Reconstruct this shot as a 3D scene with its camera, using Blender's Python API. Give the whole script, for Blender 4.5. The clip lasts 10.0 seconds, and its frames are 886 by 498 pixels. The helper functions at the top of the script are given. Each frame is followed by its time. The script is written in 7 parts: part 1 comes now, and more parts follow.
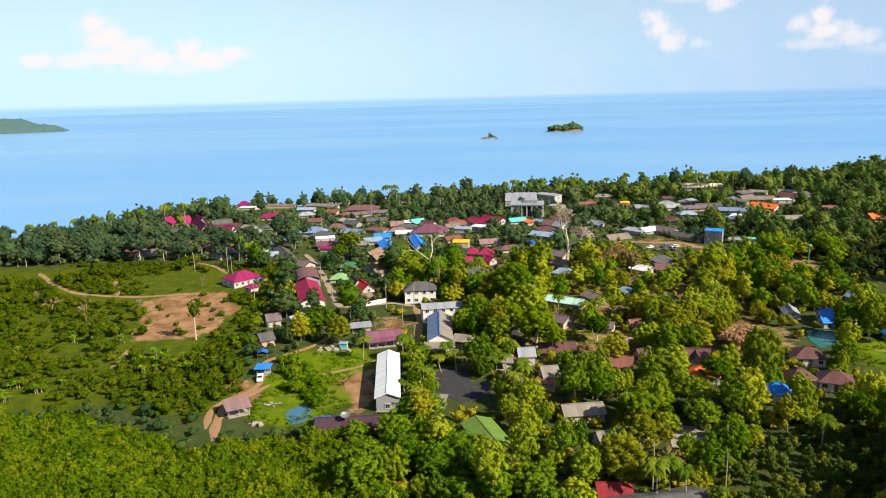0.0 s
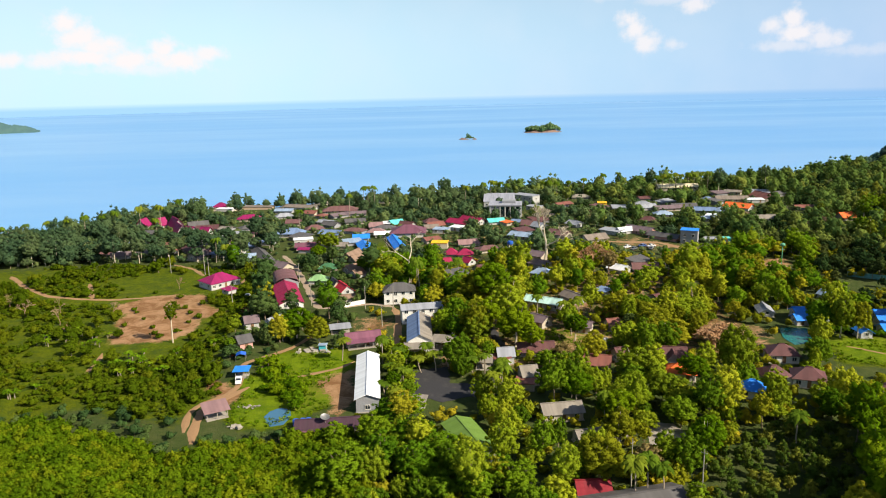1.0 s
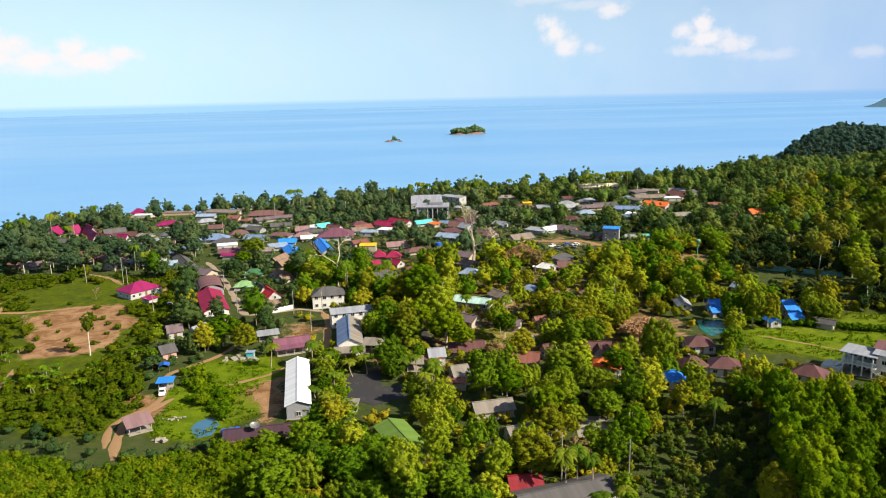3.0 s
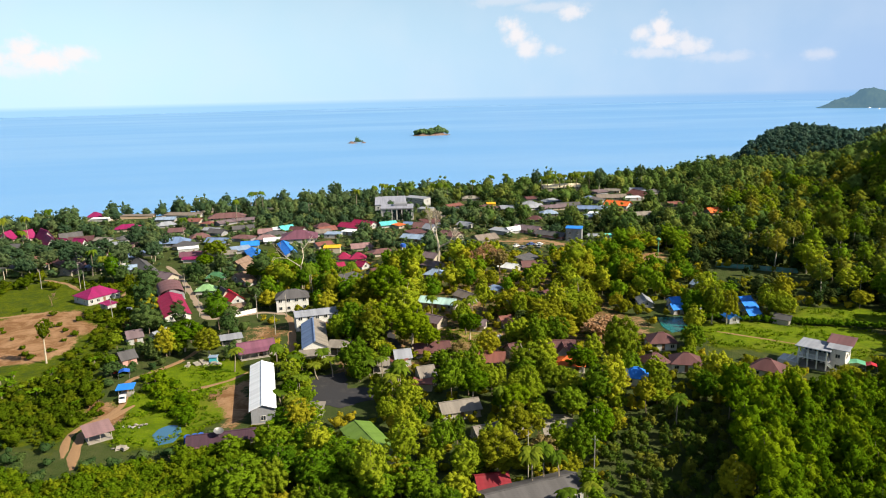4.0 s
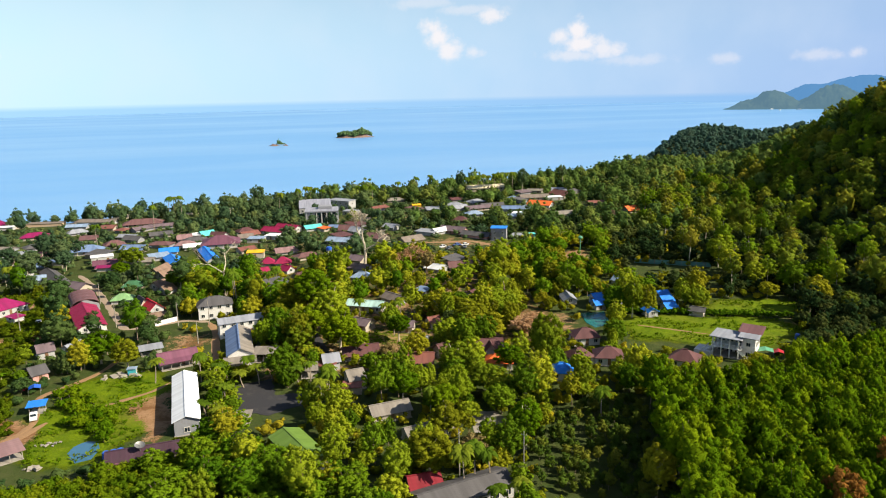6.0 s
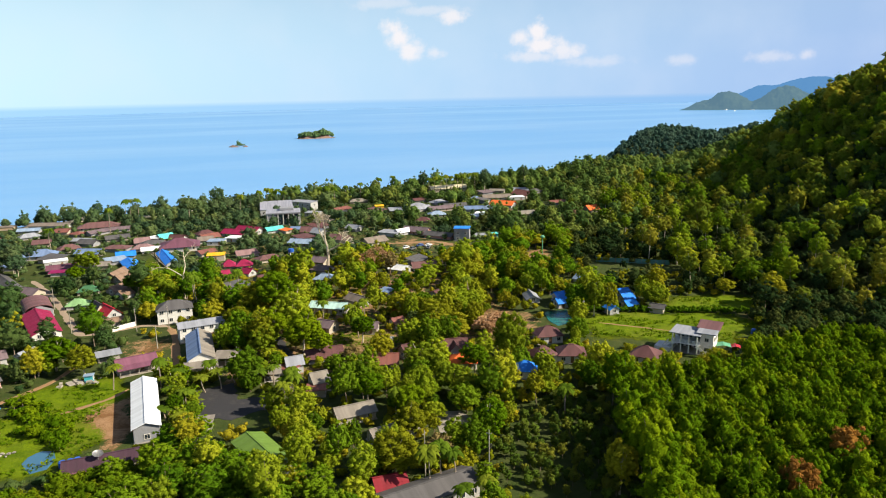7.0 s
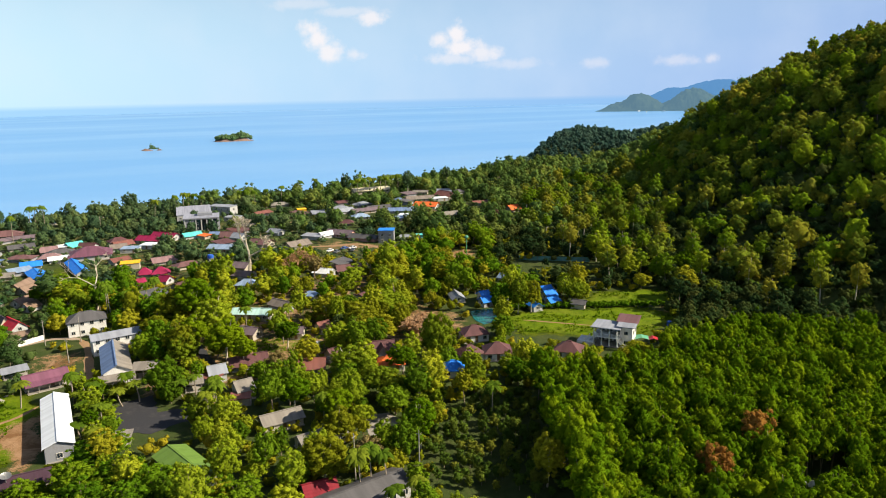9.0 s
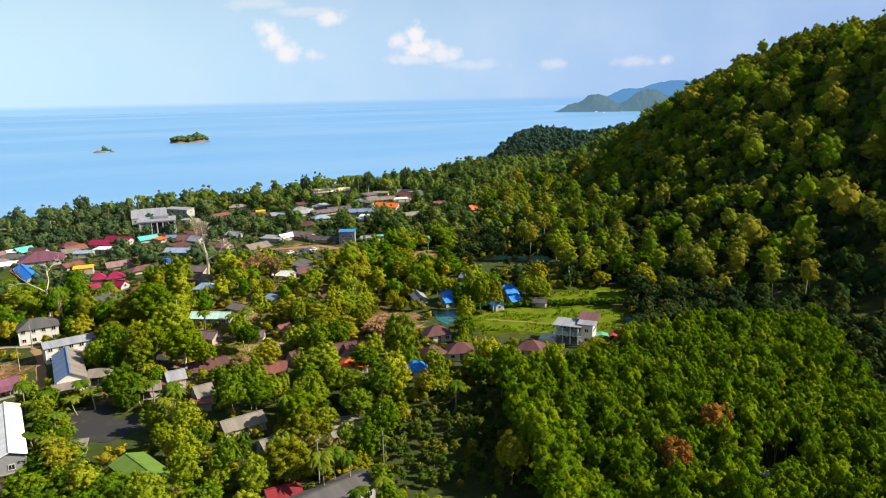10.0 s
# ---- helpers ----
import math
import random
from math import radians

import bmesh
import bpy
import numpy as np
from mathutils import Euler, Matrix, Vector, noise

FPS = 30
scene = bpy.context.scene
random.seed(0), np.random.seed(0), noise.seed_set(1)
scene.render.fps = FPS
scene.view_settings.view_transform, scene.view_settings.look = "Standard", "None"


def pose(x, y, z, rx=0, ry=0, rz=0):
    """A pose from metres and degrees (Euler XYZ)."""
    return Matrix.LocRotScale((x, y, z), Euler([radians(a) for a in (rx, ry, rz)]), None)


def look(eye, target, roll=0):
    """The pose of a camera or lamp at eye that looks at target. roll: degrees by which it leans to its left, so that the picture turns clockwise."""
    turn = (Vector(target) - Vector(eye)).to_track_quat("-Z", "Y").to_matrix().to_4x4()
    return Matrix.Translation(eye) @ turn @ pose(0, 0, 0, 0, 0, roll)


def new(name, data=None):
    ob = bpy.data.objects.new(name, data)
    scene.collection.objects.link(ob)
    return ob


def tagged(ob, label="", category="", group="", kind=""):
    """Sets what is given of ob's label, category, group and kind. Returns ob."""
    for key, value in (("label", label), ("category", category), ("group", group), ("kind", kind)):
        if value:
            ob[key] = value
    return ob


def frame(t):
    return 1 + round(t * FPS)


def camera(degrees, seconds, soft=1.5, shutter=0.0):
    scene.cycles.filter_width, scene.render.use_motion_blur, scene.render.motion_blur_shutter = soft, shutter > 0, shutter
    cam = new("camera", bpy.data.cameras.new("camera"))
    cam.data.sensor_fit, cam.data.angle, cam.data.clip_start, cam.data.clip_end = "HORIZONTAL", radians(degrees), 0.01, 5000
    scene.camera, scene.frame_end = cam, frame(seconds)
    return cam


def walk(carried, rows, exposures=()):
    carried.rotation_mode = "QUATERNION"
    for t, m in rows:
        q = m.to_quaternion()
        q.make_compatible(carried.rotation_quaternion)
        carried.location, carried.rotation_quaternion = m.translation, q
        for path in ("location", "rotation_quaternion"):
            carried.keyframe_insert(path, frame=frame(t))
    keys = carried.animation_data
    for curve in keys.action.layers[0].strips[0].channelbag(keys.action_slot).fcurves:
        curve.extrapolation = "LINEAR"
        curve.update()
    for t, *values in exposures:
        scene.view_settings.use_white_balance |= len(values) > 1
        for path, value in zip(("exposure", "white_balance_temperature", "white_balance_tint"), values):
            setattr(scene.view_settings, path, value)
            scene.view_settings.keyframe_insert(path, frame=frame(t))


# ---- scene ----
cam = camera(64.26, 10.0, soft=1.0)
PATH = [
    (0.0, pose(0.00, 0.00, 80.00, 77.574, 1.405, -0.000)),
    (0.5, pose(-0.10, -0.16, 80.02, 77.573, 1.359, -0.827)),
    (1.0, pose(-0.19, -0.30, 80.04, 77.591, 1.320, -1.775)),
    (1.5, pose(-0.27, -0.43, 80.05, 77.605, 1.309, -2.899)),
    (2.0, pose(-0.35, -0.55, 80.05, 77.615, 1.295, -4.502)),
    (2.5, pose(-0.41, -0.65, 80.05, 77.623, 1.276, -6.187)),
    (4.0, pose(-0.58, -0.92, 80.04, 77.661, 1.233, -10.682)),
    (4.5, pose(-0.63, -1.00, 80.02, 77.672, 1.219, -12.214)),
    (5.0, pose(-0.68, -1.06, 80.01, 77.674, 1.209, -13.761)),
    (5.5, pose(-0.73, -1.12, 79.99, 77.680, 1.197, -15.281)),
    (7.0, pose(-0.89, -1.28, 79.94, 77.673, 1.128, -19.835)),
    (7.5, pose(-0.95, -1.33, 79.93, 77.674, 1.109, -21.391)),
    (8.0, pose(-1.02, -1.37, 79.91, 77.679, 1.100, -22.937)),
    (8.5, pose(-1.09, -1.41, 79.89, 77.686, 1.094, -24.508)),
    (9.0, pose(-1.18, -1.46, 79.88, 77.693, 1.094, -26.103)),
    (9.5, pose(-1.27, -1.50, 79.87, 77.686, 1.100, -27.689)),
    (10.0, pose(-1.37, -1.55, 79.86, 77.684, 1.087, -29.322)),
]
walk(cam, PATH)

# ---- world and sun ----
SUN_AZ, SUN_EL = 121.0, 36.0          # clockwise from +y, degrees


def build_world():
    w = bpy.data.worlds.new("sky")
    scene.world = w
    w.use_nodes = True
    nt = w.node_tree
    nt.nodes.clear()
    N, Lk = nt.nodes.new, nt.links.new

    def math_node(op, a, b=None, c=None):
        n = N("ShaderNodeMath")
        n.operation = op
        for i, v in enumerate((a, b, c)):
            if v is None:
                continue
            if isinstance(v, (int, float)):
                n.inputs[i].default_value = v
            else:
                Lk(v, n.inputs[i])
        return n.outputs[0]

    def mix(fac, a, b):
        n = N("ShaderNodeMix")
        n.data_type = "RGBA"
        for sock, v in ((n.inputs[0], fac), (n.inputs[6], a), (n.inputs[7], b)):
            if isinstance(v, (int, float)):
                sock.default_value = v
            elif isinstance(v, tuple):
                sock.default_value = (*v, 1)
            else:
                Lk(v, sock)
        return n.outputs[2]

    sky = N("ShaderNodeTexSky")
    sky.sky_type = "NISHITA"
    sky.sun_disc = False
    sky.sun_elevation = radians(SUN_EL)
    sky.sun_rotation = radians(SUN_AZ)
    sky.dust_density = 1.2
    sky.ozone_density = 1.6
    co = N("ShaderNodeTexCoord")
    sep = N("ShaderNodeSeparateXYZ")
    Lk(co.outputs["Generated"], sep.inputs[0])
    x, y, z = sep.outputs
    az = math_node("ARCTAN2", x, y)
    el = math_node("ARCSINE", z)
    # pale humid air near the horizon
    up = math_node("MAXIMUM", el, 0.0)
    haze = math_node("POWER", 2.718, math_node("MULTIPLY", math_node("MULTIPLY", up, up), -20.0))
    bluer = math_node("MULTIPLY_ADD", az, 0.8, 0.2)
    bluer = math_node("MINIMUM", math_node("MAXIMUM", bluer, 0.0), 1.0)
    air = mix(bluer, AIR_WHITE, AIR_BLUE)
    dim = N("ShaderNodeVectorMath")
    dim.operation = "SCALE"
    Lk(sky.outputs[0], dim.inputs[0])
    lift = N("ShaderNodeMapRange")
    lift.interpolation_type = "SMOOTHSTEP"
    Lk(el, lift.inputs[0])
    for i, v in enumerate((radians(14), radians(50), 0.62, 0.5)):
        lift.inputs[1 + i].default_value = v
    Lk(lift.outputs[0], dim.inputs["Scale"])
    base = mix(math_node("MULTIPLY", haze, 0.95), dim.outputs[0], air)
    # clouds: azimuth, elevation, half width, half height in degrees, strength
    cloud_vec = N("ShaderNodeCombineXYZ")
    Lk(math_node("MULTIPLY", az, 57.3), cloud_vec.inputs[0])
    Lk(math_node("MULTIPLY", el, 57.3), cloud_vec.inputs[1])
    puff = N("ShaderNodeTexNoise")
    puff.inputs["Scale"].default_value = 0.9
    puff.inputs["Detail"].default_value = 7
    puff.inputs["Roughness"].default_value = 0.62
    Lk(cloud_vec.outputs[0], puff.inputs["Vector"])
    wide = N("ShaderNodeTexNoise")
    wide.inputs["Scale"].default_value = 0.16
    wide.inputs["Detail"].default_value = 4
    Lk(cloud_vec.outputs[0], wide.inputs["Vector"])
    total = None
    for a, e, wa, we, strength in CLOUDS:
        da = math_node("MULTIPLY", math_node("SUBTRACT", math_node("MULTIPLY", az, 57.3), a), 1.0 / wa)
        de = math_node("MULTIPLY", math_node("SUBTRACT", math_node("MULTIPLY", el, 57.3), e), 1.0 / we)
        d = math_node("SQRT", math_node("ADD", math_node("MULTIPLY", da, da), math_node("MULTIPLY", de, de)))
        d = math_node("ADD", d, math_node("MULTIPLY_ADD", puff.outputs[0], 2.2, -1.1))
        m = N("ShaderNodeMapRange")
        m.interpolation_type = "SMOOTHSTEP"
        Lk(d, m.inputs[0])
        m.inputs[1].default_value, m.inputs[2].default_value = 1.4, 0.2
        m.inputs[3].default_value, m.inputs[4].default_value = 0.0, strength
        total = m.outputs[0] if total is None else math_node("MAXIMUM", total, m.outputs[0])
    veil = N("ShaderNodeMapRange")
    Lk(wide.outputs[0], veil.inputs[0])
    veil.inputs[1].default_value, veil.inputs[2].default_value = 0.42, 0.75
    veil.inputs[3].default_value, veil.inputs[4].default_value = 0.0, 0.22
    col = mix(veil.outputs[0], base, CLOUD_VEIL)
    col = mix(total, col, CLOUD_WHITE)
    # far water under the horizon
    low = N("ShaderNodeMapRange")
    Lk(el, low.inputs[0])
    low.inputs[1].default_value, low.inputs[2].default_value = radians(-0.2), radians(-0.55)
    far_sea = mix(bluer, FAR_SEA_PALE, FAR_SEA)
    col = mix(low.outputs[0], col, far_sea)
    bg = N("ShaderNodeBackground")
    bg.inputs[1].default_value = SKY_STRENGTH
    Lk(col, bg.inputs[0])
    out = N("ShaderNodeOutputWorld")
    Lk(bg.outputs[0], out.inputs[0])


SKY_STRENGTH = 0.10
AIR_WHITE, AIR_BLUE = (3.6, 5.1, 5.8), (1.75, 2.65, 4.6)
CLOUD_WHITE, CLOUD_VEIL = (5.2, 4.9, 4.9), (4.1, 4.5, 5.1)
FAR_SEA_PALE, FAR_SEA = (2.25, 3.85, 5.4), (1.35, 2.55, 4.5)
CLOUDS = ((-25.3, 5.3, 1.1, 0.9, 1.0), (-24.6, 4.4, 1.6, 1.1, 1.0), (-23.2, 3.8, 1.9, 0.9, 1.0), (-24.6, 3.1, 2.6, 0.7, 1.0), (-21.2, 2.9, 2.0, 0.8, 1.0),
          (-28.9, 2.9, 1.2, 0.5, 0.9), (-26.9, 2.8, 1.8, 0.5, 0.8), (-18.9, 3.7, 1.0, 0.8, 1.0), (-18.2, 2.9, 2.4, 0.9, 1.0), (-16.0, 3.3, 1.4, 0.6, 0.9), (-20.5, 2.3, 4.2, 0.5, 0.55),
          (16.0, 5.1, 0.9, 0.65, 0.85), (16.6, 4.4, 1.0, 0.95, 0.85), (17.3, 3.5, 1.0, 0.85, 0.8), (19.3, 3.2, 0.7, 0.45, 0.5), (20.6, 5.9, 1.1, 0.6, 0.75), (19.0, 6.4, 2.6, 0.35, 0.35),
          (26.0, 4.2, 0.9, 0.55, 0.75), (27.3, 4.5, 0.7, 0.95, 0.85), (27.7, 3.6, 1.7, 0.75, 0.85), (29.2, 3.2, 1.6, 0.65, 0.7), (27.0, 2.8, 2.2, 0.45, 0.5),
          (38.1, 2.2, 1.1, 0.4, 0.35), (44.0, 2.2, 1.6, 0.4, 0.35), (46.3, 2.3, 0.5, 0.4, 0.45), (15.2, 6.9, 2.6, 0.4, 0.3), (31.5, 2.3, 2.5, 0.4, 0.3))
build_world()
sun = new("sun", bpy.data.lights.new("sun", "SUN"))
sun.data.energy, sun.data.angle, sun.data.color = 4.6, radians(0.6), (1.0, 0.89, 0.69)
sun.matrix_world = look((0, 0, 0), (-math.sin(radians(SUN_AZ)) * math.cos(radians(SUN_EL)),
                                    -math.cos(radians(SUN_AZ)) * math.cos(radians(SUN_EL)), -math.sin(radians(SUN_EL))))
scene.view_settings.exposure = 0.95


# ---- materials ----
class Graph:
    def __init__(self, name):
        self.m = bpy.data.materials.new(name)
        self.m.use_nodes = True
        self.t = self.m.node_tree
        self.b = self.t.nodes["Principled BSDF"]
        self.out = self.t.nodes["Material Output"]

    def node(self, kind, **sets):
        n = self.t.nodes.new(kind)
        for k, v in sets.items():
            n.inputs[k.replace("_", " ")].default_value = v
        return n

    def link(self, a, b):
        self.t.links.new(a, b)

    def noise(self, vec, scale, detail=4, rough=0.6):
        n = self.node("ShaderNodeTexNoise", Scale=scale, Detail=detail, Roughness=rough)
        if vec is not None:
            self.link(vec, n.inputs["Vector"])
        return n.outputs[0]

    def ramp(self, fac, lo, hi, a=0.0, b=1.0):
        n = self.node("ShaderNodeMapRange")
        self.link(fac, n.inputs[0])
        for i, v in enumerate((lo, hi, a, b)):
            n.inputs[1 + i].default_value = v
        return n.outputs[0]

    def mix(self, fac, a, b, blend="MIX"):
        n = self.t.nodes.new("ShaderNodeMix")
        n.data_type, n.blend_type = "RGBA", blend
        for sock, v in ((n.inputs[0], fac), (n.inputs[6], a), (n.inputs[7], b)):
            if isinstance(v, (int, float)):
                sock.default_value = v
            elif isinstance(v, (tuple, list)):
                sock.default_value = (*v, 1)
            else:
                self.link(v, sock)
        return n.outputs[2]

    def calc(self, op, a, b):
        n = self.t.nodes.new("ShaderNodeMath")
        n.operation = op
        for i, v in enumerate((a, b)):
            if isinstance(v, (int, float)):
                n.inputs[i].default_value = v
            else:
                self.link(v, n.inputs[i])
        return n.outputs[0]

    def bump(self, height, strength, distance):
        n = self.node("ShaderNodeBump", Strength=strength, Distance=distance)
        self.link(height, n.inputs["Height"])
        self.link(n.outputs[0], self.b.inputs["Normal"])

    def world_pos(self):
        return self.t.nodes.new("ShaderNodeNewGeometry").outputs["Position"]

    def local_pos(self, scale=(1, 1, 1)):
        c = self.t.nodes.new("ShaderNodeTexCoord").outputs["Object"]
        mp = self.t.nodes.new("ShaderNodeMapping")
        mp.inputs["Scale"].default_value = scale
        self.link(c, mp.inputs["Vector"])
        return mp.outputs[0]


def shade(c, k):
    return tuple(min(1.0, v * k) for v in c)


def plain(name, colour, rough=0.75, metal=0.0, grain=0.25, stain=0.35, scale=2.0, dirt=(0.16, 0.12, 0.09)):
    """Painted or cast surface with fine grain and broad stains."""
    g = Graph(name)
    p = g.world_pos()
    fine = g.ramp(g.noise(p, scale * 4), 0.3, 0.7)
    broad = g.ramp(g.noise(p, scale * 0.35, 5, 0.65), 0.52, 0.75)
    c = g.mix(fine, shade(colour, 1 - grain), shade(colour, 1 + grain * 0.5))
    rnd = g.t.nodes.new("ShaderNodeObjectInfo").outputs["Random"]
    c = g.mix(g.ramp(rnd, 0, 1, 0, 0.25), c, shade(colour, 0.7))
    c = g.mix(g.calc("MULTIPLY", broad, stain), c, dirt)
    g.link(c, g.b.inputs["Base Color"])
    g.b.inputs["Roughness"].default_value = rough
    g.b.inputs["Metallic"].default_value = metal
    g.bump(fine, 0.25, 0.02)
    return g.m


def roof_sheet(name, colour, rough=0.5, worn=None, wear=0.4):
    """Roofing sheets: panels of slightly different age, run-off streaks, rust and dust, ribs as relief."""
    g = Graph(name)
    worn = worn or tuple(0.62 * v + 0.05 for v in colour)
    panel = g.noise(g.local_pos((0.9, 0.06, 0.06)), 1.3, 1, 0.2)
    streak = g.noise(g.local_pos((2.2, 0.25, 0.25)), 1.6, 5, 0.7)
    blot = g.noise(g.local_pos(), 0.45, 6, 0.7)
    c = g.mix(g.ramp(panel, 0.35, 0.65), shade(colour, 1 - 0.13 * min(1, wear * 4)), shade(colour, 1.1))
    c = g.mix(g.ramp(streak, 0.5, 0.78, 0, 0.5 * wear + 0.08), c, worn)
    c = g.mix(g.ramp(blot, 0.5, 0.75, 0, wear), c, worn)
    g.link(c, g.b.inputs["Base Color"])
    g.link(g.ramp(blot, 0.3, 0.7, rough - 0.12, rough + 0.2), g.b.inputs["Roughness"])
    g.b.inputs["Specular IOR Level"].default_value = 0.3
    w = g.t.nodes.new("ShaderNodeTexWave")
    w.inputs["Scale"].default_value = 1.6
    g.link(g.local_pos(), w.inputs["Vector"])
    g.bump(w.outputs["Fac"], 0.3, 0.05)
    return g.m


def foliage(name, dark, light, warm, gloss=0.7, through_leaf=0.28, ragged=0.445):
    """Leaves: hue shifts from tree to tree, from clump to clump and from leaf to leaf."""
    g = Graph(name)
    att = g.t.nodes.new("ShaderNodeAttribute")
    att.attribute_name = "tint"
    rnd = g.t.nodes.new("ShaderNodeObjectInfo").outputs["Random"]
    geo = g.t.nodes.new("ShaderNodeNewGeometry")
    tree = g.calc("FRACT", g.calc("ADD", g.calc("MULTIPLY", rnd, 7.31), att.outputs["Fac"]), 0.0)
    leaf = geo.outputs["Random Per Island"]
    clump = g.noise(geo.outputs["Position"], 0.3, 4, 0.65)
    spray = g.noise(geo.outputs["Position"], 2.7, 3, 0.7)
    f = g.calc("ADD", g.calc("MULTIPLY", leaf, 0.16), g.calc("ADD", g.calc("MULTIPLY", clump, 0.65), g.calc("MULTIPLY", spray, 0.3)))
    c = g.mix(g.ramp(f, 0.32, 0.78), dark, light)
    c = g.mix(g.ramp(tree, 0.5, 1.0, 0, 0.6), c, warm)
    c = g.mix(g.ramp(tree, 0.0, 0.45, 0.6, 0), c, shade(dark, 0.9))
    g.link(c, g.b.inputs["Base Color"])
    g.b.inputs["Roughness"].default_value = gloss
    g.b.inputs["Specular IOR Level"].default_value = 0.0
    tr = g.t.nodes.new("ShaderNodeBsdfTranslucent")
    g.link(g.mix(0.5, c, warm), tr.inputs[0])
    ms = g.t.nodes.new("ShaderNodeMixShader")
    ms.inputs[0].default_value = through_leaf
    g.link(g.b.outputs[0], ms.inputs[1])
    g.link(tr.outputs[0], ms.inputs[2])
    # ragged sprays: light passes between the leaves
    gap = g.t.nodes.new("ShaderNodeBsdfTransparent")
    cut = g.t.nodes.new("ShaderNodeMixShader")
    g.link(g.ramp(spray, ragged, ragged + 0.015, 1, 0), cut.inputs[0])
    g.link(ms.outputs[0], cut.inputs[1])
    g.link(gap.outputs[0], cut.inputs[2])
    g.link(cut.outputs[0], g.out.inputs[0])
    return g.m


ROOFS = {}
for key, colour, wear in (
        ("white", (0.68, 0.7, 0.73), 0.05), ("bluegrey", (0.15, 0.22, 0.38), 0.5), ("lightgrey", (0.26, 0.275, 0.32), 0.35),
        ("maroon", (0.105, 0.044, 0.046), 0.3), ("purplebrown", (0.14, 0.055, 0.085), 0.25), ("green", (0.115, 0.2, 0.03), 0.12),
        ("magenta", (0.23, 0.009, 0.085), 0.2), ("crimson", (0.26, 0.011, 0.06), 0.2), ("brown", (0.155, 0.075, 0.08), 0.35),
        ("grey", (0.09, 0.086, 0.09), 0.45), ("blue", (0.02, 0.2, 0.72), 0.08), ("teal", (0.1, 0.5, 0.48), 0.2),
        ("cream", (0.72, 0.62, 0.42), 0.2), ("orange", (0.7, 0.14, 0.03), 0.2), ("pink", (0.24, 0.145, 0.15), 0.4),
        ("thatch", (0.21, 0.14, 0.1), 0.35), ("palegreen", (0.2, 0.36, 0.16), 0.3), ("darkgreen", (0.05, 0.15, 0.07), 0.2),
        ("dark", (0.05, 0.04, 0.05), 0.2), ("red", (0.5, 0.02, 0.04), 0.1), ("yellow", (0.8, 0.42, 0.015), 0.1),
        ("terracotta", (0.145, 0.072, 0.072), 0.4), ("tan", (0.2, 0.165, 0.14), 0.4), ("paleblue", (0.24, 0.32, 0.45), 0.25),
        ("greypink", (0.15, 0.11, 0.125), 0.5), ("rust", (0.2, 0.075, 0.06), 0.5), ("greybrown", (0.22, 0.195, 0.17), 0.5), ("darkred", (0.2, 0.015, 0.025), 0.3),
        ("paleteal", (0.42, 0.62, 0.58), 0.55), ("lavender", (0.27, 0.28, 0.34), 0.25), ("mauve", (0.17, 0.065, 0.105), 0.25), ("darkpurple", (0.06, 0.03, 0.045), 0.3)):
    ROOFS[key] = roof_sheet("roof_" + key, colour, 0.62, wear=wear)
WALLS = {k: plain("wall_" + k, c, 0.85) for k, c in (
    ("white", (0.42, 0.425, 0.43)), ("bright", (0.68, 0.67, 0.65)), ("cream", (0.42, 0.37, 0.3)), ("block", (0.26, 0.27, 0.3)), ("pink", (0.55, 0.3, 0.27)),
    ("tealwall", (0.05, 0.4, 0.48)), ("greywall", (0.2, 0.21, 0.25)), ("maroonwall", (0.3, 0.1, 0.1)),
    ("tan", (0.52, 0.38, 0.26)), ("yellowwall", (0.75, 0.45, 0.05)))}
M_GLASS = Graph("window_glass")
M_GLASS.b.inputs["Base Color"].default_value = (0.02, 0.03, 0.04, 1)
M_GLASS.b.inputs["Roughness"].default_value = 0.08
M_GLASS = M_GLASS.m
M_FRAME = plain("window_frame_paint", (0.62, 0.6, 0.56), 0.6)
M_DOOR = plain("door_wood", (0.2, 0.11, 0.06), 0.6)
M_STEEL = plain("galvanised_steel", (0.3, 0.3, 0.3), 0.45, 0.6)
M_CONCRETE = plain("concrete", (0.32, 0.29, 0.25), 0.9, stain=0.5)
M_WHITE = plain("white_paint", (0.8, 0.79, 0.76), 0.6)
M_BLUE = plain("blue_plastic", (0.02, 0.12, 0.6), 0.4)
M_RED = plain("red_paint", (0.5, 0.02, 0.03), 0.4)
M_GREEN = plain("green_paint", (0.1, 0.35, 0.2), 0.5)
M_RUBBER = plain("tyre_rubber", (0.03, 0.03, 0.03), 0.8)
M_TARMAC = plain("tarmac", (0.028, 0.028, 0.034), 0.9, grain=0.3, stain=0.35, scale=0.8, dirt=(0.12, 0.105, 0.09))
M_TEAL = plain("teal_pool_liner", (0.003, 0.13, 0.112), 0.25, stain=0.3, scale=0.6)
M_BARK = plain("bark", (0.24, 0.18, 0.13), 0.95, grain=0.4)
M_PALEBARK = plain("pale_bark", (0.55, 0.47, 0.36), 0.9, grain=0.3)
M_DRYTWIG = plain("dry_twigs", (0.3, 0.19, 0.12), 0.95, grain=0.4)
M_BROWNTWIG = plain("brown_twigs", (0.47, 0.27, 0.13), 0.95, grain=0.4)
M_PALM_TRUNK = plain("palm_trunk", (0.33, 0.27, 0.21), 0.95, grain=0.4)
M_DIRT = plain("beaten_earth", (0.3, 0.175, 0.085), 0.95, grain=0.3, stain=0.4, scale=0.7, dirt=(0.3, 0.2, 0.1))
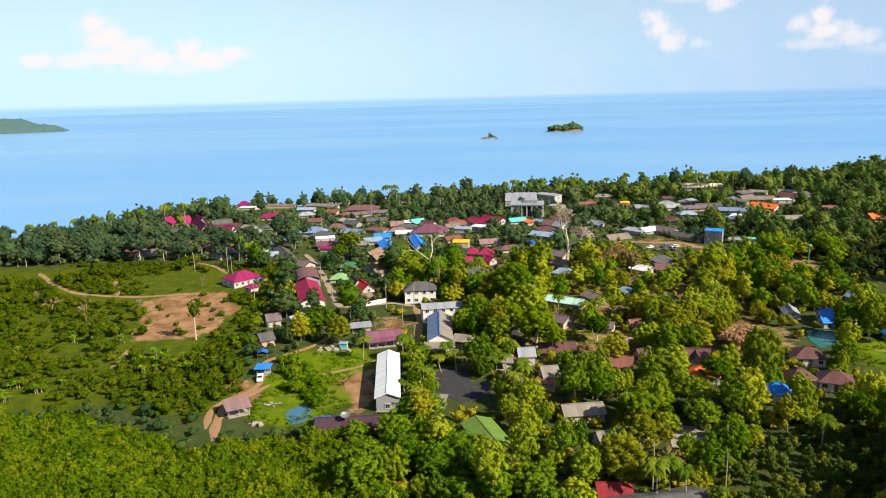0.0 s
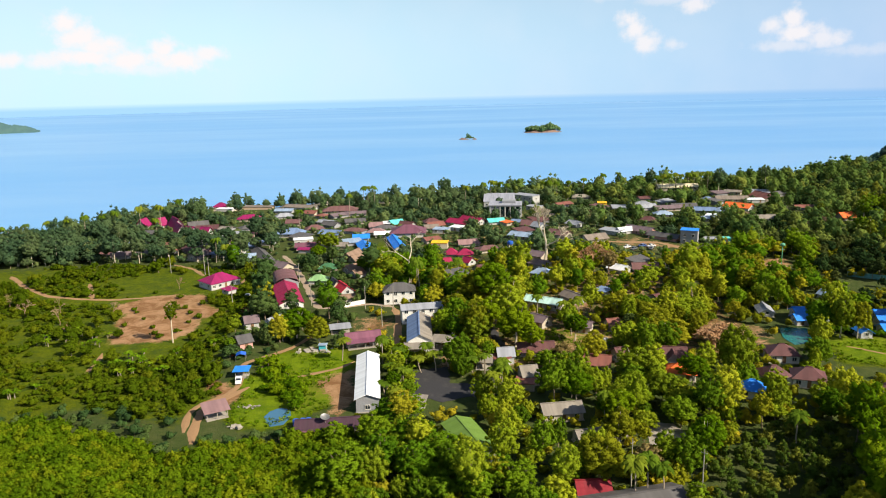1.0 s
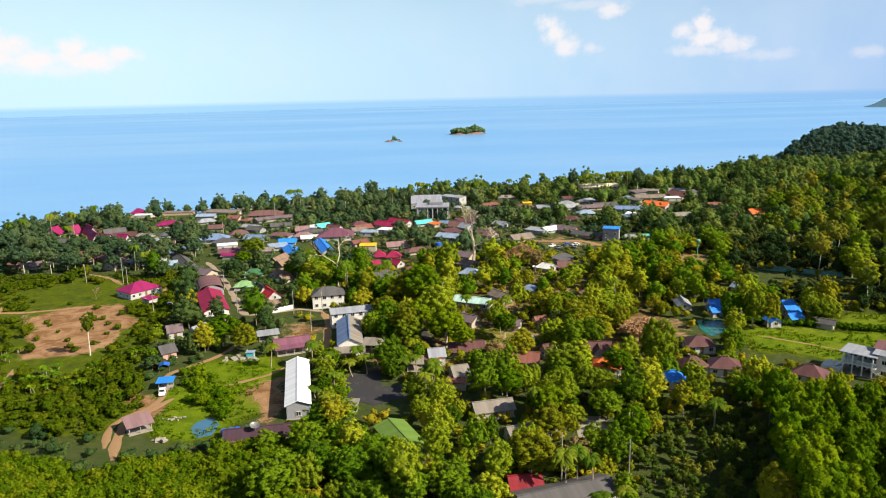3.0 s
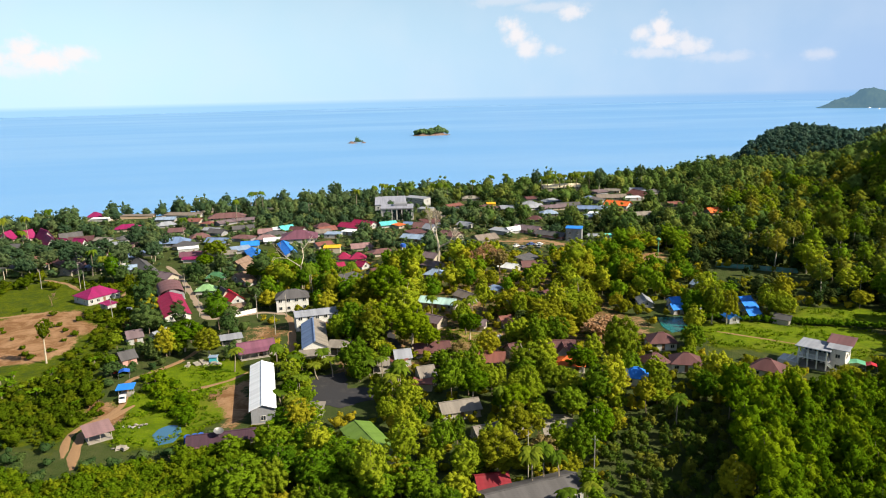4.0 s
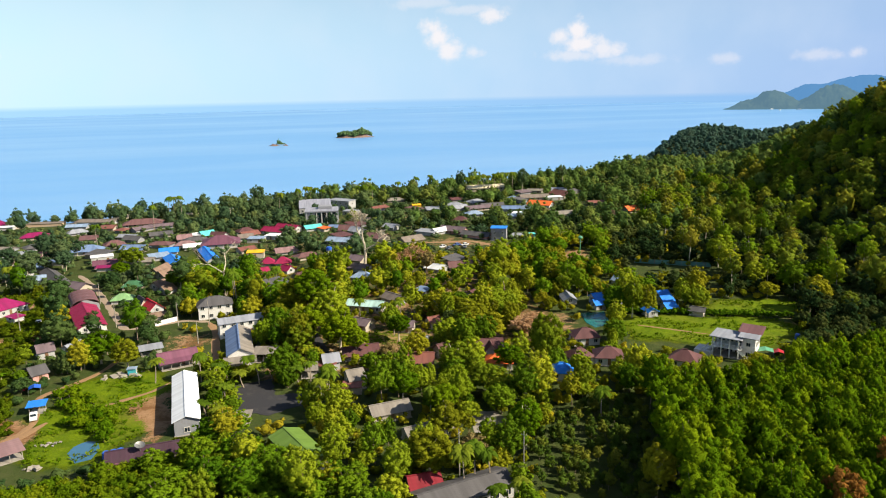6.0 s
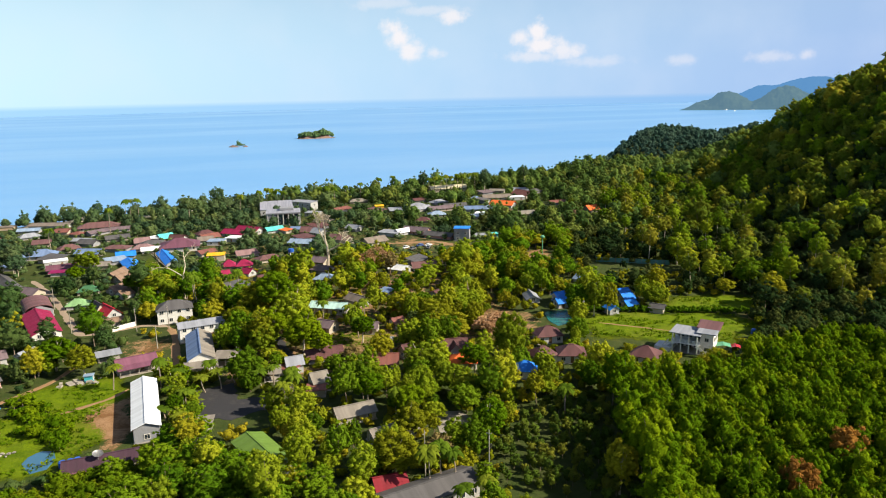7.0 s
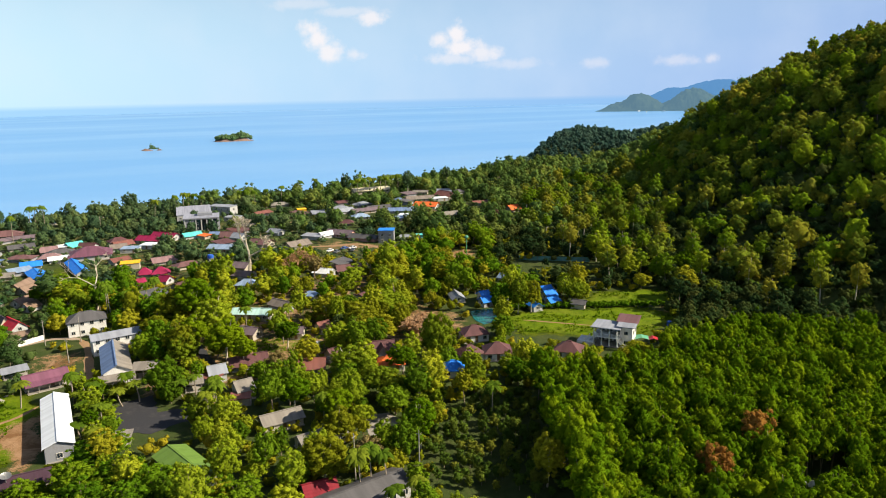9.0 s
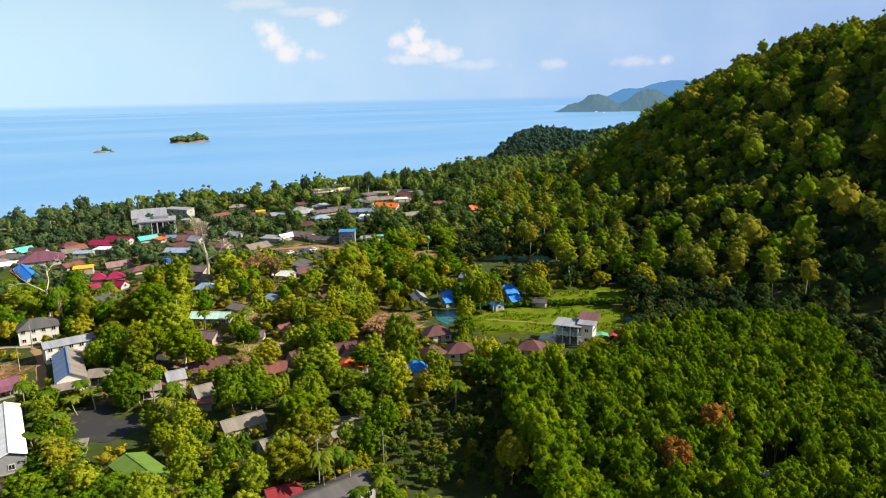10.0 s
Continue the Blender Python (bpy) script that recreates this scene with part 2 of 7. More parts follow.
M_LANE = plain("dusty_concrete", (0.3, 0.23, 0.17), 0.95, grain=0.2, stain=0.4, scale=0.6, dirt=(0.3, 0.2, 0.13))

LEAF_BROAD = foliage("leaf_broad", (0.076, 0.122, 0.008), (0.295, 0.375, 0.018), (0.385, 0.385, 0.022))
LEAF_PLANT = foliage("leaf_plantation", (0.024, 0.06, 0.002), (0.11, 0.205, 0.005), (0.19, 0.245, 0.006))
# lighter copy of the ridge leaf: sunlight is painted into the green
LEAF_HILL_LIT = foliage("leaf_hill_lit", (0.036, 0.068, 0.009), (0.2, 0.26, 0.02), (0.32, 0.26, 0.028))
# haze over town and shore is painted into this bluish leaf green
LEAF_COAST_HAZE = foliage("leaf_coast_haze", (0.036, 0.076, 0.04), (0.125, 0.19, 0.066), (0.19, 0.215, 0.064))
LEAF_SHRUB = foliage("leaf_shrub", (0.07, 0.1, 0.005), (0.25, 0.27, 0.012), (0.39, 0.29, 0.022))
LEAF_PALM = foliage("leaf_palm", (0.045, 0.09, 0.008), (0.14, 0.21, 0.016), (0.21, 0.225, 0.02), ragged=0.36)
LEAF_BANANA = foliage("leaf_banana", (0.06, 0.13, 0.004), (0.15, 0.26, 0.01), (0.22, 0.26, 0.015), ragged=0.3)
LEAF_DRY = foliage("leaf_dry", (0.18, 0.08, 0.018), (0.36, 0.17, 0.04), (0.38, 0.2, 0.04))
LEAF_FIELD = foliage("leaf_field", (0.034, 0.062, 0.003), (0.09, 0.135, 0.005), (0.135, 0.146, 0.007))
# darker bluish leaf, again with the haze painted in
LEAF_EDGE_HAZE = foliage("leaf_edge_haze", (0.028, 0.063, 0.036), (0.08, 0.132, 0.056), (0.115, 0.145, 0.054))
LEAF_BRIGHT = foliage("leaf_bright", (0.036, 0.082, 0.005), (0.165, 0.27, 0.012), (0.26, 0.3, 0.014))
# darker copy of the ridge leaf: shade below tall crowns is painted in
LEAF_UNDER_SHADE = foliage("leaf_under_shade", (0.026, 0.055, 0.011), (0.112, 0.178, 0.02), (0.21, 0.195, 0.025))
LEAF_PALE = foliage("leaf_pale_dry", (0.12, 0.09, 0.03), (0.3, 0.24, 0.1), (0.34, 0.26, 0.09))
LEAF_THICKET = foliage("leaf_thicket", (0.04, 0.085, 0.003), (0.125, 0.195, 0.006), (0.2, 0.22, 0.008))
# haze before the far slope is painted into this leaf
LEAF_FARHILL_HAZE = foliage("leaf_far_hill_haze", (0.03, 0.07, 0.022), (0.145, 0.23, 0.046), (0.23, 0.245, 0.046))
# blue of the distant air is painted into the headland's leaf colour
LEAF_HEADLAND_HAZE = foliage("leaf_headland_haze", (0.02, 0.05, 0.042), (0.062, 0.12, 0.088), (0.085, 0.13, 0.088))
# shade at the ridge foot is painted into this darker leaf green
LEAF_FOOT_SHADE = foliage("leaf_foot_shade", (0.01, 0.027, 0.011), (0.045, 0.082, 0.022), (0.085, 0.09, 0.022))
LEAF_COOL = foliage("leaf_cool", (0.02, 0.048, 0.018), (0.075, 0.135, 0.036), (0.115, 0.145, 0.036))
LEAF_DEEP = foliage("leaf_deep", (0.03, 0.08, 0.004), (0.12, 0.23, 0.008), (0.18, 0.25, 0.01))
LEAF_OLIVE = foliage("leaf_olive", (0.085, 0.105, 0.006), (0.285, 0.3, 0.015), (0.36, 0.32, 0.02))


# ---- terrain ----
def curve(table, a):
    return np.interp(a, table[0], table[1])


SHORE = ((-180, -75, -60, -32, -20, 0, 18, 28, 32, 34, 38, 44, 52, 62, 180),
         (5000, 900, 420, 455, 545, 548, 612, 700, 815, 900, 1120, 1150, 1400, 5000, 5000))
FOOT = ((20, 30, 36, 42, 48, 58, 63, 75, 90), (640, 560, 430, 345, 295, 262, 258, 250, 245))
# past azimuth 62 the crest is unseen, raised to cast shade on the foot
CREST = ((20, 34, 38, 40.8, 41.8, 44, 46.5, 48.4, 51.4, 54.5, 56.7, 58.8, 60.8, 66, 72, 80, 95),
         (800, 860, 840, 800, 775, 735, 690, 670, 645, 625, 610, 600, 590, 535, 480, 460, 450))
CREST_H = ((20, 34, 38, 40.8, 41.8, 44, 46.5, 48.4, 51.4, 54.5, 56.7, 58.8, 60.8, 66, 72, 80, 95),
           (0, 0, 1, 14, 25, 42, 62, 78, 95, 112, 116, 118, 122, 136, 148, 150, 135))


def ground_z(x, y):
    """Height of the land: a flat coastal plain, a forested ridge to the east with an unseen end added to cast shade, a
    low headland hill.
    """
    x, y = np.asarray(x, float), np.asarray(y, float)
    az, r = np.degrees(np.arctan2(x, y)), np.hypot(x, y)
    z = 1.5 + 0.35 * np.sin(x * 0.031 + 1) * np.sin(y * 0.027)
    rf, rc, hc = curve(FOOT, az), curve(CREST, az), curve(CREST_H, az)
    u = np.clip((r - rf) / (rc - rf), 0, 3)
    s = np.clip(u, 0, 1)
    rise = 0.55 * s + 0.45 * s * s * (3 - 2 * s)
    fall = np.clip(1 - 0.45 * np.clip(u - 1, 0, 3), 0.0, 1)
    wav = 1 + (0.05 * np.sin(az * 0.6 + r * 0.006) + 0.03 * np.sin(r * 0.045 + az * 0.4)) * 4 * s * (1 - s)
    side = np.clip((az - 20) / 12, 0, 1) * np.clip((150 - az) / 40, 0, 1)
    z = z + hc * rise * fall * side * wav
    for cx, cy, h, a, b, turn in ((580, 771, 25, 100, 165, 36.9), (657, 756, 17, 90, 165, 41)):
        ct, st = math.cos(radians(turn)), math.sin(radians(turn))
        p, q = (x - cx) * ct - (y - cy) * st, (x - cx) * st + (y - cy) * ct
        z = np.maximum(z, 1.5 + h * np.clip(1 - (p / a) ** 2 - (q / b) ** 2, 0, 1) ** 0.62)
    shore = curve(SHORE, az) + 9 * np.sin(az * 0.7) + 5 * np.sin(az * 2.3 + 1)
    k = np.clip((shore - r) / 26.0, -1.5, 1)
    return np.where(k < 1, z * np.clip(k, 0, 1) - 2.0 * np.clip(-k, 0, 1.5) + 0.0, z)


def inside(poly, x, y):
    x, y = np.asarray(x, float), np.asarray(y, float)
    res = np.zeros(x.shape, bool)
    j = len(poly) - 1
    for i in range(len(poly)):
        (xi, yi), (xj, yj) = poly[i], poly[j]
        if yi != yj:
            res ^= ((yi > y) != (yj > y)) & (x < (xj - xi) * (y - yi) / (yj - yi) + xi)
        j = i
    return res


BARE_EARTH = [(-104, 229), (-109, 239), (-112, 252), (-120, 267), (-119, 276), (-113, 281), (-104, 284), (-93, 279), (-81, 264), (-80, 246), (-83, 237), (-85, 226), (-92, 224)]
FIELD = [(-238, 338), (-151, 338), (-113, 334), (-76, 317), (-65, 278), (-69, 259), (-66, 224), (-57, 178), (-63, 163), (-88, 171), (-121, 166)]
SCHOOL_GRASS = [(-53, 192), (-49, 208), (-35, 215), (-24, 209), (-23, 168), (-34, 165), (-41, 158), (-51, 158)]
BARN_YARD = [(-30, 181), (-27.5, 189), (-23.5, 199), (-21.3, 201), (-18.6, 165), (-23, 165.5), (-27, 171)]
TARMAC = [(-6, 193), (6, 195), (6, 183), (13, 182), (12, 174), (3, 171), (-6, 176)]
POND = [(-42, 165.4), (-41.1, 168.6), (-38.6, 170.5), (-36.1, 169.3), (-35.1, 165), (-36, 161), (-39.3, 159.9)]
MEADOW = [(129, 211), (152, 205), (171, 195), (180, 185), (171, 171), (146, 168), (129, 179), (118, 185), (118, 197)]
MEADOW_BACK = [(171, 220), (197, 206), (190, 193), (158, 204)]
TEAL = [(116, 219), (125, 218), (120, 204), (113, 203), (113, 210)]
DRIVE = [(52, 156), (58, 154), (60, 148), (53, 146), (49, 143)]
GARDEN = [(35, 227), (52, 225), (61, 215), (61, 207), (45, 209), (33, 217)]
DIRT_LOT = [(97, 361), (112, 368), (131, 354), (139, 336), (134, 330), (117, 347), (101, 354)]
TOWN_GREEN = [(-29, 378), (-21, 382), (-15, 371), (-16, 357), (-26, 358)]
RED_YARD = [(-27, 243), (-15, 245), (-11, 229), (-25, 228)]
SOIL = [(94, 230), (112, 223), (108, 207), (89, 200), (83, 202)]
FAR_DIRT = [(153, 314), (170, 314), (166, 302), (150, 301)]
PLANT = [(94, 142), (114, 143), (131, 138), (146, 145), (162, 146), (186, 143), (205, 127), (185, 105), (158, 79), (131, 52), (112, 43), (61, 73), (70, 89), (77, 104), (86, 124)]
GLADE = [(73, 145), (85, 150), (95, 149), (89, 126), (76, 99), (68, 105), (60, 112), (54, 119), (60, 136), (67, 140)]
PLANT2 = [(116, 86), (131, 81), (127, 76), (115, 79)]
THICKET = [(-127, 167), (-82, 159), (-55, 143), (-39, 151), (-31, 147), (-15, 149), (-12, 121), (-15, 102), (-84, 104)]
SHED_YARD = [(-63, 192.7), (-57.2, 194), (-52.5, 186), (-50, 178), (-53, 172), (-58, 171), (-60.6, 186)]
PALE_YARD = [(-75, 260), (-71, 267), (-68, 271), (-66, 254), (-70, 250)]
CABIN_SOIL = [(178, 192), (192, 188), (186, 178), (176, 182)]
FENCE_STRIP = [(172, 281), (206, 256), (200, 249), (165, 272)]
CONCRETE_LANE = [(-72.2, 351.7), (-66.6, 338.6), (-58.2, 315.3), (-48.8, 283.0), (-41.6, 257.9), (-29.9, 259.1), (-20.3, 262.1), (-12.9, 256.3)]
DIRT_TRACK = [(-12.9, 256.3), (-10.6, 245.7), (-10.2, 221.4), (-9.8, 201.3), (-10.0, 180.4), (-11.0, 163.2)]
DIRT_TRACK2 = [(-36.1, 236.1), (-38.3, 230.8), (-41.0, 220.3), (-46.5, 211.3), (-52.5, 206.8), (-56.6, 202.8), (-53.1, 186.7), (-54.7, 179.5), (-59.9, 175.1), (-62.3, 170.4), (-59.7, 158.0)]
DIRT_TRACK4 = [(-123.0, 338.4), (-109.9, 327.9), (-101.2, 314.1)]
DIRT_TRACK5 = [(-148.6, 305.5), (-136.8, 281.2)]
FOOTPATH = [(-38.5, 190.7), (-32.4, 193.8), (-26.1, 196.9), (-22.4, 202.0)]
MEADOW_TRACK = [(130.6, 212.6), (152.2, 205.4), (171.2, 195.0), (185.7, 188.7)]
MEADOW_PATH = [(127.7, 200.5), (137.4, 191.1), (145.2, 183.4)]
VILLAGE_ROAD = [(20.3, 236.7), (21.8, 223.9), (22.8, 209.8), (24.4, 201.8)]
VILLAGE_STREET = [(83.4, 367.5), (100.9, 361.3), (122.1, 357.0), (133.1, 334.8), (149.8, 312.3), (161.7, 297.9)]
FIELD_PATH = [(-80.6, 297.5), (-80.4, 312.2), (-80.0, 321.7)]
DIRT_TRACK3 = [(-192.6, 323.0), (-174.2, 301.2), (-157.7, 286.3), (-140.8, 280.6), (-125.8, 278.5), (-112.7, 280.7), (-100.0, 283.0)]
SHED_TRACK = [(-56.0, 152.0), (-57.0, 155.5), (-58.3, 163.0), (-59.1, 171.5), (-55.6, 176.3), (-53.8, 179.1), (-50.3, 184.6)]
SCRUB_PATH = [(-101.6, 196.7), (-101.5, 205.7), (-104.1, 215.7)]
ROAD_LINES = [(CONCRETE_LANE, 3.4), (DIRT_TRACK, 3), (DIRT_TRACK2, 2.6), (DIRT_TRACK4, 2.2), (DIRT_TRACK5, 2.2), (FOOTPATH, 1.6), (MEADOW_TRACK, 1.6), (MEADOW_PATH, 1.4), (VILLAGE_ROAD, 4), (VILLAGE_STREET, 4.5), (FIELD_PATH, 1.5), (DIRT_TRACK3, 2.6), (SHED_TRACK, 3.6), (SCRUB_PATH, 1.8)]


def fast_mesh(name, verts, tris, quads, mats, tri_mat=None, quad_mat=None, tint=None, smooth=False):
    """A mesh from arrays; faces are the triangles, then the quads."""
    me = bpy.data.meshes.new(name)
    tris, quads = np.asarray(tris, np.int32).reshape(-1, 3), np.asarray(quads, np.int32).reshape(-1, 4)
    nt, nq = len(tris), len(quads)
    me.vertices.add(len(verts))
    me.vertices.foreach_set("co", np.asarray(verts, np.float32).ravel())
    me.loops.add(nt * 3 + nq * 4)
    me.loops.foreach_set("vertex_index", np.concatenate([tris.ravel(), quads.ravel()]).astype(np.int32))
    me.polygons.add(nt + nq)
    me.polygons.foreach_set("loop_start", np.concatenate([np.arange(nt) * 3, nt * 3 + np.arange(nq) * 4]).astype(np.int32))
    for m in mats:
        me.materials.append(m)
    if tri_mat is not None or quad_mat is not None:
        a = np.zeros(nt, np.int32) if tri_mat is None else np.asarray(tri_mat, np.int32)
        b = np.zeros(nq, np.int32) if quad_mat is None else np.asarray(quad_mat, np.int32)
        me.polygons.foreach_set("material_index", np.concatenate([a, b]))
    me.polygons.foreach_set("use_smooth", np.concatenate([np.full(nt, True), np.full(nq, smooth)]))
    if tint is not None:
        at = me.attributes.new("tint", "FLOAT", "FACE")
        at.data.foreach_set("value", np.asarray(tint, np.float32))
    me.update(calc_edges=True)
    return me


def ground_material():
    g = Graph("ground_cover")
    p = g.world_pos()
    big, mid, fine = g.noise(p, 0.045, 5, 0.6), g.noise(p, 0.3, 5, 0.65), g.noise(p, 2.2, 5, 0.7)
    litter = g.mix(g.ramp(mid, 0.35, 0.68), (0.035, 0.055, 0.014), (0.07, 0.078, 0.028))
    litter = g.mix(g.ramp(fine, 0.4, 0.7, 0, 0.5), litter, (0.05, 0.08, 0.01))
    grass = g.mix(g.ramp(mid, 0.3, 0.72), (0.05, 0.082, 0.001), (0.14, 0.165, 0.002))
    grass = g.mix(g.ramp(big, 0.5, 0.72, 0, 0.4), grass, (0.11, 0.105, 0.006))
    grass = g.mix(g.ramp(fine, 0.38, 0.66, 0, 0.85), grass, (0.022, 0.042, 0.001))
    earth = g.mix(g.ramp(mid, 0.3, 0.7), (0.25, 0.135, 0.066), (0.36, 0.22, 0.125))
    earth = g.mix(g.ramp(big, 0.45, 0.65, 0, 0.5), earth, (0.26, 0.16, 0.08))
    lush = g.mix(g.ramp(mid, 0.3, 0.7), (0.066, 0.116, 0.002), (0.163, 0.222, 0.003))
    lush = g.mix(g.ramp(fine, 0.4, 0.64, 0, 0.5), lush, (0.045, 0.09, 0.003))
    lush = g.mix(g.ramp(big, 0.5, 0.66, 0, 0.5), lush, (0.17, 0.17, 0.02))
    kind = g.t.nodes.new("ShaderNodeAttribute")
    kind.attribute_name = "grass"
    grass = g.mix(g.ramp(kind.outputs["Fac"], 0.72, 0.95), grass, lush)
    rill = g.node("ShaderNodeTexNoise", Scale=0.1, Detail=8, Roughness=0.7, Distortion=1.1)
    g.link(p, rill.inputs["Vector"])
    earth = g.mix(g.ramp(rill.outputs[0], 0.43, 0.53, 0.8, 0), earth, (0.16, 0.078, 0.03))
    earth = g.mix(g.ramp(rill.outputs[0], 0.58, 0.68, 0, 0.5), earth, (0.4, 0.26, 0.15))
    sand = g.mix(g.ramp(fine, 0.3, 0.7), (0.5, 0.41, 0.29), (0.62, 0.53, 0.4))
    col = litter
    for name, c, lo, hi in (("grass", grass, 0.36, 0.62), ("earth", earth, 0.4, 0.6), ("sand", sand, 0.4, 0.6)):
        a = g.t.nodes.new("ShaderNodeAttribute")
        a.attribute_name = name
        edge = g.calc("ADD", a.outputs["Fac"], g.ramp(g.calc("ADD", mid, fine), 0.6, 1.4, -0.5, 0.5))
        m = g.ramp(edge, lo, hi)
        # bare spots and tufts stay inside their own cover only
        keep = g.ramp(a.outputs["Fac"], 0.02, 0.2)
        col = g.mix(g.calc("MULTIPLY", m, keep), col, c)
    g.link(col, g.b.inputs["Base Color"])
    g.b.inputs["Roughness"].default_value = 0.95
    g.b.inputs["Specular IOR Level"].default_value = 0.1
    g.bump(g.calc("ADD", fine, mid), 0.7, 0.35)
    return g.m


def build_ground():
    az = np.concatenate([np.arange(-180, -42, 6.0), np.arange(-42, 72, 0.55), np.arange(72, 180, 6.0)])
    rr = np.concatenate([[0.001, 30, 60, 80], np.arange(104, 360, 2.2), np.arange(360, 700, 8), np.arange(700, 1300, 20),
                         [1400, 1600, 2000, 2600, 3400, 4900]])
    A, R = np.meshgrid(np.radians(az), rr, indexing="ij")
    X, Y = R * np.sin(A), R * np.cos(A)
    Zg = ground_z(X, Y)
    n, m = X.shape
    V = np.stack([X, Y, Zg], -1).reshape(-1, 3)
    i, j = np.meshgrid(np.arange(n), np.arange(m - 1), indexing="ij")
    a, b = (i * m + j).ravel(), (((i + 1) % n) * m + j).ravel()
    me = fast_mesh("ground", V, [], np.stack([a, a + 1, b + 1, b], 1), [ground_material()], smooth=True)
    wx = X + 2.2 * np.sin(Y * 0.31) + 1.5 * np.sin(X * 0.23 + Y * 0.11)
    wy = Y + 2.2 * np.sin(X * 0.29) + 1.5 * np.sin(Y * 0.19 + 2)
    grass = np.zeros(X.shape)
    for poly, v in ((FIELD, 0.7), (SCHOOL_GRASS, 1), (MEADOW, 1), (MEADOW_BACK, 1), (GARDEN, 1), (TOWN_GREEN, 1), (THICKET, 0.7)):
        grass = np.maximum(grass, v * inside(poly, wx, wy))
    earth = np.zeros(X.shape)
    for poly, v in ((BARE_EARTH, 1), (BARN_YARD, 0.9), (DIRT_LOT, 0.7), (RED_YARD, 0.55), (SOIL, 0.45), (FAR_DIRT, 0.9), (SHED_YARD, 1), (PALE_YARD, 1), (CABIN_SOIL, 0.6)):
        earth = np.maximum(earth, v * inside(poly, wx, wy))
    town = (np.abs(X + 10) < 130) & (Y > 285) & (Y < 480)
    earth = np.maximum(earth, 0.3 * town * (X > -25))
    earth = np.maximum(earth, 0.47 * ((X > 2) & (X < 110) & (Y > 190) & (Y < 300)))
    azd = np.degrees(np.arctan2(X, Y))
    sand = ((curve(SHORE, azd) - R) < 24) * 1.0 * (azd < 31)
    for arr in (grass, earth):
        for _ in range(2):
            arr[1:-1] = (arr[:-2] + 2 * arr[1:-1] + arr[2:]) / 4
            arr[:, 1:-1] = (arr[:, :-2] + 2 * arr[:, 1:-1] + arr[:, 2:]) / 4
    for nm, arr in (("grass", grass), ("earth", earth), ("sand", sand)):
        at = me.attributes.new(nm, "FLOAT", "POINT")
        at.data.foreach_set("value", arr.astype(np.float32).ravel())
    return tagged(new("ground", me), "coastal plain of grass, leaf litter and red earth rising to a ridge", "ground", kind="structure")


build_ground()


def sea_material():
    g = Graph("sea_water")
    p = g.world_pos()
    mp = g.t.nodes.new("ShaderNodeMapping")
    mp.inputs["Scale"].default_value = (0.3, 1.0, 1.0)
    mp.inputs["Rotation"].default_value = (0, 0, 0.2)
    g.link(p, mp.inputs["Vector"])
    slick = g.noise(mp.outputs[0], 0.0022, 5, 0.6)
    patch = g.noise(p, 0.0011, 3, 0.5)
    col = g.mix(g.ramp(slick, 0.44, 0.7), SEA_DEEP, SEA_PALE)
    col = g.mix(g.ramp(patch, 0.4, 0.65, 0, 0.5), col, SEA_MID)
    g.link(col, g.b.inputs["Base Color"])
    g.link(g.ramp(slick, 0.3, 0.7, 0.38, 0.3), g.b.inputs["Roughness"])
    g.b.inputs["IOR"].default_value = 1.33
    g.bump(g.noise(p, 0.35, 3, 0.6), 0.25, 0.5)
    return g.m


SEA_DEEP, SEA_MID, SEA_PALE = (0.125, 0.325, 0.64), (0.14, 0.345, 0.65), (0.235, 0.415, 0.67)


def build_sea():
    az = np.radians(np.arange(0, 360, 4.0))
    rr = np.array([0.5, 200, 500, 1000, 2000, 3500, 4960])
    A, R = np.meshgrid(az, rr, indexing="ij")
    n, m = A.shape
    V = np.stack([R * np.sin(A), R * np.cos(A), 0 * R - 0.2], -1).reshape(-1, 3)
    i, j = np.meshgrid(np.arange(n), np.arange(m - 1), indexing="ij")
    a, b = (i * m + j).ravel(), (((i + 1) % n) * m + j).ravel()
    me = fast_mesh("sea", V, [], np.stack([a, a + 1, b + 1, b], 1), [sea_material()], smooth=True)
    tagged(new("water", me), "calm pale blue sea with lighter slicks reaching the horizon", "sea", kind="structure")


build_sea()


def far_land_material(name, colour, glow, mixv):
    """Far land: a bluish emission in the material stands in for the haze before it."""
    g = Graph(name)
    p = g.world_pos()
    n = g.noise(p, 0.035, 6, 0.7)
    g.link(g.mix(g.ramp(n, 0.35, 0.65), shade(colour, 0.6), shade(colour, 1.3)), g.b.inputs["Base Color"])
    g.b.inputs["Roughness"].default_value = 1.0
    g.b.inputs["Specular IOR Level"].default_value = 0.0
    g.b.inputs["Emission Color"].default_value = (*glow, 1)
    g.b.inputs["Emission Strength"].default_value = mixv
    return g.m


def value_noise(u, v, seed, octaves=5, gain=0.5):
    """Smooth noise of several octaves over a grid of points, about -1 to 1."""
    total, amp = np.zeros_like(u), 1.0
    for k in range(octaves):
        r = np.random.default_rng(seed + k).uniform(-1, 1, (64, 64))
        fu, fv = np.floor(u).astype(int), np.floor(v).astype(int)
        a, b = u - fu, v - fv
        a, b = a * a * (3 - 2 * a), b * b * (3 - 2 * b)
        at = lambda i, j: r[(fu + i) % 64, (fv + j) % 64]
        total += amp * ((at(0, 0) * (1 - a) + at(1, 0) * a) * (1 - b) + (at(0, 1) * (1 - a) + at(1, 1) * a) * b)
        u, v, amp = u * 2.03 + 5.1, v * 2.03 + 3.7, amp * gain
    return total


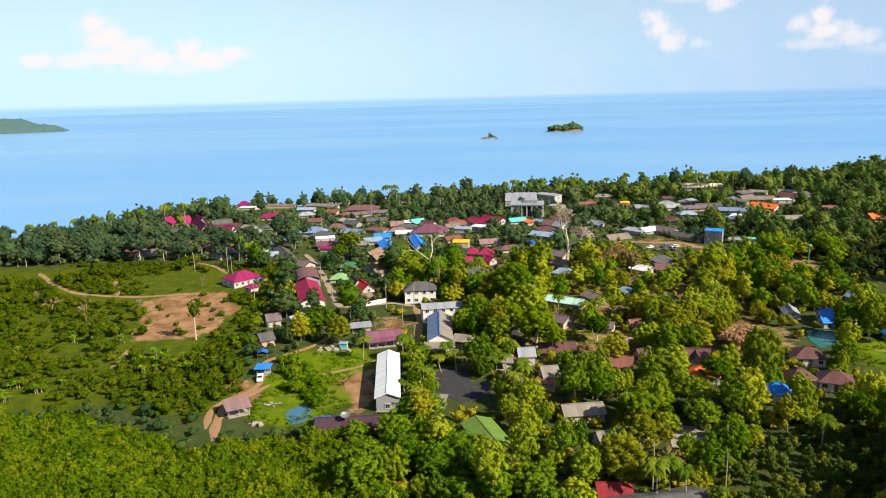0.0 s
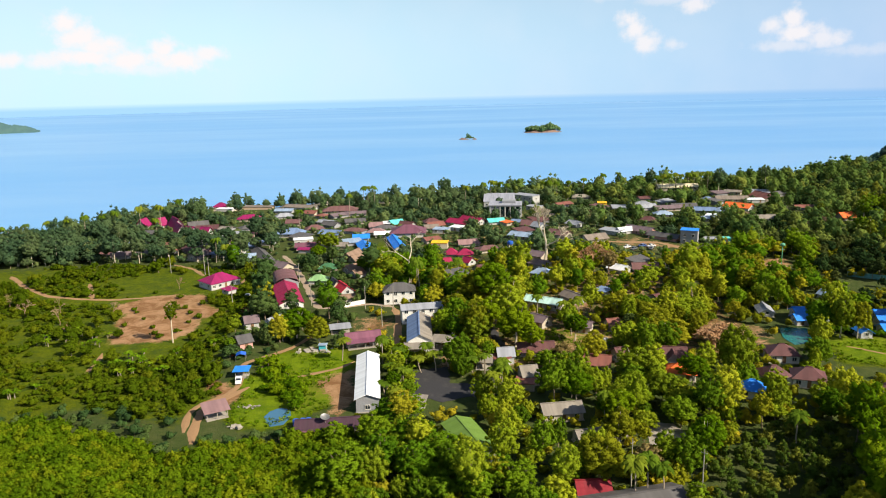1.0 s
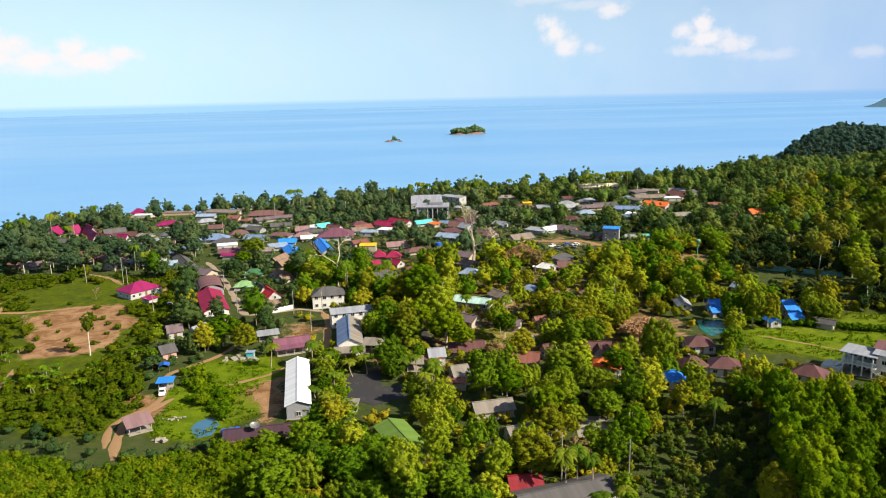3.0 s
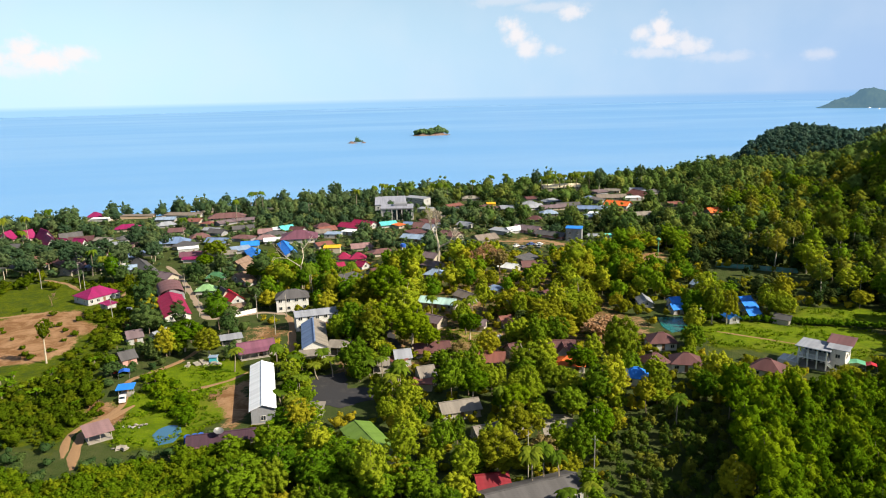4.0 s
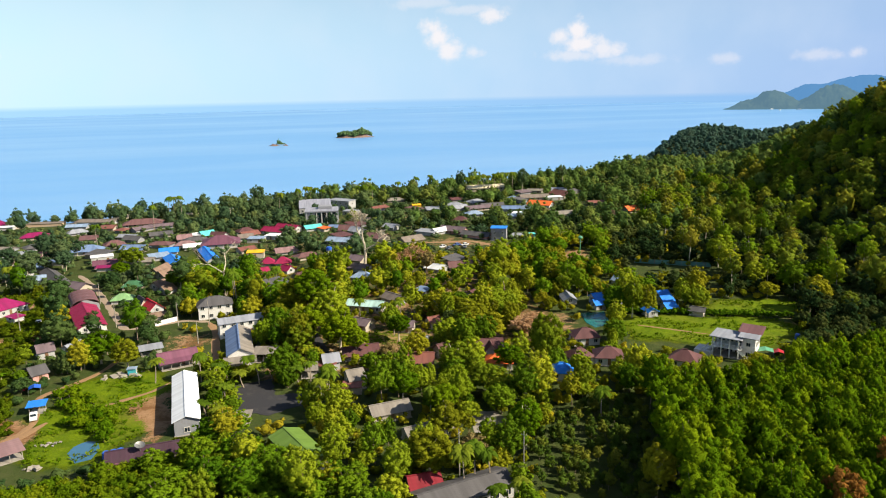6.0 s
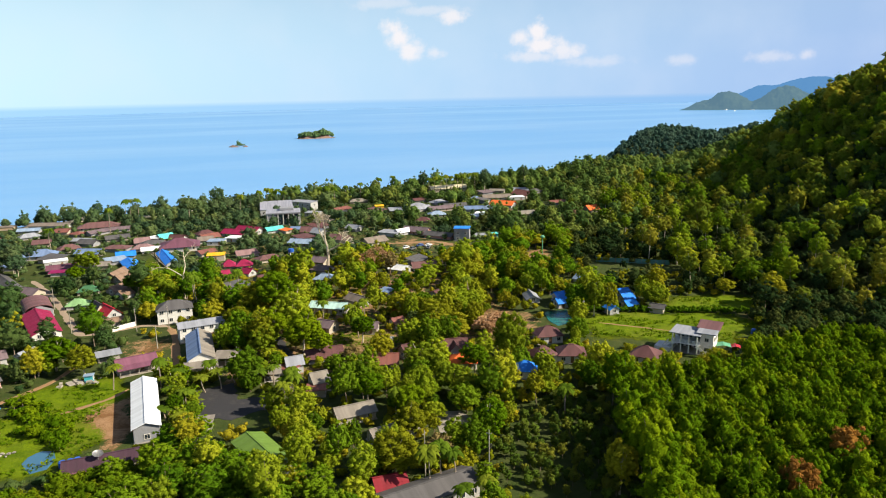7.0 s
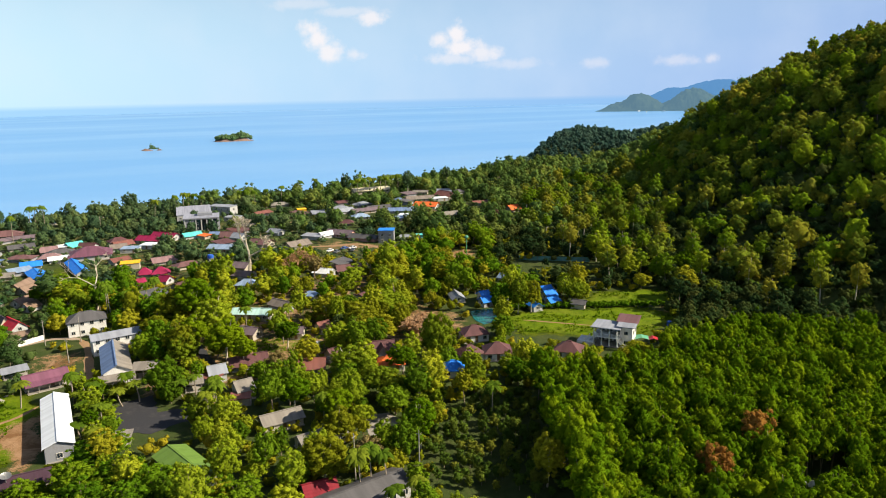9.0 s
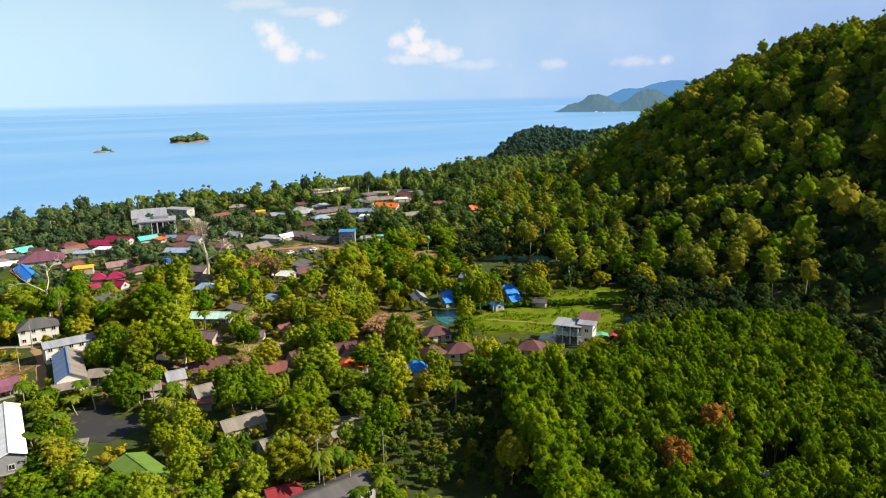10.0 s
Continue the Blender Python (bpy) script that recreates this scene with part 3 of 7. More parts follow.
def far_hill(name, mat, cx, cy, length, depth, height, turn, peaks, label, trees=4.0, fine=1.0):
    """A far hill or island: spurs and gullies on a body with several tops, and a wooded outline."""
    nx, ny = int(220 * fine), int(36 * fine)
    u, v = np.meshgrid(np.linspace(-1, 1, nx), np.linspace(-1, 1, ny), indexing="ij")
    seed = len(name) * 7 + int(abs(cx))
    spur = value_noise(u * 5, v * 2, seed, 4)
    prof = np.zeros_like(u)
    for c, w, h in peaks:
        prof = np.maximum(prof, h * np.exp(-((u + 0.05 * spur - c) / w) ** 2))
    edge = np.clip(1 - np.abs(u) ** 5, 0, 1)
    z = height * prof * edge * np.clip(1 - v ** 2, 0, 1) ** 0.8 * (1 + 0.16 * spur * np.clip(np.abs(v) * 2, 0.2, 1))
    bump = value_noise(u * length / 28, v * depth / 28, seed + 20, 3, 0.6)
    z = z + trees * bump * np.clip(z / (0.15 * height), 0, 1) - 0.8
    X, Y = u * length / 2, v * depth / 2
    ct, st = math.cos(radians(turn)), math.sin(radians(turn))
    V = np.stack([cx + X * ct - Y * st, cy + X * st + Y * ct, z], -1).reshape(-1, 3)
    i, j = np.meshgrid(np.arange(nx - 1), np.arange(ny - 1), indexing="ij")
    a = (i * ny + j).ravel()
    me = fast_mesh(name, V, [], np.stack([a, a + ny, a + ny + 1, a + 1], 1), [mat], smooth=True)
    tagged(new(name, me), label, "hill", kind="structure")


# the second colour is the haze, given off by the land itself
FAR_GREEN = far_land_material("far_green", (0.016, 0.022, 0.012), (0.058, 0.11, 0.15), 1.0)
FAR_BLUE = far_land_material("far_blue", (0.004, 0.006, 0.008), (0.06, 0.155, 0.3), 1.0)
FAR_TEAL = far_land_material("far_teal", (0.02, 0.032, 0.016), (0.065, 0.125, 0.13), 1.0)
far_hill("headland", FAR_GREEN, 2190, 2333, 570, 320, 88, -43.2, ((-0.36, 0.33, 0.8), (-0.68, 0.25, 0.45), (0.45, 0.42, 1.0)), "wooded headland beyond the bay, haze painted on as emission")
far_hill("backdrop", FAR_BLUE, 3291, 3069, 1120, 420, 140, -47, ((0.0, 0.6, 1.0), (-0.46, 0.3, 0.72), (-0.75, 0.2, 0.36), (0.6, 0.5, 0.9)), "far mountain, blue haze painted on as emission", 3.0)
far_hill("island_ridge", FAR_TEAL, -1268, 2068, 330, 190, 40, 26, ((0.1, 0.5, 1.0), (-0.6, 0.4, 0.8), (0.7, 0.25, 0.6)), "long wooded island, haze painted on as emission", 3.0)


# ---- buildings ----
def solid(name, verts, faces, mat):
    me = bpy.data.meshes.new(name)
    me.from_pydata(verts, [], faces)
    me.materials.append(mat)
    me.update()
    return me


def box_data(name, sx, sy, sz, mat, bevel=0.0, z0=0.0):
    bm = bmesh.new()
    bmesh.ops.create_cube(bm, size=1.0)
    bmesh.ops.scale(bm, vec=(sx, sy, sz), verts=bm.verts)
    bmesh.ops.translate(bm, vec=(0, 0, sz / 2 + z0), verts=bm.verts)
    if bevel:
        bmesh.ops.bevel(bm, geom=list(bm.edges), offset=bevel, segments=1, affect="EDGES")
    me = bpy.data.meshes.new(name)
    bm.to_mesh(me)
    bm.free()
    me.materials.append(mat)
    return me


def put(name, data, parent, m=None, label=""):
    ob = new(name, data)
    ob.parent = parent
    if m is not None:
        ob.matrix_basis = m
    if label:
        ob["label"] = label
    return ob


def window_data():
    """Shared meshes: a frame with a sill and a pane behind it."""
    bm = bmesh.new()
    for x, z, sx, sz in ((0, 1.2, 1.3, 0.1), (0, 0.0, 1.5, 0.12), (-0.6, 0.6, 0.1, 1.1), (0.6, 0.6, 0.1, 1.1), (0, 0.6, 0.06, 1.1)):
        r = bmesh.ops.create_cube(bm, size=1.0)["verts"]
        bmesh.ops.scale(bm, vec=(sx, 0.14, sz), verts=r)
        bmesh.ops.translate(bm, vec=(x, -0.05, z), verts=r)
    f = bpy.data.meshes.new("window")
    bm.to_mesh(f)
    bm.free()
    f.materials.append(M_FRAME)
    return f, solid("pane", [(-0.55, -0.03, 0.06), (0.55, -0.03, 0.06), (0.55, -0.03, 1.16), (-0.55, -0.03, 1.16)], [(0, 1, 2, 3)], M_GLASS)


WIN, PANE = window_data()
DOOR = box_data("door", 0.95, 0.08, 2.05, M_DOOR, 0.015)
FOOTPRINTS = []          # x, y, radius, height


def slab(poly, thick):
    """A sheet of the given top outline with a thickness."""
    n = len(poly)
    v = list(poly) + [(x, y, z - thick) for x, y, z in poly]
    f = [tuple(range(n)), tuple(range(2 * n - 1, n - 1, -1))]
    for i in range(n):
        j = (i + 1) % n
        f.append((j, i, i + n, j + n))
    return v, f


def roof_parts(kind, L, W, eave, ridge, over):
    """Roof pieces as (name, verts, faces)."""
    a, b = L / 2 + over, W / 2 + over
    drop = (ridge - eave) * over / (W / 2)
    e, t = eave - drop, 0.12
    if kind in ("gable", "cross"):
        out = [("roof_slope", *slab([(-a, -b, e), (a, -b, e), (a, 0, ridge), (-a, 0, ridge)], t)),
               ("roof_slope", *slab([(a, b, e), (-a, b, e), (-a, 0, ridge), (a, 0, ridge)], t)),
               ("ridge_cap", *slab([(-a, -0.22, ridge + 0.05), (a, -0.22, ridge + 0.05), (a, 0.22, ridge + 0.05), (-a, 0.22, ridge + 0.05)], 0.12))]
        if kind == "cross":
            h, w = ridge - 0.3, W * 0.32
            out += [("cross_gable_roof", *slab([(-w, -b - 1.2, e + 0.3), (0, -b - 1.2, h), (0, 0, h), (-w, 0, e + 0.3)], t)),
                    ("cross_gable_roof", *slab([(0, -b - 1.2, h), (w, -b - 1.2, e + 0.3), (w, 0, e + 0.3), (0, 0, h)], t))]
        return out
    if kind == "hip":
        k = min(a * 0.85, b)
        p, q = (-a + k, 0, ridge), (a - k, 0, ridge)
        c = [(-a, -b, e), (a, -b, e), (a, b, e), (-a, b, e)]
        return [("roof_slope", *slab([c[0], c[1], q, p], t)), ("roof_slope", *slab([c[2], c[3], p, q], t)),
                ("roof_slope", *slab([c[1], c[2], q], t)), ("roof_slope", *slab([c[3], c[0], p], t)),
                ("ridge_cap", *slab([(p[0] - 0.2, -0.2, ridge + 0.06), (q[0] + 0.2, -0.2, ridge + 0.06), (q[0] + 0.2, 0.2, ridge + 0.06), (p[0] - 0.2, 0.2, ridge + 0.06)], 0.14))]
    if kind == "arch":
        n, V, F = 12, [], []
        for i in range(n + 1):
            ang = math.pi * i / n
            c, h = -math.cos(ang), math.sin(ang)
            for thin in (0, t):
                V += [(s * a, c * (b - thin), eave + (ridge - eave) * h - thin * h) for s in (-1, 1)]
        for i in range(n):
            k, m = 4 * i, 4 * i + 4
            F += [(k, k + 1, m + 1, m), (k + 3, k + 2, m + 2, m + 3), (k + 1, k + 3, m + 3, m + 1), (k + 2, k, m, m + 2)]
        F += [(0, 2, 3, 1), (4 * n, 4 * n + 1, 4 * n + 3, 4 * n + 2)]
        return [("vaulted_roof", V, F)]
    # flat and lean-to roofs fall gently to the front
    return [("roof_sheet", *slab([(-a, -b, eave + 0.1), (a, -b, eave + 0.1), (a, b, ridge), (-a, b, ridge)], 0.16))]


def house(name, kind, x, y, yaw, L, W, eave, ridge, roof, wall, label, detail=None, hidden=0.0):
    L = max(L, 2.2)
    z = float(ground_z(x, y)) - 0.05
    r = math.hypot(x, y)
    detail = (r < 330) if detail is None else detail
    top = new(name)
    top.empty_display_size = 0.5
    top.matrix_basis = pose(x, y, z, 0, 0, yaw)
    tagged(top, label, name.replace("_", " ").replace("tower house", "house").replace("long house", "house"))
    FOOTPRINTS.append((x, y, L / 2, W / 2, yaw, ridge, hidden))
    h, w = L / 2, W / 2
    if kind == "post":
        post = box_data("post", 0.16, 0.16, eave, M_CONCRETE)
        nx = max(2, int(L / 2.6) + 1)
        for i in range(nx):
            for s in (-1, 1):
                put("post", post, top, pose(-h + 0.2 + i * (L - 0.4) / (nx - 1), s * (w - 0.2), 0))
        put("floor_slab", box_data("floor_slab", L, W, 0.15, M_CONCRETE, 0.02), top)
    else:
        V = [(-h, -w, 0), (h, -w, 0), (h, w, 0), (-h, w, 0), (-h, -w, eave), (h, -w, eave), (h, w, eave), (-h, w, eave)]
        F = [(0, 1, 5, 4), (2, 3, 7, 6), (3, 2, 1, 0)]
        if kind in ("gable", "cross", "arch"):
            zt = ridge - 0.15
            V += [(-h, 0, zt), (h, 0, zt)]
            F += [(1, 2, 6, 9, 5), (3, 0, 4, 8, 7)]
        else:
            F += [(1, 2, 6, 5), (3, 0, 4, 7), (4, 5, 6, 7)]
        put("wall", solid("wall", V, F, WALLS[wall]), top)
        if kind == "cross":
            cw, zt = W * 0.27, ridge - 0.6
            put("gable_wall", solid("gable_wall", [(-cw, -w - 1.0, 0), (cw, -w - 1.0, 0), (cw, -w - 1.0, eave), (0, -w - 1.0, zt), (-cw, -w - 1.0, eave), (-cw, -w, 0), (cw, -w, 0), (cw, -w, eave), (-cw, -w, eave)],
                                    [(0, 1, 2, 3, 4), (1, 6, 7, 2), (5, 0, 4, 8)], WALLS["white"]), top)
        if wall == "greywall":
            pillar = box_data("pillar", 0.7, 0.7, eave - 0.6, WALLS["white"], 0.04)
            for k in range(7):
                put("pillar", pillar, top, pose(-h + 0.8 + k * (L - 1.6) / 6, -w - 1.4, 0))
            put("portico_roof", box_data("portico_roof", L, 2.4, 0.7, WALLS[wall], 0.05), top, pose(0, -w - 0.9, eave - 0.6))
            put("front_wall", box_data("front_wall", L * 0.3, 1.0, eave - 0.9, WALLS[wall], 0.04), top, pose(-h + L * 0.15, -w - 1.0, 0.2))
            put("roof_room", box_data("roof_room", L * 0.42, W * 0.45, 1.5, WALLS["block"], 0.05), top, pose(L * 0.1, W * 0.2, ridge - 0.1))
            put("glazing", box_data("glazing", L - 2.0, 0.1, eave - 1.6, M_GLASS), top, pose(0, -w - 0.06, 0.4))
        put("plinth", box_data("plinth", L + 0.5, W + 0.5, 0.25, M_CONCRETE, 0.03), top)
        storeys = 2 if eave > 5.0 else 1
        n = max(1, int(L / (2.6 if detail else 4.2)))
        for s in (-1, 1):
            if not detail and abs(yaw) < 50 and s > 0:
                continue
            for lv in range(storeys):
                for i in range(n):
                    xx = -h + (i + 0.5) * L / n
                    zz = 0.95 + lv * 2.9
                    if zz + 1.3 > eave:
                        continue
                    if lv == 0 and i == n // 2 and s < 0:
                        put("door", DOOR, top, pose(xx, s * (w + 0.02), 0.25, 0, 0, 0 if s < 0 else 180))
                        continue
                    fr = put("window", WIN, top, pose(xx, s * (w + 0.01), zz, 0, 0, 0 if s < 0 else 180))
                    put("pane", PANE, fr)
        for s in (-1, 1):
            nn = max(1, int(W / 4)) if detail else (1 if abs(yaw) > 45 else 0)
            for i in range(nn):
                yy = -w + (i + 0.5) * W / nn
                fr = put("window", WIN, top, pose(s * (h + 0.01), yy, 0.95 + (2.9 if storeys > 1 else 0), 0, 0, 90 * s))
                put("pane", PANE, fr)
    over = 0.3 if kind in ("flat", "arch") else 0.5 if detail else 0.85
    slopes = 0
    for nm, v, f in roof_parts("shed" if kind == "post" else kind, L, W, eave, ridge, over):
        tone = roof.split("/")[0] if nm != "roof_slope" or not slopes else roof.split("/")[-1]
        slopes += nm == "roof_slope"
        put(nm, solid(nm, v, f, ROOFS[tone]), top)
    return top


house("barn", "gable", -16.9, 181.3, -86.3, 30.4, 5.7, 4.1, 5.2, "white", "block", "long white metal-roofed barn with grey block gable", hidden=-1.2)
house("barn", "gable", -2.9, 220.1, -89, 24.0, 7.2, 4.0, 5.9, "bluegrey/greybrown", "bright", "barn with weathered blue and beige sheet roof and cream gable", hidden=-0.3)
house("long_house", "gable", -0.6, 239.9, 8, 17.4, 6.4, 5.4, 6.4, "lightgrey", "bright", "long two-storey white house with pale sheet roof", hidden=0.3)
house("shed", "gable", -21.2, 217.0, 14, 10.8, 3.6, 3.2, 4.4, "mauve", "cream", "shed under the upper tier of a mauve sheet roof", hidden=-0.3)
house("shelter", "post", -20.4, 213.9, 14, 10.8, 2.9, 2.3, 3.0, "mauve", "cream", "open front under the lower tier of a mauve sheet roof", hidden=-0.3)
house("long_house", "gable", -24.6, 155.9, 3, 14.5, 5.6, 2.7, 3.9, "darkpurple", "cream", "long house with purple-brown sheet roof and rooftop dish", hidden=0.8)
house("annex", "shed", -28.6, 151.6, 3, 5.6, 2.6, 2.0, 2.6, "mauve", "cream", "low lean-to with mauve sheet roof before the long house", hidden=0.8)
house("shelter", "post", -3.6, 168.5, -12, 4.6, 3.0, 2.2, 2.7, "greybrown", "white", "low shelter with pale beige roof at the tarmac's edge", hidden=0.5)
house("barn", "gable", 8.4, 144.7, -72, 15.6, 6.8, 3.9, 5.0, "green", "block", "barn with faded bright green sheet roof among trees", hidden=0.55)
house("house", "hip", -89.1, 296.5, 45, 13.5, 10.4, 3.1, 5.8, "magenta", "white", "two-storey white house with magenta hipped roof", hidden=0.3)
house("annex", "shed", -81.7, 283.7, 54, 4.1, 4.0, 1.8, 2.3, "magenta", "white", "low annex with magenta sheet roof")
house("hall", "gable", -55.5, 272.5, -74, 28.8, 8.8, 2.4, 4.2, "crimson", "bright", "hall with crimson sheet roof and cream gable", hidden=0.3)
house("hall", "arch", -60.6, 295.7, -75, 16.8, 9.2, 2.7, 4.9, "brown", "block", "hall under a brown vaulted sheet roof", hidden=0.3)
house("house", "hip", -10.7, 263.5, 3, 11.8, 8.0, 5.5, 7.7, "grey", "bright", "two-storey white house with grey hipped roof", hidden=0.3)
house("tower_house", "flat", 136.9, 354.0, -28, 8.4, 5.6, 7.0, 7.5, "blue", "block", "tall grey block house under bright blue sheet roof", hidden=0.3)
house("hut", "flat", 155.1, 351.5, -7, 3.3, 3.2, 2.8, 3.1, "teal", "tealwall", "small turquoise hut with flat roof")
house("hut", "gable", 148.3, 354.9, -23, 5.1, 4.0, 1.8, 3.0, "lightgrey", "white", "small house with pale grey roof")
house("hotel", "gable", 192.8, 528.4, -4, 29.0, 8.0, 5.8, 7.6, "cream", "cream", "long cream beach hotel with two storeys")
house("hotel", "flat", 53.0, 453.2, -9, 20.8, 12.8, 7.9, 8.5, "lavender", "greywall", "grey modern hotel block with white pillars", hidden=0.6)
house("hotel", "flat", 52.0, 482.0, -6, 21.0, 20.0, 6.4, 9.4, "lavender", "white", "white flat-roofed hotel wing")
house("hotel", "flat", 73.4, 501.6, -48, 18.7, 8.0, 6.3, 6.8, "lightgrey", "white", "low white hotel wing")
house("hut", "flat", 75.0, 472.5, -39, 9.6, 6.4, 2.7, 3.1, "lightgrey", "white", "white flat-roofed hotel pavilion")
house("shop", "gable", 43.3, 424.0, 16, 9.6, 5.6, 2.3, 3.7, "teal", "white", "shop with turquoise sheet roof")
house("shop", "shed", 49.3, 419.5, -62, 7.1, 4.0, 2.0, 2.5, "orange", "cream", "small shop with orange front")
house("hall", "gable", 21.3, 422.3, -41, 14.4, 7.2, 2.4, 4.2, "crimson", "white", "hall with bright crimson roof")
house("hall", "gable", 29.4, 427.5, -49, 15.6, 6.4, 2.6, 4.4, "crimson", "white", "hall with crimson sheet roof")
house("hall", "hip", -9.5, 396.0, -1, 19.0, 15.0, 3.1, 6.4, "purplebrown", "white", "large hall with purple-brown sheet roof", hidden=0.3)
house("house", "gable", -29.6, 419.3, 8, 7.2, 6.4, 2.3, 4.1, "pink", "white", "house with pale pink tiled roof")
house("house", "hip", -28.1, 402.1, -7, 9.8, 5.6, 2.0, 3.6, "pink", "white", "house with worn pink hipped roof")
house("shop", "shed", -23.1, 424.2, -8, 4.6, 6.4, 2.7, 3.2, "white", "white", "shop with plain white sheet roof")
house("shop", "gable", -24.1, 394.9, 4, 8.4, 5.6, 2.0, 3.1, "white", "white", "shop with long white roof")
house("house", "gable", -17.5, 424.2, 26, 7.1, 6.4, 2.7, 4.5, "teal", "maroonwall", "house with grey-green and maroon roof")
house("house", "gable", -10.7, 420.6, -35, 8.5, 5.6, 2.3, 3.9, "maroon", "white", "house with maroon sheet roof")
house("shop", "gable", -35.6, 386.1, 4, 8.2, 5.6, 2.0, 3.5, "blue", "white", "shop with bright blue sheet roof", hidden=0.3)
house("shop", "gable", -30.4, 357.3, -77, 26.6, 6.4, 2.0, 3.3, "blue", "white", "long shop under bright blue sheet roof", hidden=0.3)
house("shop", "gable", -15.4, 369.4, -80, 29.6, 5.2, 2.0, 3.3, "blue", "white", "market shelter with blue sheet roof")
house("house", "gable", -35.9, 340.6, 68, 12.0, 5.6, 2.0, 4.2, "thatch", "cream", "bungalow with tan tiled roof")
house("house", "gable", -33.1, 334.2, 49, 7.6, 4.8, 2.0, 3.8, "thatch", "cream", "bungalow with reddish tan roof")
house("house", "gable", -34.1, 313.2, 51, 6.6, 4.8, 2.0, 3.8, "thatch", "cream", "bungalow with tan gabled roof")
house("house", "gable", -30.5, 304.5, 46, 5.3, 4.8, 2.0, 3.6, "thatch", "white", "small bungalow with tan tiled roof")
house("pavilion", "hip", -46.5, 296.2, -5, 7.7, 5.6, 2.0, 3.8, "palegreen", "white", "pavilion with pale green hipped roof")
house("pavilion", "hip", -45.1, 317.1, -6, 7.8, 4.8, 2.0, 3.8, "darkgreen", "cream", "pavilion with dark green hipped roof")
house("pavilion", "gable", -38.1, 284.3, -66, 6.3, 4.0, 2.0, 4.7, "dark", "cream", "pavilion with dark steep roof")
house("pavilion", "gable", -34.0, 279.2, -64, 9.4, 5.2, 2.0, 4.2, "red", "white", "pavilion with glowing red gabled roof")
house("house", "gable", -37.8, 264.0, 62, 6.1, 4.8, 2.5, 4.5, "thatch", "cream", "bungalow with thatched gable roof")
house("shelter", "gable", -32.3, 266.9, 14, 7.6, 3.2, 1.8, 2.8, "thatch", "cream", "low shelter with tan roof")
house("shop", "flat", 7.6, 360.8, -7, 8.3, 6.4, 3.0, 3.3, "yellow", "cream", "shop with bright yellow flat roof", hidden=0.3)
house("hut", "hip", 12.6, 341.1, -6, 5.8, 4.8, 1.9, 3.9, "crimson", "white", "guest hut with crimson hipped roof", hidden=0.3)
house("hut", "hip", 19.4, 339.0, -6, 6.7, 5.2, 1.9, 3.9, "crimson", "white", "guest hut with crimson tiled roof", hidden=0.3)
house("hut", "gable", 19.9, 320.7, -50, 5.0, 4.8, 1.9, 3.7, "crimson", "white", "guest hut with crimson gabled roof", hidden=0.3)
house("hut", "gable", 9.9, 320.5, 16, 3.1, 4.8, 1.9, 3.7, "crimson", "white", "guest hut with faded crimson roof", hidden=0.3)
house("long_house", "gable", 22.8, 363.3, 10, 10.4, 4.8, 2.0, 3.6, "pink", "white", "row house with dusty red roof")
house("hall", "hip", -57.6, 481.9, 1, 23.1, 10.4, 2.7, 5.0, "terracotta", "cream", "wide hall with terracotta hipped roof")
house("beach_house", "flat", -120.0, 510.2, -9, 22.6, 6.4, 2.0, 2.4, "tan", "tan", "long sandy-coloured beach building")
house("beach_house", "gable", -88.3, 504.7, -21, 25.7, 5.6, 2.0, 3.3, "tan", "white", "beach building with pale tan roof")
house("pavilion", "gable", -177.2, 443.6, 79, 6.3, 5.6, 2.7, 6.3, "magenta", "white", "temple hall with steep magenta roof")
house("pavilion", "gable", -166.8, 445.2, 56, 4.7, 5.6, 2.7, 6.3, "magenta", "white", "temple hall with stepped magenta roof")
house("pavilion", "gable", -155.1, 438.0, -57, 13.8, 5.6, 3.0, 7.1, "magenta", "white", "tall temple hall with magenta gables")
house("pavilion", "gable", -146.8, 420.2, -61, 14.3, 5.6, 2.7, 6.3, "magenta", "white", "temple hall with magenta and white gable")
house("long_house", "gable", -139.8, 433.1, 26, 10.9, 6.4, 2.7, 5.4, "grey", "cream", "long house with steep grey roof")
house("pavilion", "gable", -139.7, 417.1, -27, 5.5, 4.8, 2.4, 5.1, "magenta", "white", "house with steep magenta gable")
house("pavilion", "gable", -129.4, 413.8, -26, 5.7, 4.8, 2.4, 5.1, "magenta", "white", "house with magenta gable and white eaves")
house("hall", "hip", -115.1, 460.7, 8, 13.8, 7.2, 2.3, 4.1, "magenta", "cream", "hall with magenta hipped roof", hidden=0.3)
house("pavilion", "hip", -148.0, 513.8, -9, 8.7, 6.4, 2.7, 5.0, "magenta", "cream", "house with crimson-magenta hipped roof", hidden=0.3)
house("shop", "flat", -142.2, 503.1, -9, 11.6, 5.6, 2.0, 2.4, "white", "white", "long white flat-roofed shop")
house("long_house", "gable", -95.9, 396.3, 23, 13.5, 6.4, 2.3, 4.1, "purplebrown", "cream", "long house with mauve and beige roof")
house("shop", "shed", -87.2, 379.5, -14, 11.5, 4.8, 2.0, 2.6, "bluegrey", "white", "shop with blue-grey sheet roof")
house("house", "hip", -77.3, 401.1, -7, 15.8, 8.8, 2.7, 5.0, "bluegrey", "white", "large house with blue-grey hipped roof")
house("shop", "flat", -66.4, 378.6, 11, 10.1, 5.6, 3.0, 3.3, "white", "white", "shop with bright white flat roof")
house("shop", "gable", -61.8, 365.5, 7, 12.1, 5.6, 2.3, 3.7, "purplebrown", "white", "shop with dark purple roof")
house("shop", "shed", -59.9, 357.2, -6, 10.8, 3.2, 1.9, 2.4, "magenta", "white", "shop awning in magenta sheet")
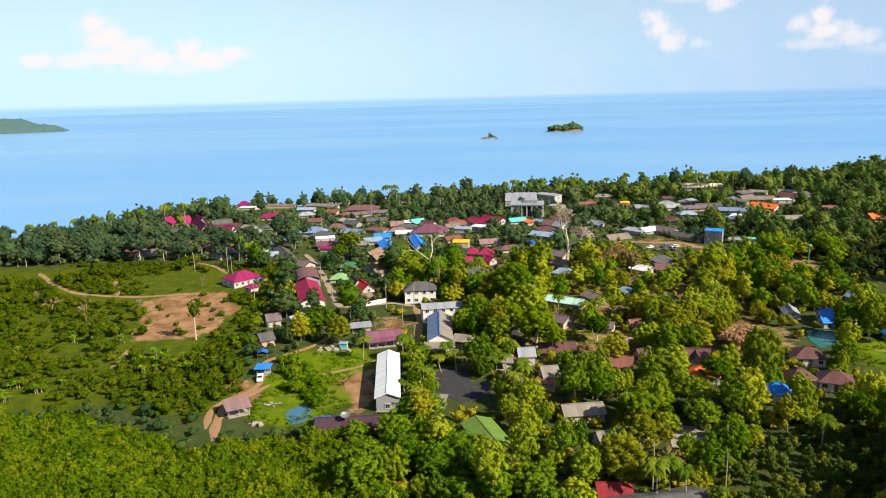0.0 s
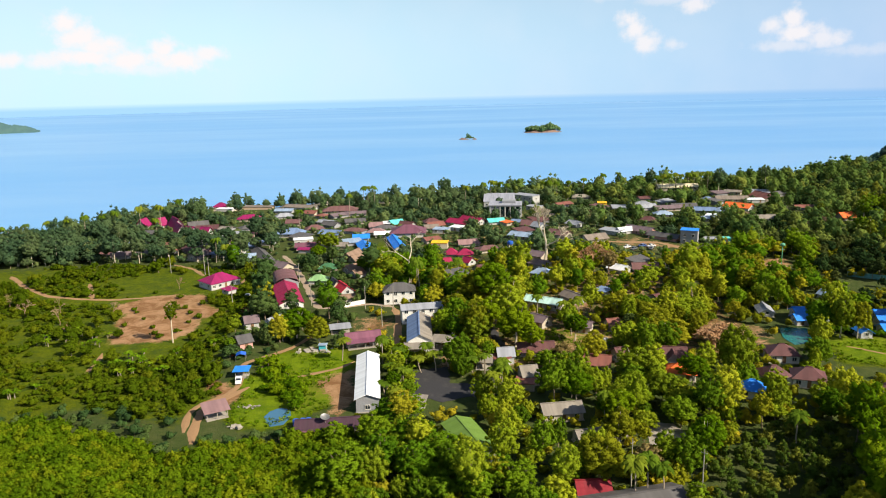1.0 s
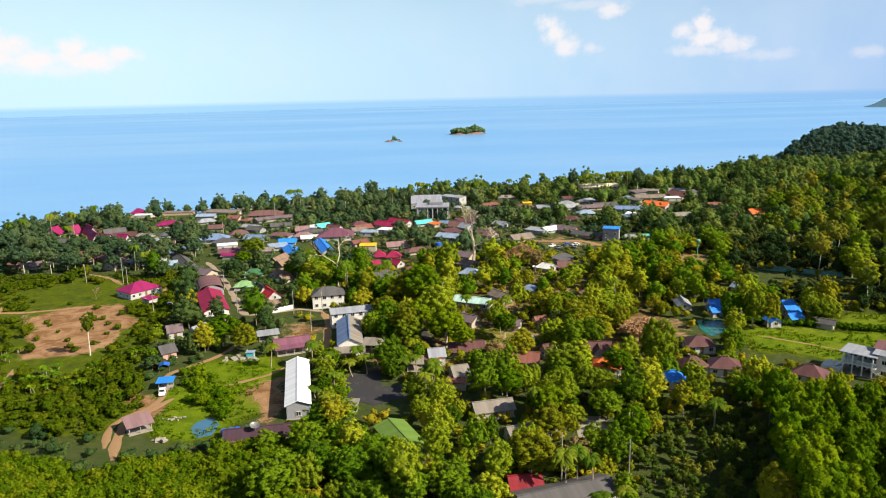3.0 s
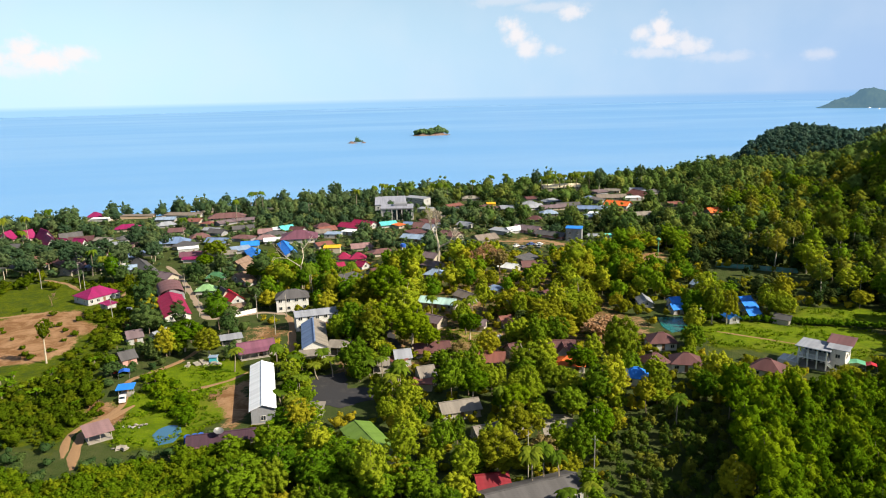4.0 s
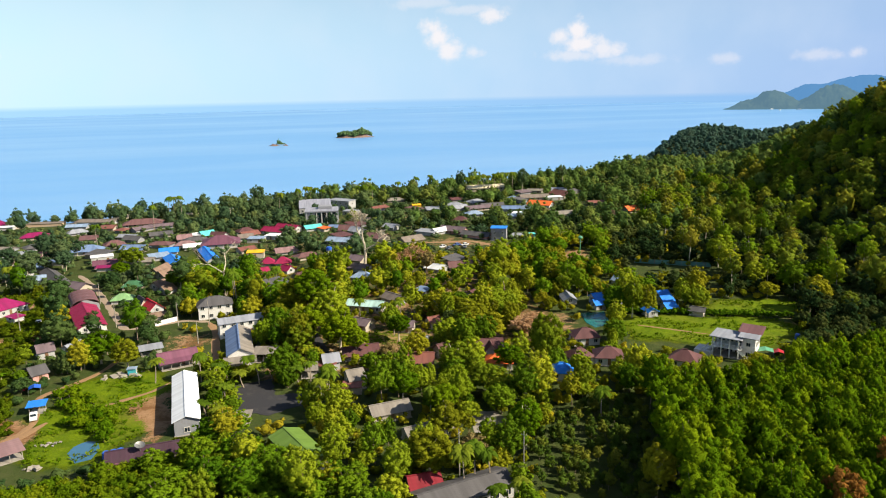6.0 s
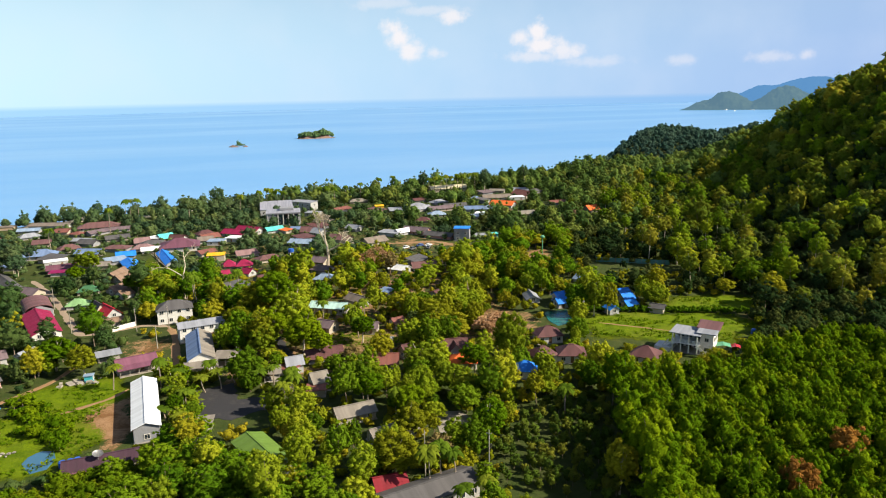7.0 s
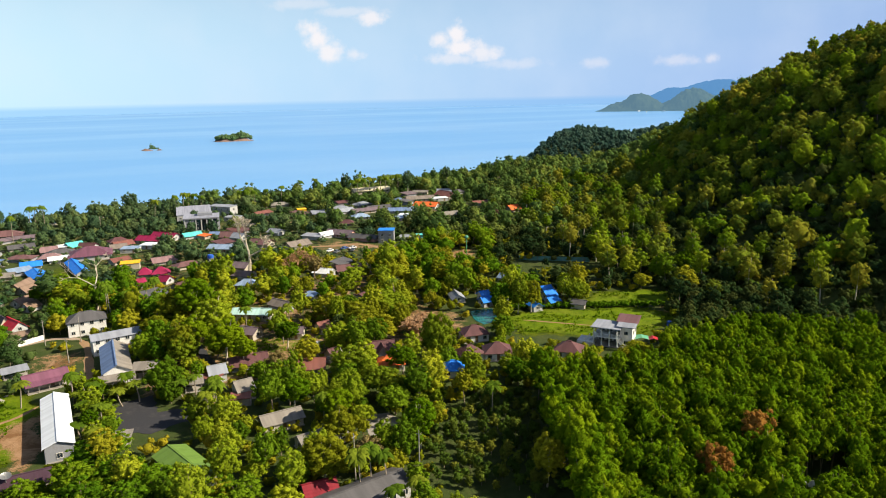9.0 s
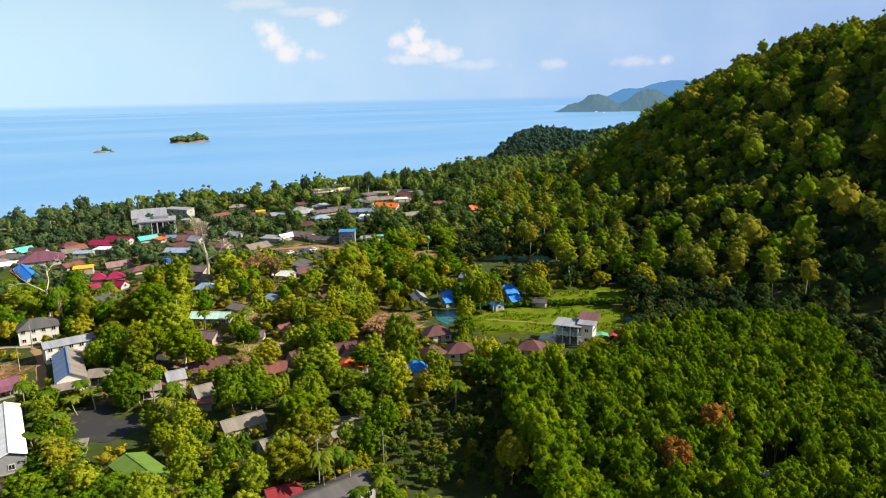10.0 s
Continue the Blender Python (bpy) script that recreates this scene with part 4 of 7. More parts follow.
house("long_house", "gable", -81.2, 346.0, -67, 29.8, 5.6, 2.0, 3.5, "grey", "cream", "long house with weathered grey roof")
house("hut", "gable", -96.9, 360.1, -32, 6.6, 4.8, 1.9, 3.3, "paleblue", "white", "small house with pale blue roof")
house("hut", "gable", -87.4, 345.7, 12, 4.2, 4.8, 1.9, 3.2, "paleblue", "white", "small house with pale blue sheet roof")
house("house", "hip", -65.6, 414.7, 16, 9.8, 6.4, 2.3, 4.1, "terracotta", "cream", "house with terracotta hipped roof")
house("house", "gable", -62.0, 238.3, 21, 4.5, 5.6, 2.7, 4.3, "greypink", "white", "old house with patched grey-pink roof")
house("hut", "gable", -54.0, 239.2, 52, 5.5, 4.0, 2.3, 3.4, "lightgrey", "white", "small hut with pale sheet roof")
house("house", "gable", -59.8, 218.3, 29, 4.1, 6.4, 2.5, 4.0, "grey", "pink", "run-down house with sagging grey roof")
house("carport", "post", -54.0, 192.6, 3, 3.6, 3.4, 2.3, 2.5, "blue", "white", "open carport with bright blue sheet roof", hidden=0.3)
house("shed", "post", -54.3, 166.7, 27, 5.4, 4.8, 2.3, 3.2, "pink", "white", "open shed with pale pink sheet roof")
house("shelter", "post", -29.8, 228.9, 12, 6.3, 4.0, 2.2, 2.7, "lightgrey", "white", "low shelter with pale roof sheets")
house("outhouse", "flat", -33.4, 211.9, -4, 1.1, 1.6, 2.2, 2.3, "paleblue", "tealwall", "small turquoise outhouse on grass")
house("shelter", "post", 4.6, 210.8, -18, 6.5, 4.8, 2.9, 3.6, "greybrown", "cream", "open annex with grey-beige awning roof")
house("awning", "post", 15.9, 193.7, -6, 4.5, 4.8, 2.5, 3.1, "greybrown", "white", "tilted grey-beige sheet awning", hidden=0.3)
house("house", "gable", 22.8, 198.1, 2, 4.5, 5.6, 2.9, 4.5, "lightgrey", "white", "house with stepped pale grey roof", hidden=0.3)
house("annex", "shed", 20.9, 195.4, -50, 4.8, 3.2, 2.2, 2.7, "rust", "white", "annex with rusty red sheet roof", hidden=0.3)
house("house", "gable", 27.3, 182.4, 7, 4.2, 6.4, 3.1, 4.9, "greybrown", "cream", "old house with brown-grey patched roof", hidden=0.3)
house("annex", "shed", 25.9, 177.7, -13, 4.5, 3.2, 2.2, 2.7, "rust", "cream", "lean-to with rusty roof")
house("long_house", "gable", 32.1, 160.0, 6, 9.6, 5.6, 2.5, 4.0, "greybrown", "cream", "long house with grey fibre-cement roof", hidden=0.35)
house("long_house", "gable", 38.3, 146.4, 9, 11.0, 5.2, 2.5, 3.8, "greybrown", "cream", "long house with stained grey roof", hidden=0.6)
house("house", "gable", 31.3, 124.1, -1, 6.1, 5.6, 2.7, 4.1, "darkred", "white", "house with dark red roof and white walls", hidden=0.3)
house("long_house", "gable", 37.7, 118.2, 11, 19.2, 7.2, 3.1, 4.5, "grey", "white", "long house with grey fibre-cement sheet roof", hidden=0.3)
house("house", "hip", 102.9, 191.5, -11, 8.1, 6.8, 2.9, 5.0, "maroon", "bright", "bungalow with brown-maroon hipped roof", hidden=0.3)
house("house", "hip", 101.3, 173.7, -23, 7.8, 6.8, 2.9, 5.0, "maroon", "bright", "bungalow with maroon tiled hipped roof", hidden=0.3)
house("house", "hip", 93.0, 176.1, 2, 7.1, 6.0, 2.9, 4.9, "maroon", "bright", "bungalow with mauve-brown hipped roof")
house("house", "hip", 120.6, 163.9, -48, 7.7, 6.8, 2.9, 5.0, "maroon", "bright", "bungalow with brown hipped roof beside the meadow", hidden=0.3)
house("house", "hip", 83.5, 168.3, -23, 6.0, 5.6, 2.7, 4.5, "blue", "bright", "bungalow with bright blue hipped roof", hidden=0.08)
house("house", "cross", 70.5, 191.3, -11, 7.6, 6.4, 3.1, 5.6, "maroon", "white", "long house with maroon roof and white cross gable", hidden=0.15)
house("house", "hip", 69.8, 182.0, -20, 7.7, 6.0, 2.5, 4.1, "orange", "white", "bungalow with orange tiled hipped roof", hidden=0.05)
house("hut", "gable", 56.2, 195.1, 17, 2.6, 4.8, 2.7, 4.5, "maroon", "cream", "small hut with faded maroon roof")
house("cabin", "gable", 128.4, 230.0, 1, 3.7, 4.4, 2.5, 3.8, "blue", "white", "cabin under a bright blue sheet roof", hidden=0.3)
house("cabin", "gable", 125.1, 222.8, -0, 3.8, 4.4, 2.3, 3.6, "blue", "white", "cabin with blue roof beside the pool", hidden=0.3)
house("cabin", "gable", 154.5, 226.2, -0, 4.1, 4.4, 1.9, 3.2, "blue", "white", "cabin with bright blue sheet roof", hidden=0.3)
house("cabin", "gable", 150.4, 217.7, -2, 4.2, 4.4, 2.5, 3.8, "blue", "white", "cabin with glossy blue sheet roof", hidden=0.3)
house("cabin", "gable", 146.7, 210.1, -2, 4.0, 4.8, 2.3, 3.6, "blue", "white", "cabin with blue sheet roof by the hedge", hidden=0.3)
house("hut", "gable", 137.8, 208.5, 89, 4.5, 3.6, 2.3, 3.4, "blue", "white", "small cabin with blue roof", hidden=0.3)
house("hut", "hip", 153.3, 251.7, -24, 5.9, 4.4, 1.9, 3.5, "blue", "white", "cabin with light blue hipped roof", hidden=0.3)
house("shed", "gable", 153.8, 203.2, -50, 4.8, 4.0, 2.2, 3.2, "grey", "cream", "old shed with grey roof")
house("long_house", "gable", 43.5, 250.6, -34, 13.8, 5.6, 2.7, 4.1, "paleteal/tan", "cream", "long house with pale turquoise and beige roof", hidden=0.3)
house("house", "gable", 55.8, 257.8, -63, 9.0, 5.6, 2.0, 3.6, "tan", "white", "house with plain beige roof")
house("hut", "shed", 69.3, 264.8, -49, 5.0, 4.8, 2.0, 2.6, "bluegrey", "white", "hut with dark blue sheet roof")
house("house", "gable", 53.4, 330.4, -43, 9.2, 6.4, 2.2, 3.8, "greypink", "cream", "house with mauve-grey roof")
house("house", "gable", 52.3, 312.0, -48, 9.2, 6.4, 2.0, 3.6, "greypink", "white", "house with grey-mauve roof")
house("house", "gable", 85.0, 299.3, -49, 8.6, 5.6, 2.0, 3.5, "white", "white", "house with pale shining sheet roof")
house("house", "gable", 63.4, 408.7, -30, 11.5, 8.0, 2.4, 4.6, "terracotta", "cream", "house with dusty pink tiled roof")
house("house", "gable", 74.2, 379.4, -46, 11.5, 7.2, 2.3, 4.1, "terracotta", "cream", "house with pinkish tan roof")
house("house", "gable", 89.9, 364.9, 21, 12.1, 7.2, 2.2, 4.1, "tan", "cream", "house with brownish tan roof")
house("hut", "shed", 103.9, 382.5, -47, 11.4, 5.6, 2.2, 2.9, "lightgrey", "white", "house with pale sheet roof")
house("shop", "gable", 111.9, 383.1, 24, 10.2, 5.6, 2.3, 3.7, "white", "white", "white-roofed shop by the dirt lot")
house("long_house", "gable", 119.7, 382.0, -48, 15.2, 7.2, 2.3, 4.1, "greypink", "pink", "long house with mauve-grey roof")
house("long_house", "gable", 127.6, 364.5, -50, 16.7, 5.6, 2.2, 3.6, "grey", "pink", "row of shops with grey roof")
house("hall", "gable", 206.3, 451.5, -46, 15.8, 9.6, 2.4, 4.6, "orange", "white", "hall with orange tiled roof")
house("hall", "gable", 240.3, 487.7, -78, 18.3, 9.6, 2.7, 5.4, "rust", "cream", "hall with rust-brown roof")
house("shop", "flat", 228.8, 477.5, -9, 11.6, 7.2, 2.4, 2.8, "white", "white", "long white flat-roofed shop")
house("long_house", "gable", 215.6, 484.6, -10, 20.6, 7.2, 2.4, 4.1, "tan", "cream", "row house with pale tan roof")
house("long_house", "gable", 173.5, 461.1, -1, 16.3, 6.4, 2.3, 3.7, "grey", "cream", "row house with grey roof")
house("long_house", "gable", 160.9, 454.7, 6, 18.4, 6.4, 2.3, 3.7, "greypink", "cream", "row house with pinkish roof")
house("house", "flat", 122.7, 478.3, -9, 6.0, 5.6, 3.0, 3.3, "yellow", "yellowwall", "yellow-walled house with flat roof")
house("house", "gable", 250.2, 406.0, 6, 7.8, 7.2, 2.3, 4.6, "orange", "cream", "house with orange tiled roof")
house("hut", "shed", 176.0, 423.0, -39, 4.0, 4.8, 2.0, 2.6, "white", "white", "hut with bright white roof")
house("hut", "shed", 119.5, 468.8, -67, 17.2, 4.8, 2.0, 2.6, "terracotta", "cream", "house with dusty reddish roof")
house("house", "gable", 148.6, 460.3, 18, 10.5, 6.4, 2.3, 3.9, "lightgrey", "white", "house with pale sheet roof")
house("house", "gable", 88.5, 407.0, -54, 7.8, 6.4, 2.3, 3.7, "lightgrey", "white", "house with pale grey roof")
house("long_house", "gable", 66.6, 403.5, -57, 7.2, 6.4, 2.4, 4.2, "lightgrey", "white", "white house behind trees")
house("house", "gable", 3.8, 409.2, 7, 7.4, 6.4, 2.3, 3.7, "tan", "white", "house with plain beige roof")
house("shop", "flat", 9.6, 400.9, -19, 8.9, 6.4, 2.4, 2.8, "paleblue", "white", "shop with pale flat roof")
house("shop", "flat", 19.3, 406.6, -35, 7.8, 6.4, 2.3, 2.7, "white", "white", "shop with white flat roof")
house("house", "gable", -108.8, 376.9, -39, 11.3, 6.4, 2.3, 4.1, "maroon", "cream", "house with dull maroon roof")
house("house", "gable", -119.5, 379.8, 58, 10.3, 6.4, 2.3, 4.1, "grey", "cream", "house with old grey roof")
house("house", "gable", -114.6, 349.7, 68, 9.6, 6.4, 2.3, 4.1, "greypink", "cream", "house with worn brown-grey roof")
house("house", "gable", -123.9, 367.0, -55, 11.6, 5.6, 2.3, 3.7, "maroon", "cream", "small house with maroon roof")
house("house", "gable", -67.4, 323.6, -40, 8.3, 6.4, 2.0, 3.6, "greypink", "cream", "house with mauve-grey roof")
house("house", "gable", 29.1, 291.6, -50, 8.3, 6.4, 2.0, 3.6, "grey", "cream", "house with grey roof under trees")
house("house", "gable", 61.8, 223.5, 11, 3.9, 4.8, 2.5, 4.0, "rust", "cream", "hut with a rusty red roof")
house("house", "gable", 38.2, 230.3, -46, 6.7, 5.6, 2.5, 4.0, "greypink", "cream", "house with worn grey-pink roof")
house("house", "gable", 52.6, 222.4, -26, 3.9, 4.8, 2.5, 3.8, "greypink", "cream", "house with faded tin roof")
house("house", "gable", 150.0, 251.6, -66, 2.9, 4.0, 1.9, 3.2, "paleblue", "white", "cabin with pale blue roof", hidden=0.3)
house("house", "gable", 119.0, 235.0, 76, 8.1, 4.8, 1.9, 3.3, "lightgrey", "white", "house with plain pale roof among trees")
house("awning", "post", -2.9, 206.2, 0, 8.6, 3.4, 2.5, 3.3, "greybrown", "white", "lean-to awning of grey-beige sheets before the barn", hidden=0.3)


# small dwellings that fill the quarters of the town
rng = np.random.default_rng(123)
FILL = ((-165, -30, 350, 440, 24, "town"), (-40, 60, 340, 440, 8, "town"), (10, 110, 240, 330, 6, "village"), (70, 260, 400, 520, 22, "town"), (30, 75, 180, 235, 2, "village"), (-110, -40, 430, 490, 6, "town"))
for x0, x1, y0, y1, count, quarter in FILL:
    for _ in range(count):
        for _ in range(20):
            hx, hy = rng.uniform(x0, x1), rng.uniform(y0, y1)
            if inside(FIELD, hx, hy) or inside(DIRT_LOT, hx, hy) or inside(TOWN_GREEN, hx, hy) or inside(GARDEN, hx, hy):
                continue
            if min(math.hypot(hx - f[0], hy - f[1]) - f[2] - f[3] * 0.5 for f in FOOTPRINTS) > 3.2:
                break
        else:
            continue
        tone, word = (("grey", "grey"), ("greypink", "mauve-grey"), ("bluegrey", "blue-grey"), ("rust", "rusty red"), ("lightgrey", "pale grey"), ("maroon", "maroon"), ("paleblue", "pale blue"), ("terracotta", "terracotta"), ("greybrown", "grey-brown"), ("grey", "dark grey"))[rng.integers(10)]
        form = ("gable", "gable", "hip", "shed")[rng.integers(4)]
        ew = rng.uniform(1.9, 2.3)
        house("house", form, round(hx, 1), round(hy, 1), rng.uniform(-40, 40), rng.uniform(7, 12.5), rng.uniform(5, 8), ew, ew + rng.uniform(0.9, 1.7),
              tone, ("block", "cream", "block")[rng.integers(3)], "small %s house with %s sheet roof" % (quarter, word), detail=False, hidden=0.95)


# ---- roads, ponds and paved ground ----
def strip(name, pts, width, mat, label, lift=0.07):
    """A worn track laid along a line, with uneven edges."""
    rng = np.random.default_rng(int(abs(pts[0][0]) * 10))
    P = []
    for (ax, ay), (bx, by) in zip(pts[:-1], pts[1:]):
        n = max(1, int(math.hypot(bx - ax, by - ay) / 2.0))
        P += [(ax + (bx - ax) * k / n, ay + (by - ay) * k / n) for k in range(n)]
    P = np.array(P + [pts[-1]])
    for _ in range(3):
        P[1:-1] = (P[:-2] + 2 * P[1:-1] + P[2:]) / 4
    d = np.gradient(P, axis=0)
    d /= np.linalg.norm(d, axis=1)[:, None] + 1e-9
    nrm = np.stack([-d[:, 1], d[:, 0]], 1)
    taper = np.clip(np.minimum(np.arange(len(P)), np.arange(len(P))[::-1]) / 3.0 + 0.35, 0, 1) * (1 + 0.2 * np.sin(np.arange(len(P)) * 0.9) * np.sin(np.arange(len(P)) * 0.37 + 1))
    cols = []
    for f in (-0.5, -0.2, 0.2, 0.5):
        w = taper * width * f * (1 + rng.normal(0, 0.16 if abs(f) > 0.4 else 0.03, len(P)))
        q = P + nrm * w[:, None]
        cols.append(np.column_stack([q, ground_z(q[:, 0], q[:, 1]) + lift - (0.1 if abs(f) > 0.4 else 0)]))
    n = len(P)
    V = np.concatenate(cols)
    F = [(c * n + i, c * n + i + 1, (c + 1) * n + i + 1, (c + 1) * n + i) for c in range(3) for i in range(n - 1)]
    me = fast_mesh(name, V, [], [f[::-1] for f in F], [mat], smooth=True)
    return tagged(new(name, me), label, "road", kind="structure")


def sheet(name, poly, mat, label, lift, category, rough_edge=0.35):
    """Level ground of its own surface inside an outline."""
    rng = np.random.default_rng(len(poly))
    pts = []
    for i, (ax, ay) in enumerate(poly):
        bx, by = poly[(i + 1) % len(poly)]
        n = max(1, int(math.hypot(bx - ax, by - ay) / 1.5))
        pts += [(ax + (bx - ax) * k / n + rng.normal(0, rough_edge), ay + (by - ay) * k / n + rng.normal(0, rough_edge)) for k in range(n)]
    z = float(max(ground_z(x, y) for x, y in pts)) + lift
    bm = bmesh.new()
    top = [bm.verts.new((x, y, z)) for x, y in pts]
    low = [bm.verts.new((x, y, z - 0.8)) for x, y in pts]
    bm.faces.new(top)
    for i in range(len(pts)):
        j = (i + 1) % len(pts)
        bm.faces.new((top[j], top[i], low[i], low[j]))
    bmesh.ops.recalc_face_normals(bm, faces=bm.faces)
    me = bpy.data.meshes.new(name)
    bm.to_mesh(me)
    bm.free()
    me.materials.append(mat)
    return tagged(new(name, me), label, category, kind="structure")


strip("road", CONCRETE_LANE, 3.1, M_LANE, "dusty concrete village lane")
strip("road", VILLAGE_ROAD, 4.0, M_TARMAC, "dark tarmac village road under trees")
strip("road", VILLAGE_STREET, 4.5, M_DIRT, "sandy village street beside the shops")
for line, wd in ((DIRT_TRACK, 3.0), (DIRT_TRACK2, 2.2), (DIRT_TRACK3, 2.8), (DIRT_TRACK4, 2.4), (DIRT_TRACK5, 2.4), (FOOTPATH, 1.7), (MEADOW_PATH, 1.2), (FIELD_PATH, 1.6), (SHED_TRACK, 2.8), (SCRUB_PATH, 1.8)):
    strip("track", line, wd, M_DIRT, "reddish beaten earth track through grass")


def pond_material():
    g = Graph("pond_water")
    g.b.inputs["Base Color"].default_value = (0.05, 0.14, 0.24, 1)
    g.b.inputs["Roughness"].default_value = 0.06
    g.bump(g.noise(g.world_pos(), 1.2), 0.08, 0.05)
    return g.m


sheet("pavement", TARMAC, M_TARMAC, "worn black tarmac yard with dusty lanes", 0.06, "pavement")
sheet("pond", POND, pond_material(), "small blue-grey pond in the grass", 0.03, "pond", 0.15)
sheet("fish_pond", TEAL, M_TEAL, "turquoise lined pool beside the meadow", 0.05, "pond", 0.1)
sheet("driveway", DRIVE, M_CONCRETE, "pale concrete drive in the shade of trees", 0.06, "pavement", 0.1)


# ---- villa beside the meadow ----
def part_box(name, parent, x, y, z, sx, sy, sz, mat, label="", bevel=0.03, rz=0):
    return put(name, box_data(name, sx, sy, sz, mat, bevel), parent, pose(x, y, z, 0, 0, rz), label)


def villa(x, y, yaw):
    top = new("villa")
    top.matrix_basis = pose(x, y, float(ground_z(x, y)) - 0.05, 0, 0, yaw) @ Matrix.Diagonal((1.0, 1.0, 1.0, 1))
    tagged(top, "white two-storey villa with open verandas, outside stairs and brown roof", "house")
    W1 = WALLS["bright"]
    part_box("floor_slab", top, -1.0, 0, 0, 12.5, 8.5, 0.4, M_CONCRETE)
    part_box("back_wall", top, -1.2, 3.2, 0.4, 8.0, 0.3, 6.0, W1)
    part_box("inner_wall", top, -1.2, 1.6, 0.4, 8.0, 0.25, 2.7, W1)
    part_box("inner_wall", top, -1.2, 1.8, 3.4, 8.0, 0.25, 2.8, W1)
    part_box("upper_floor", top, -1.2, -0.6, 3.1, 8.6, 8.0, 0.3, M_WHITE)
    wing = part_box("wing", top, 4.6, 0.6, 0.4, 3.8, 6.4, 6.4, W1)
    for zz in (1.2, 4.2):
        for yy in (-1.2, 1.4):
            fr = put("window", WIN, wing, pose(1.92, yy, zz - 0.4, 0, 0, 90))
            put("pane", PANE, fr)
        fr = put("window", WIN, wing, pose(0, -3.22, zz - 0.4))
        put("pane", PANE, fr)
    for xx in (-5.0, -2.6, -0.2, 2.2):
        for zz in (0.4, 3.4):
            part_box("column", top, xx, -4.2, zz, 0.35, 0.35, 2.75, M_WHITE)
        part_box("column", top, -5.0, -1.0, 3.4, 0.35, 0.35, 2.75, M_WHITE)
    for xx in (-3.8, -1.4, 1.0):
        part_box("veranda_door", top, xx, 1.42, 0.5, 1.7, 0.06, 2.2, M_GLASS, "dark glazed veranda door", 0)
        part_box("veranda_door", top, xx, 1.62, 3.5, 1.7, 0.06, 2.3, M_GLASS, "dark glazed veranda door", 0)
    rail = new("railing")
    rail.parent = top
    part_box("top_rail", rail, -1.2, -4.4, 4.35, 8.6, 0.12, 0.12, M_WHITE)
    baluster = box_data("baluster", 0.1, 0.08, 0.95, M_WHITE)
    for k in range(18):
        put("baluster", baluster, rail, pose(-5.3 + k * 0.48, -4.4, 3.4))
    part_box("flat_roof", top, -1.4, -0.6, 6.15, 9.2, 8.6, 0.28, ROOFS["lightgrey"], "pale metal veranda roof")
    v, f = slab([(1.6, -3.2, 6.9), (7.4, -3.2, 6.9), (7.4, 4.6, 7.7), (1.6, 4.6, 7.7)], 0.2)
    put("wing_roof", solid("wing_roof", v, f, ROOFS["lightgrey"]), top)
    v, f = slab([(0.8, 0.6, 7.3), (7.6, 0.6, 7.3), (7.6, 5.8, 8.5), (0.8, 5.8, 8.5)], 0.18)
    put("brown_roof", solid("brown_roof", v, f, ROOFS["brown"]), top, label="brown sheet roof")
    part_box("terrace", top, -7.6, -2.8, 0, 5.0, 5.6, 1.6, W1)
    for sx, x0, zt in ((1, 3.0, 3.1), (-1, -5.6, 3.1)):
        flight = new("stair")
        flight.parent = top
        tread = box_data("step", 0.36, 1.2, 0.2, M_WHITE)
        for k in range(12):
            put("step", tread, flight, pose(x0 + (k * 0.32 - 0.6) * (1 if sx > 0 else -0.9), -5.2 if sx > 0 else -3.6, zt - 0.1 - k * 0.25))
        v, f = slab([(x0 - 0.6, -5.9 if sx > 0 else -4.3, zt + 0.9), (x0 + 3.3 * sx, -5.9 if sx > 0 else -4.3, 0.9), (x0 + 3.3 * sx, -5.8 if sx > 0 else -4.2, 0.9), (x0 - 0.6, -5.8 if sx > 0 else -4.2, zt + 0.9)], 0.7)
        put("parapet", solid("parapet", v, f, M_WHITE), flight)
    return top


villa(139.5, 166.5, -52)
FOOTPRINTS.append((138.0, 166.0, 11, 7, -52, 6, 0.25))
FOOTPRINTS.append((87.4, 203.0, 7, 6, 0, 6, 0.3))     # no house: keeps the camera's sight of the wide bare tree open


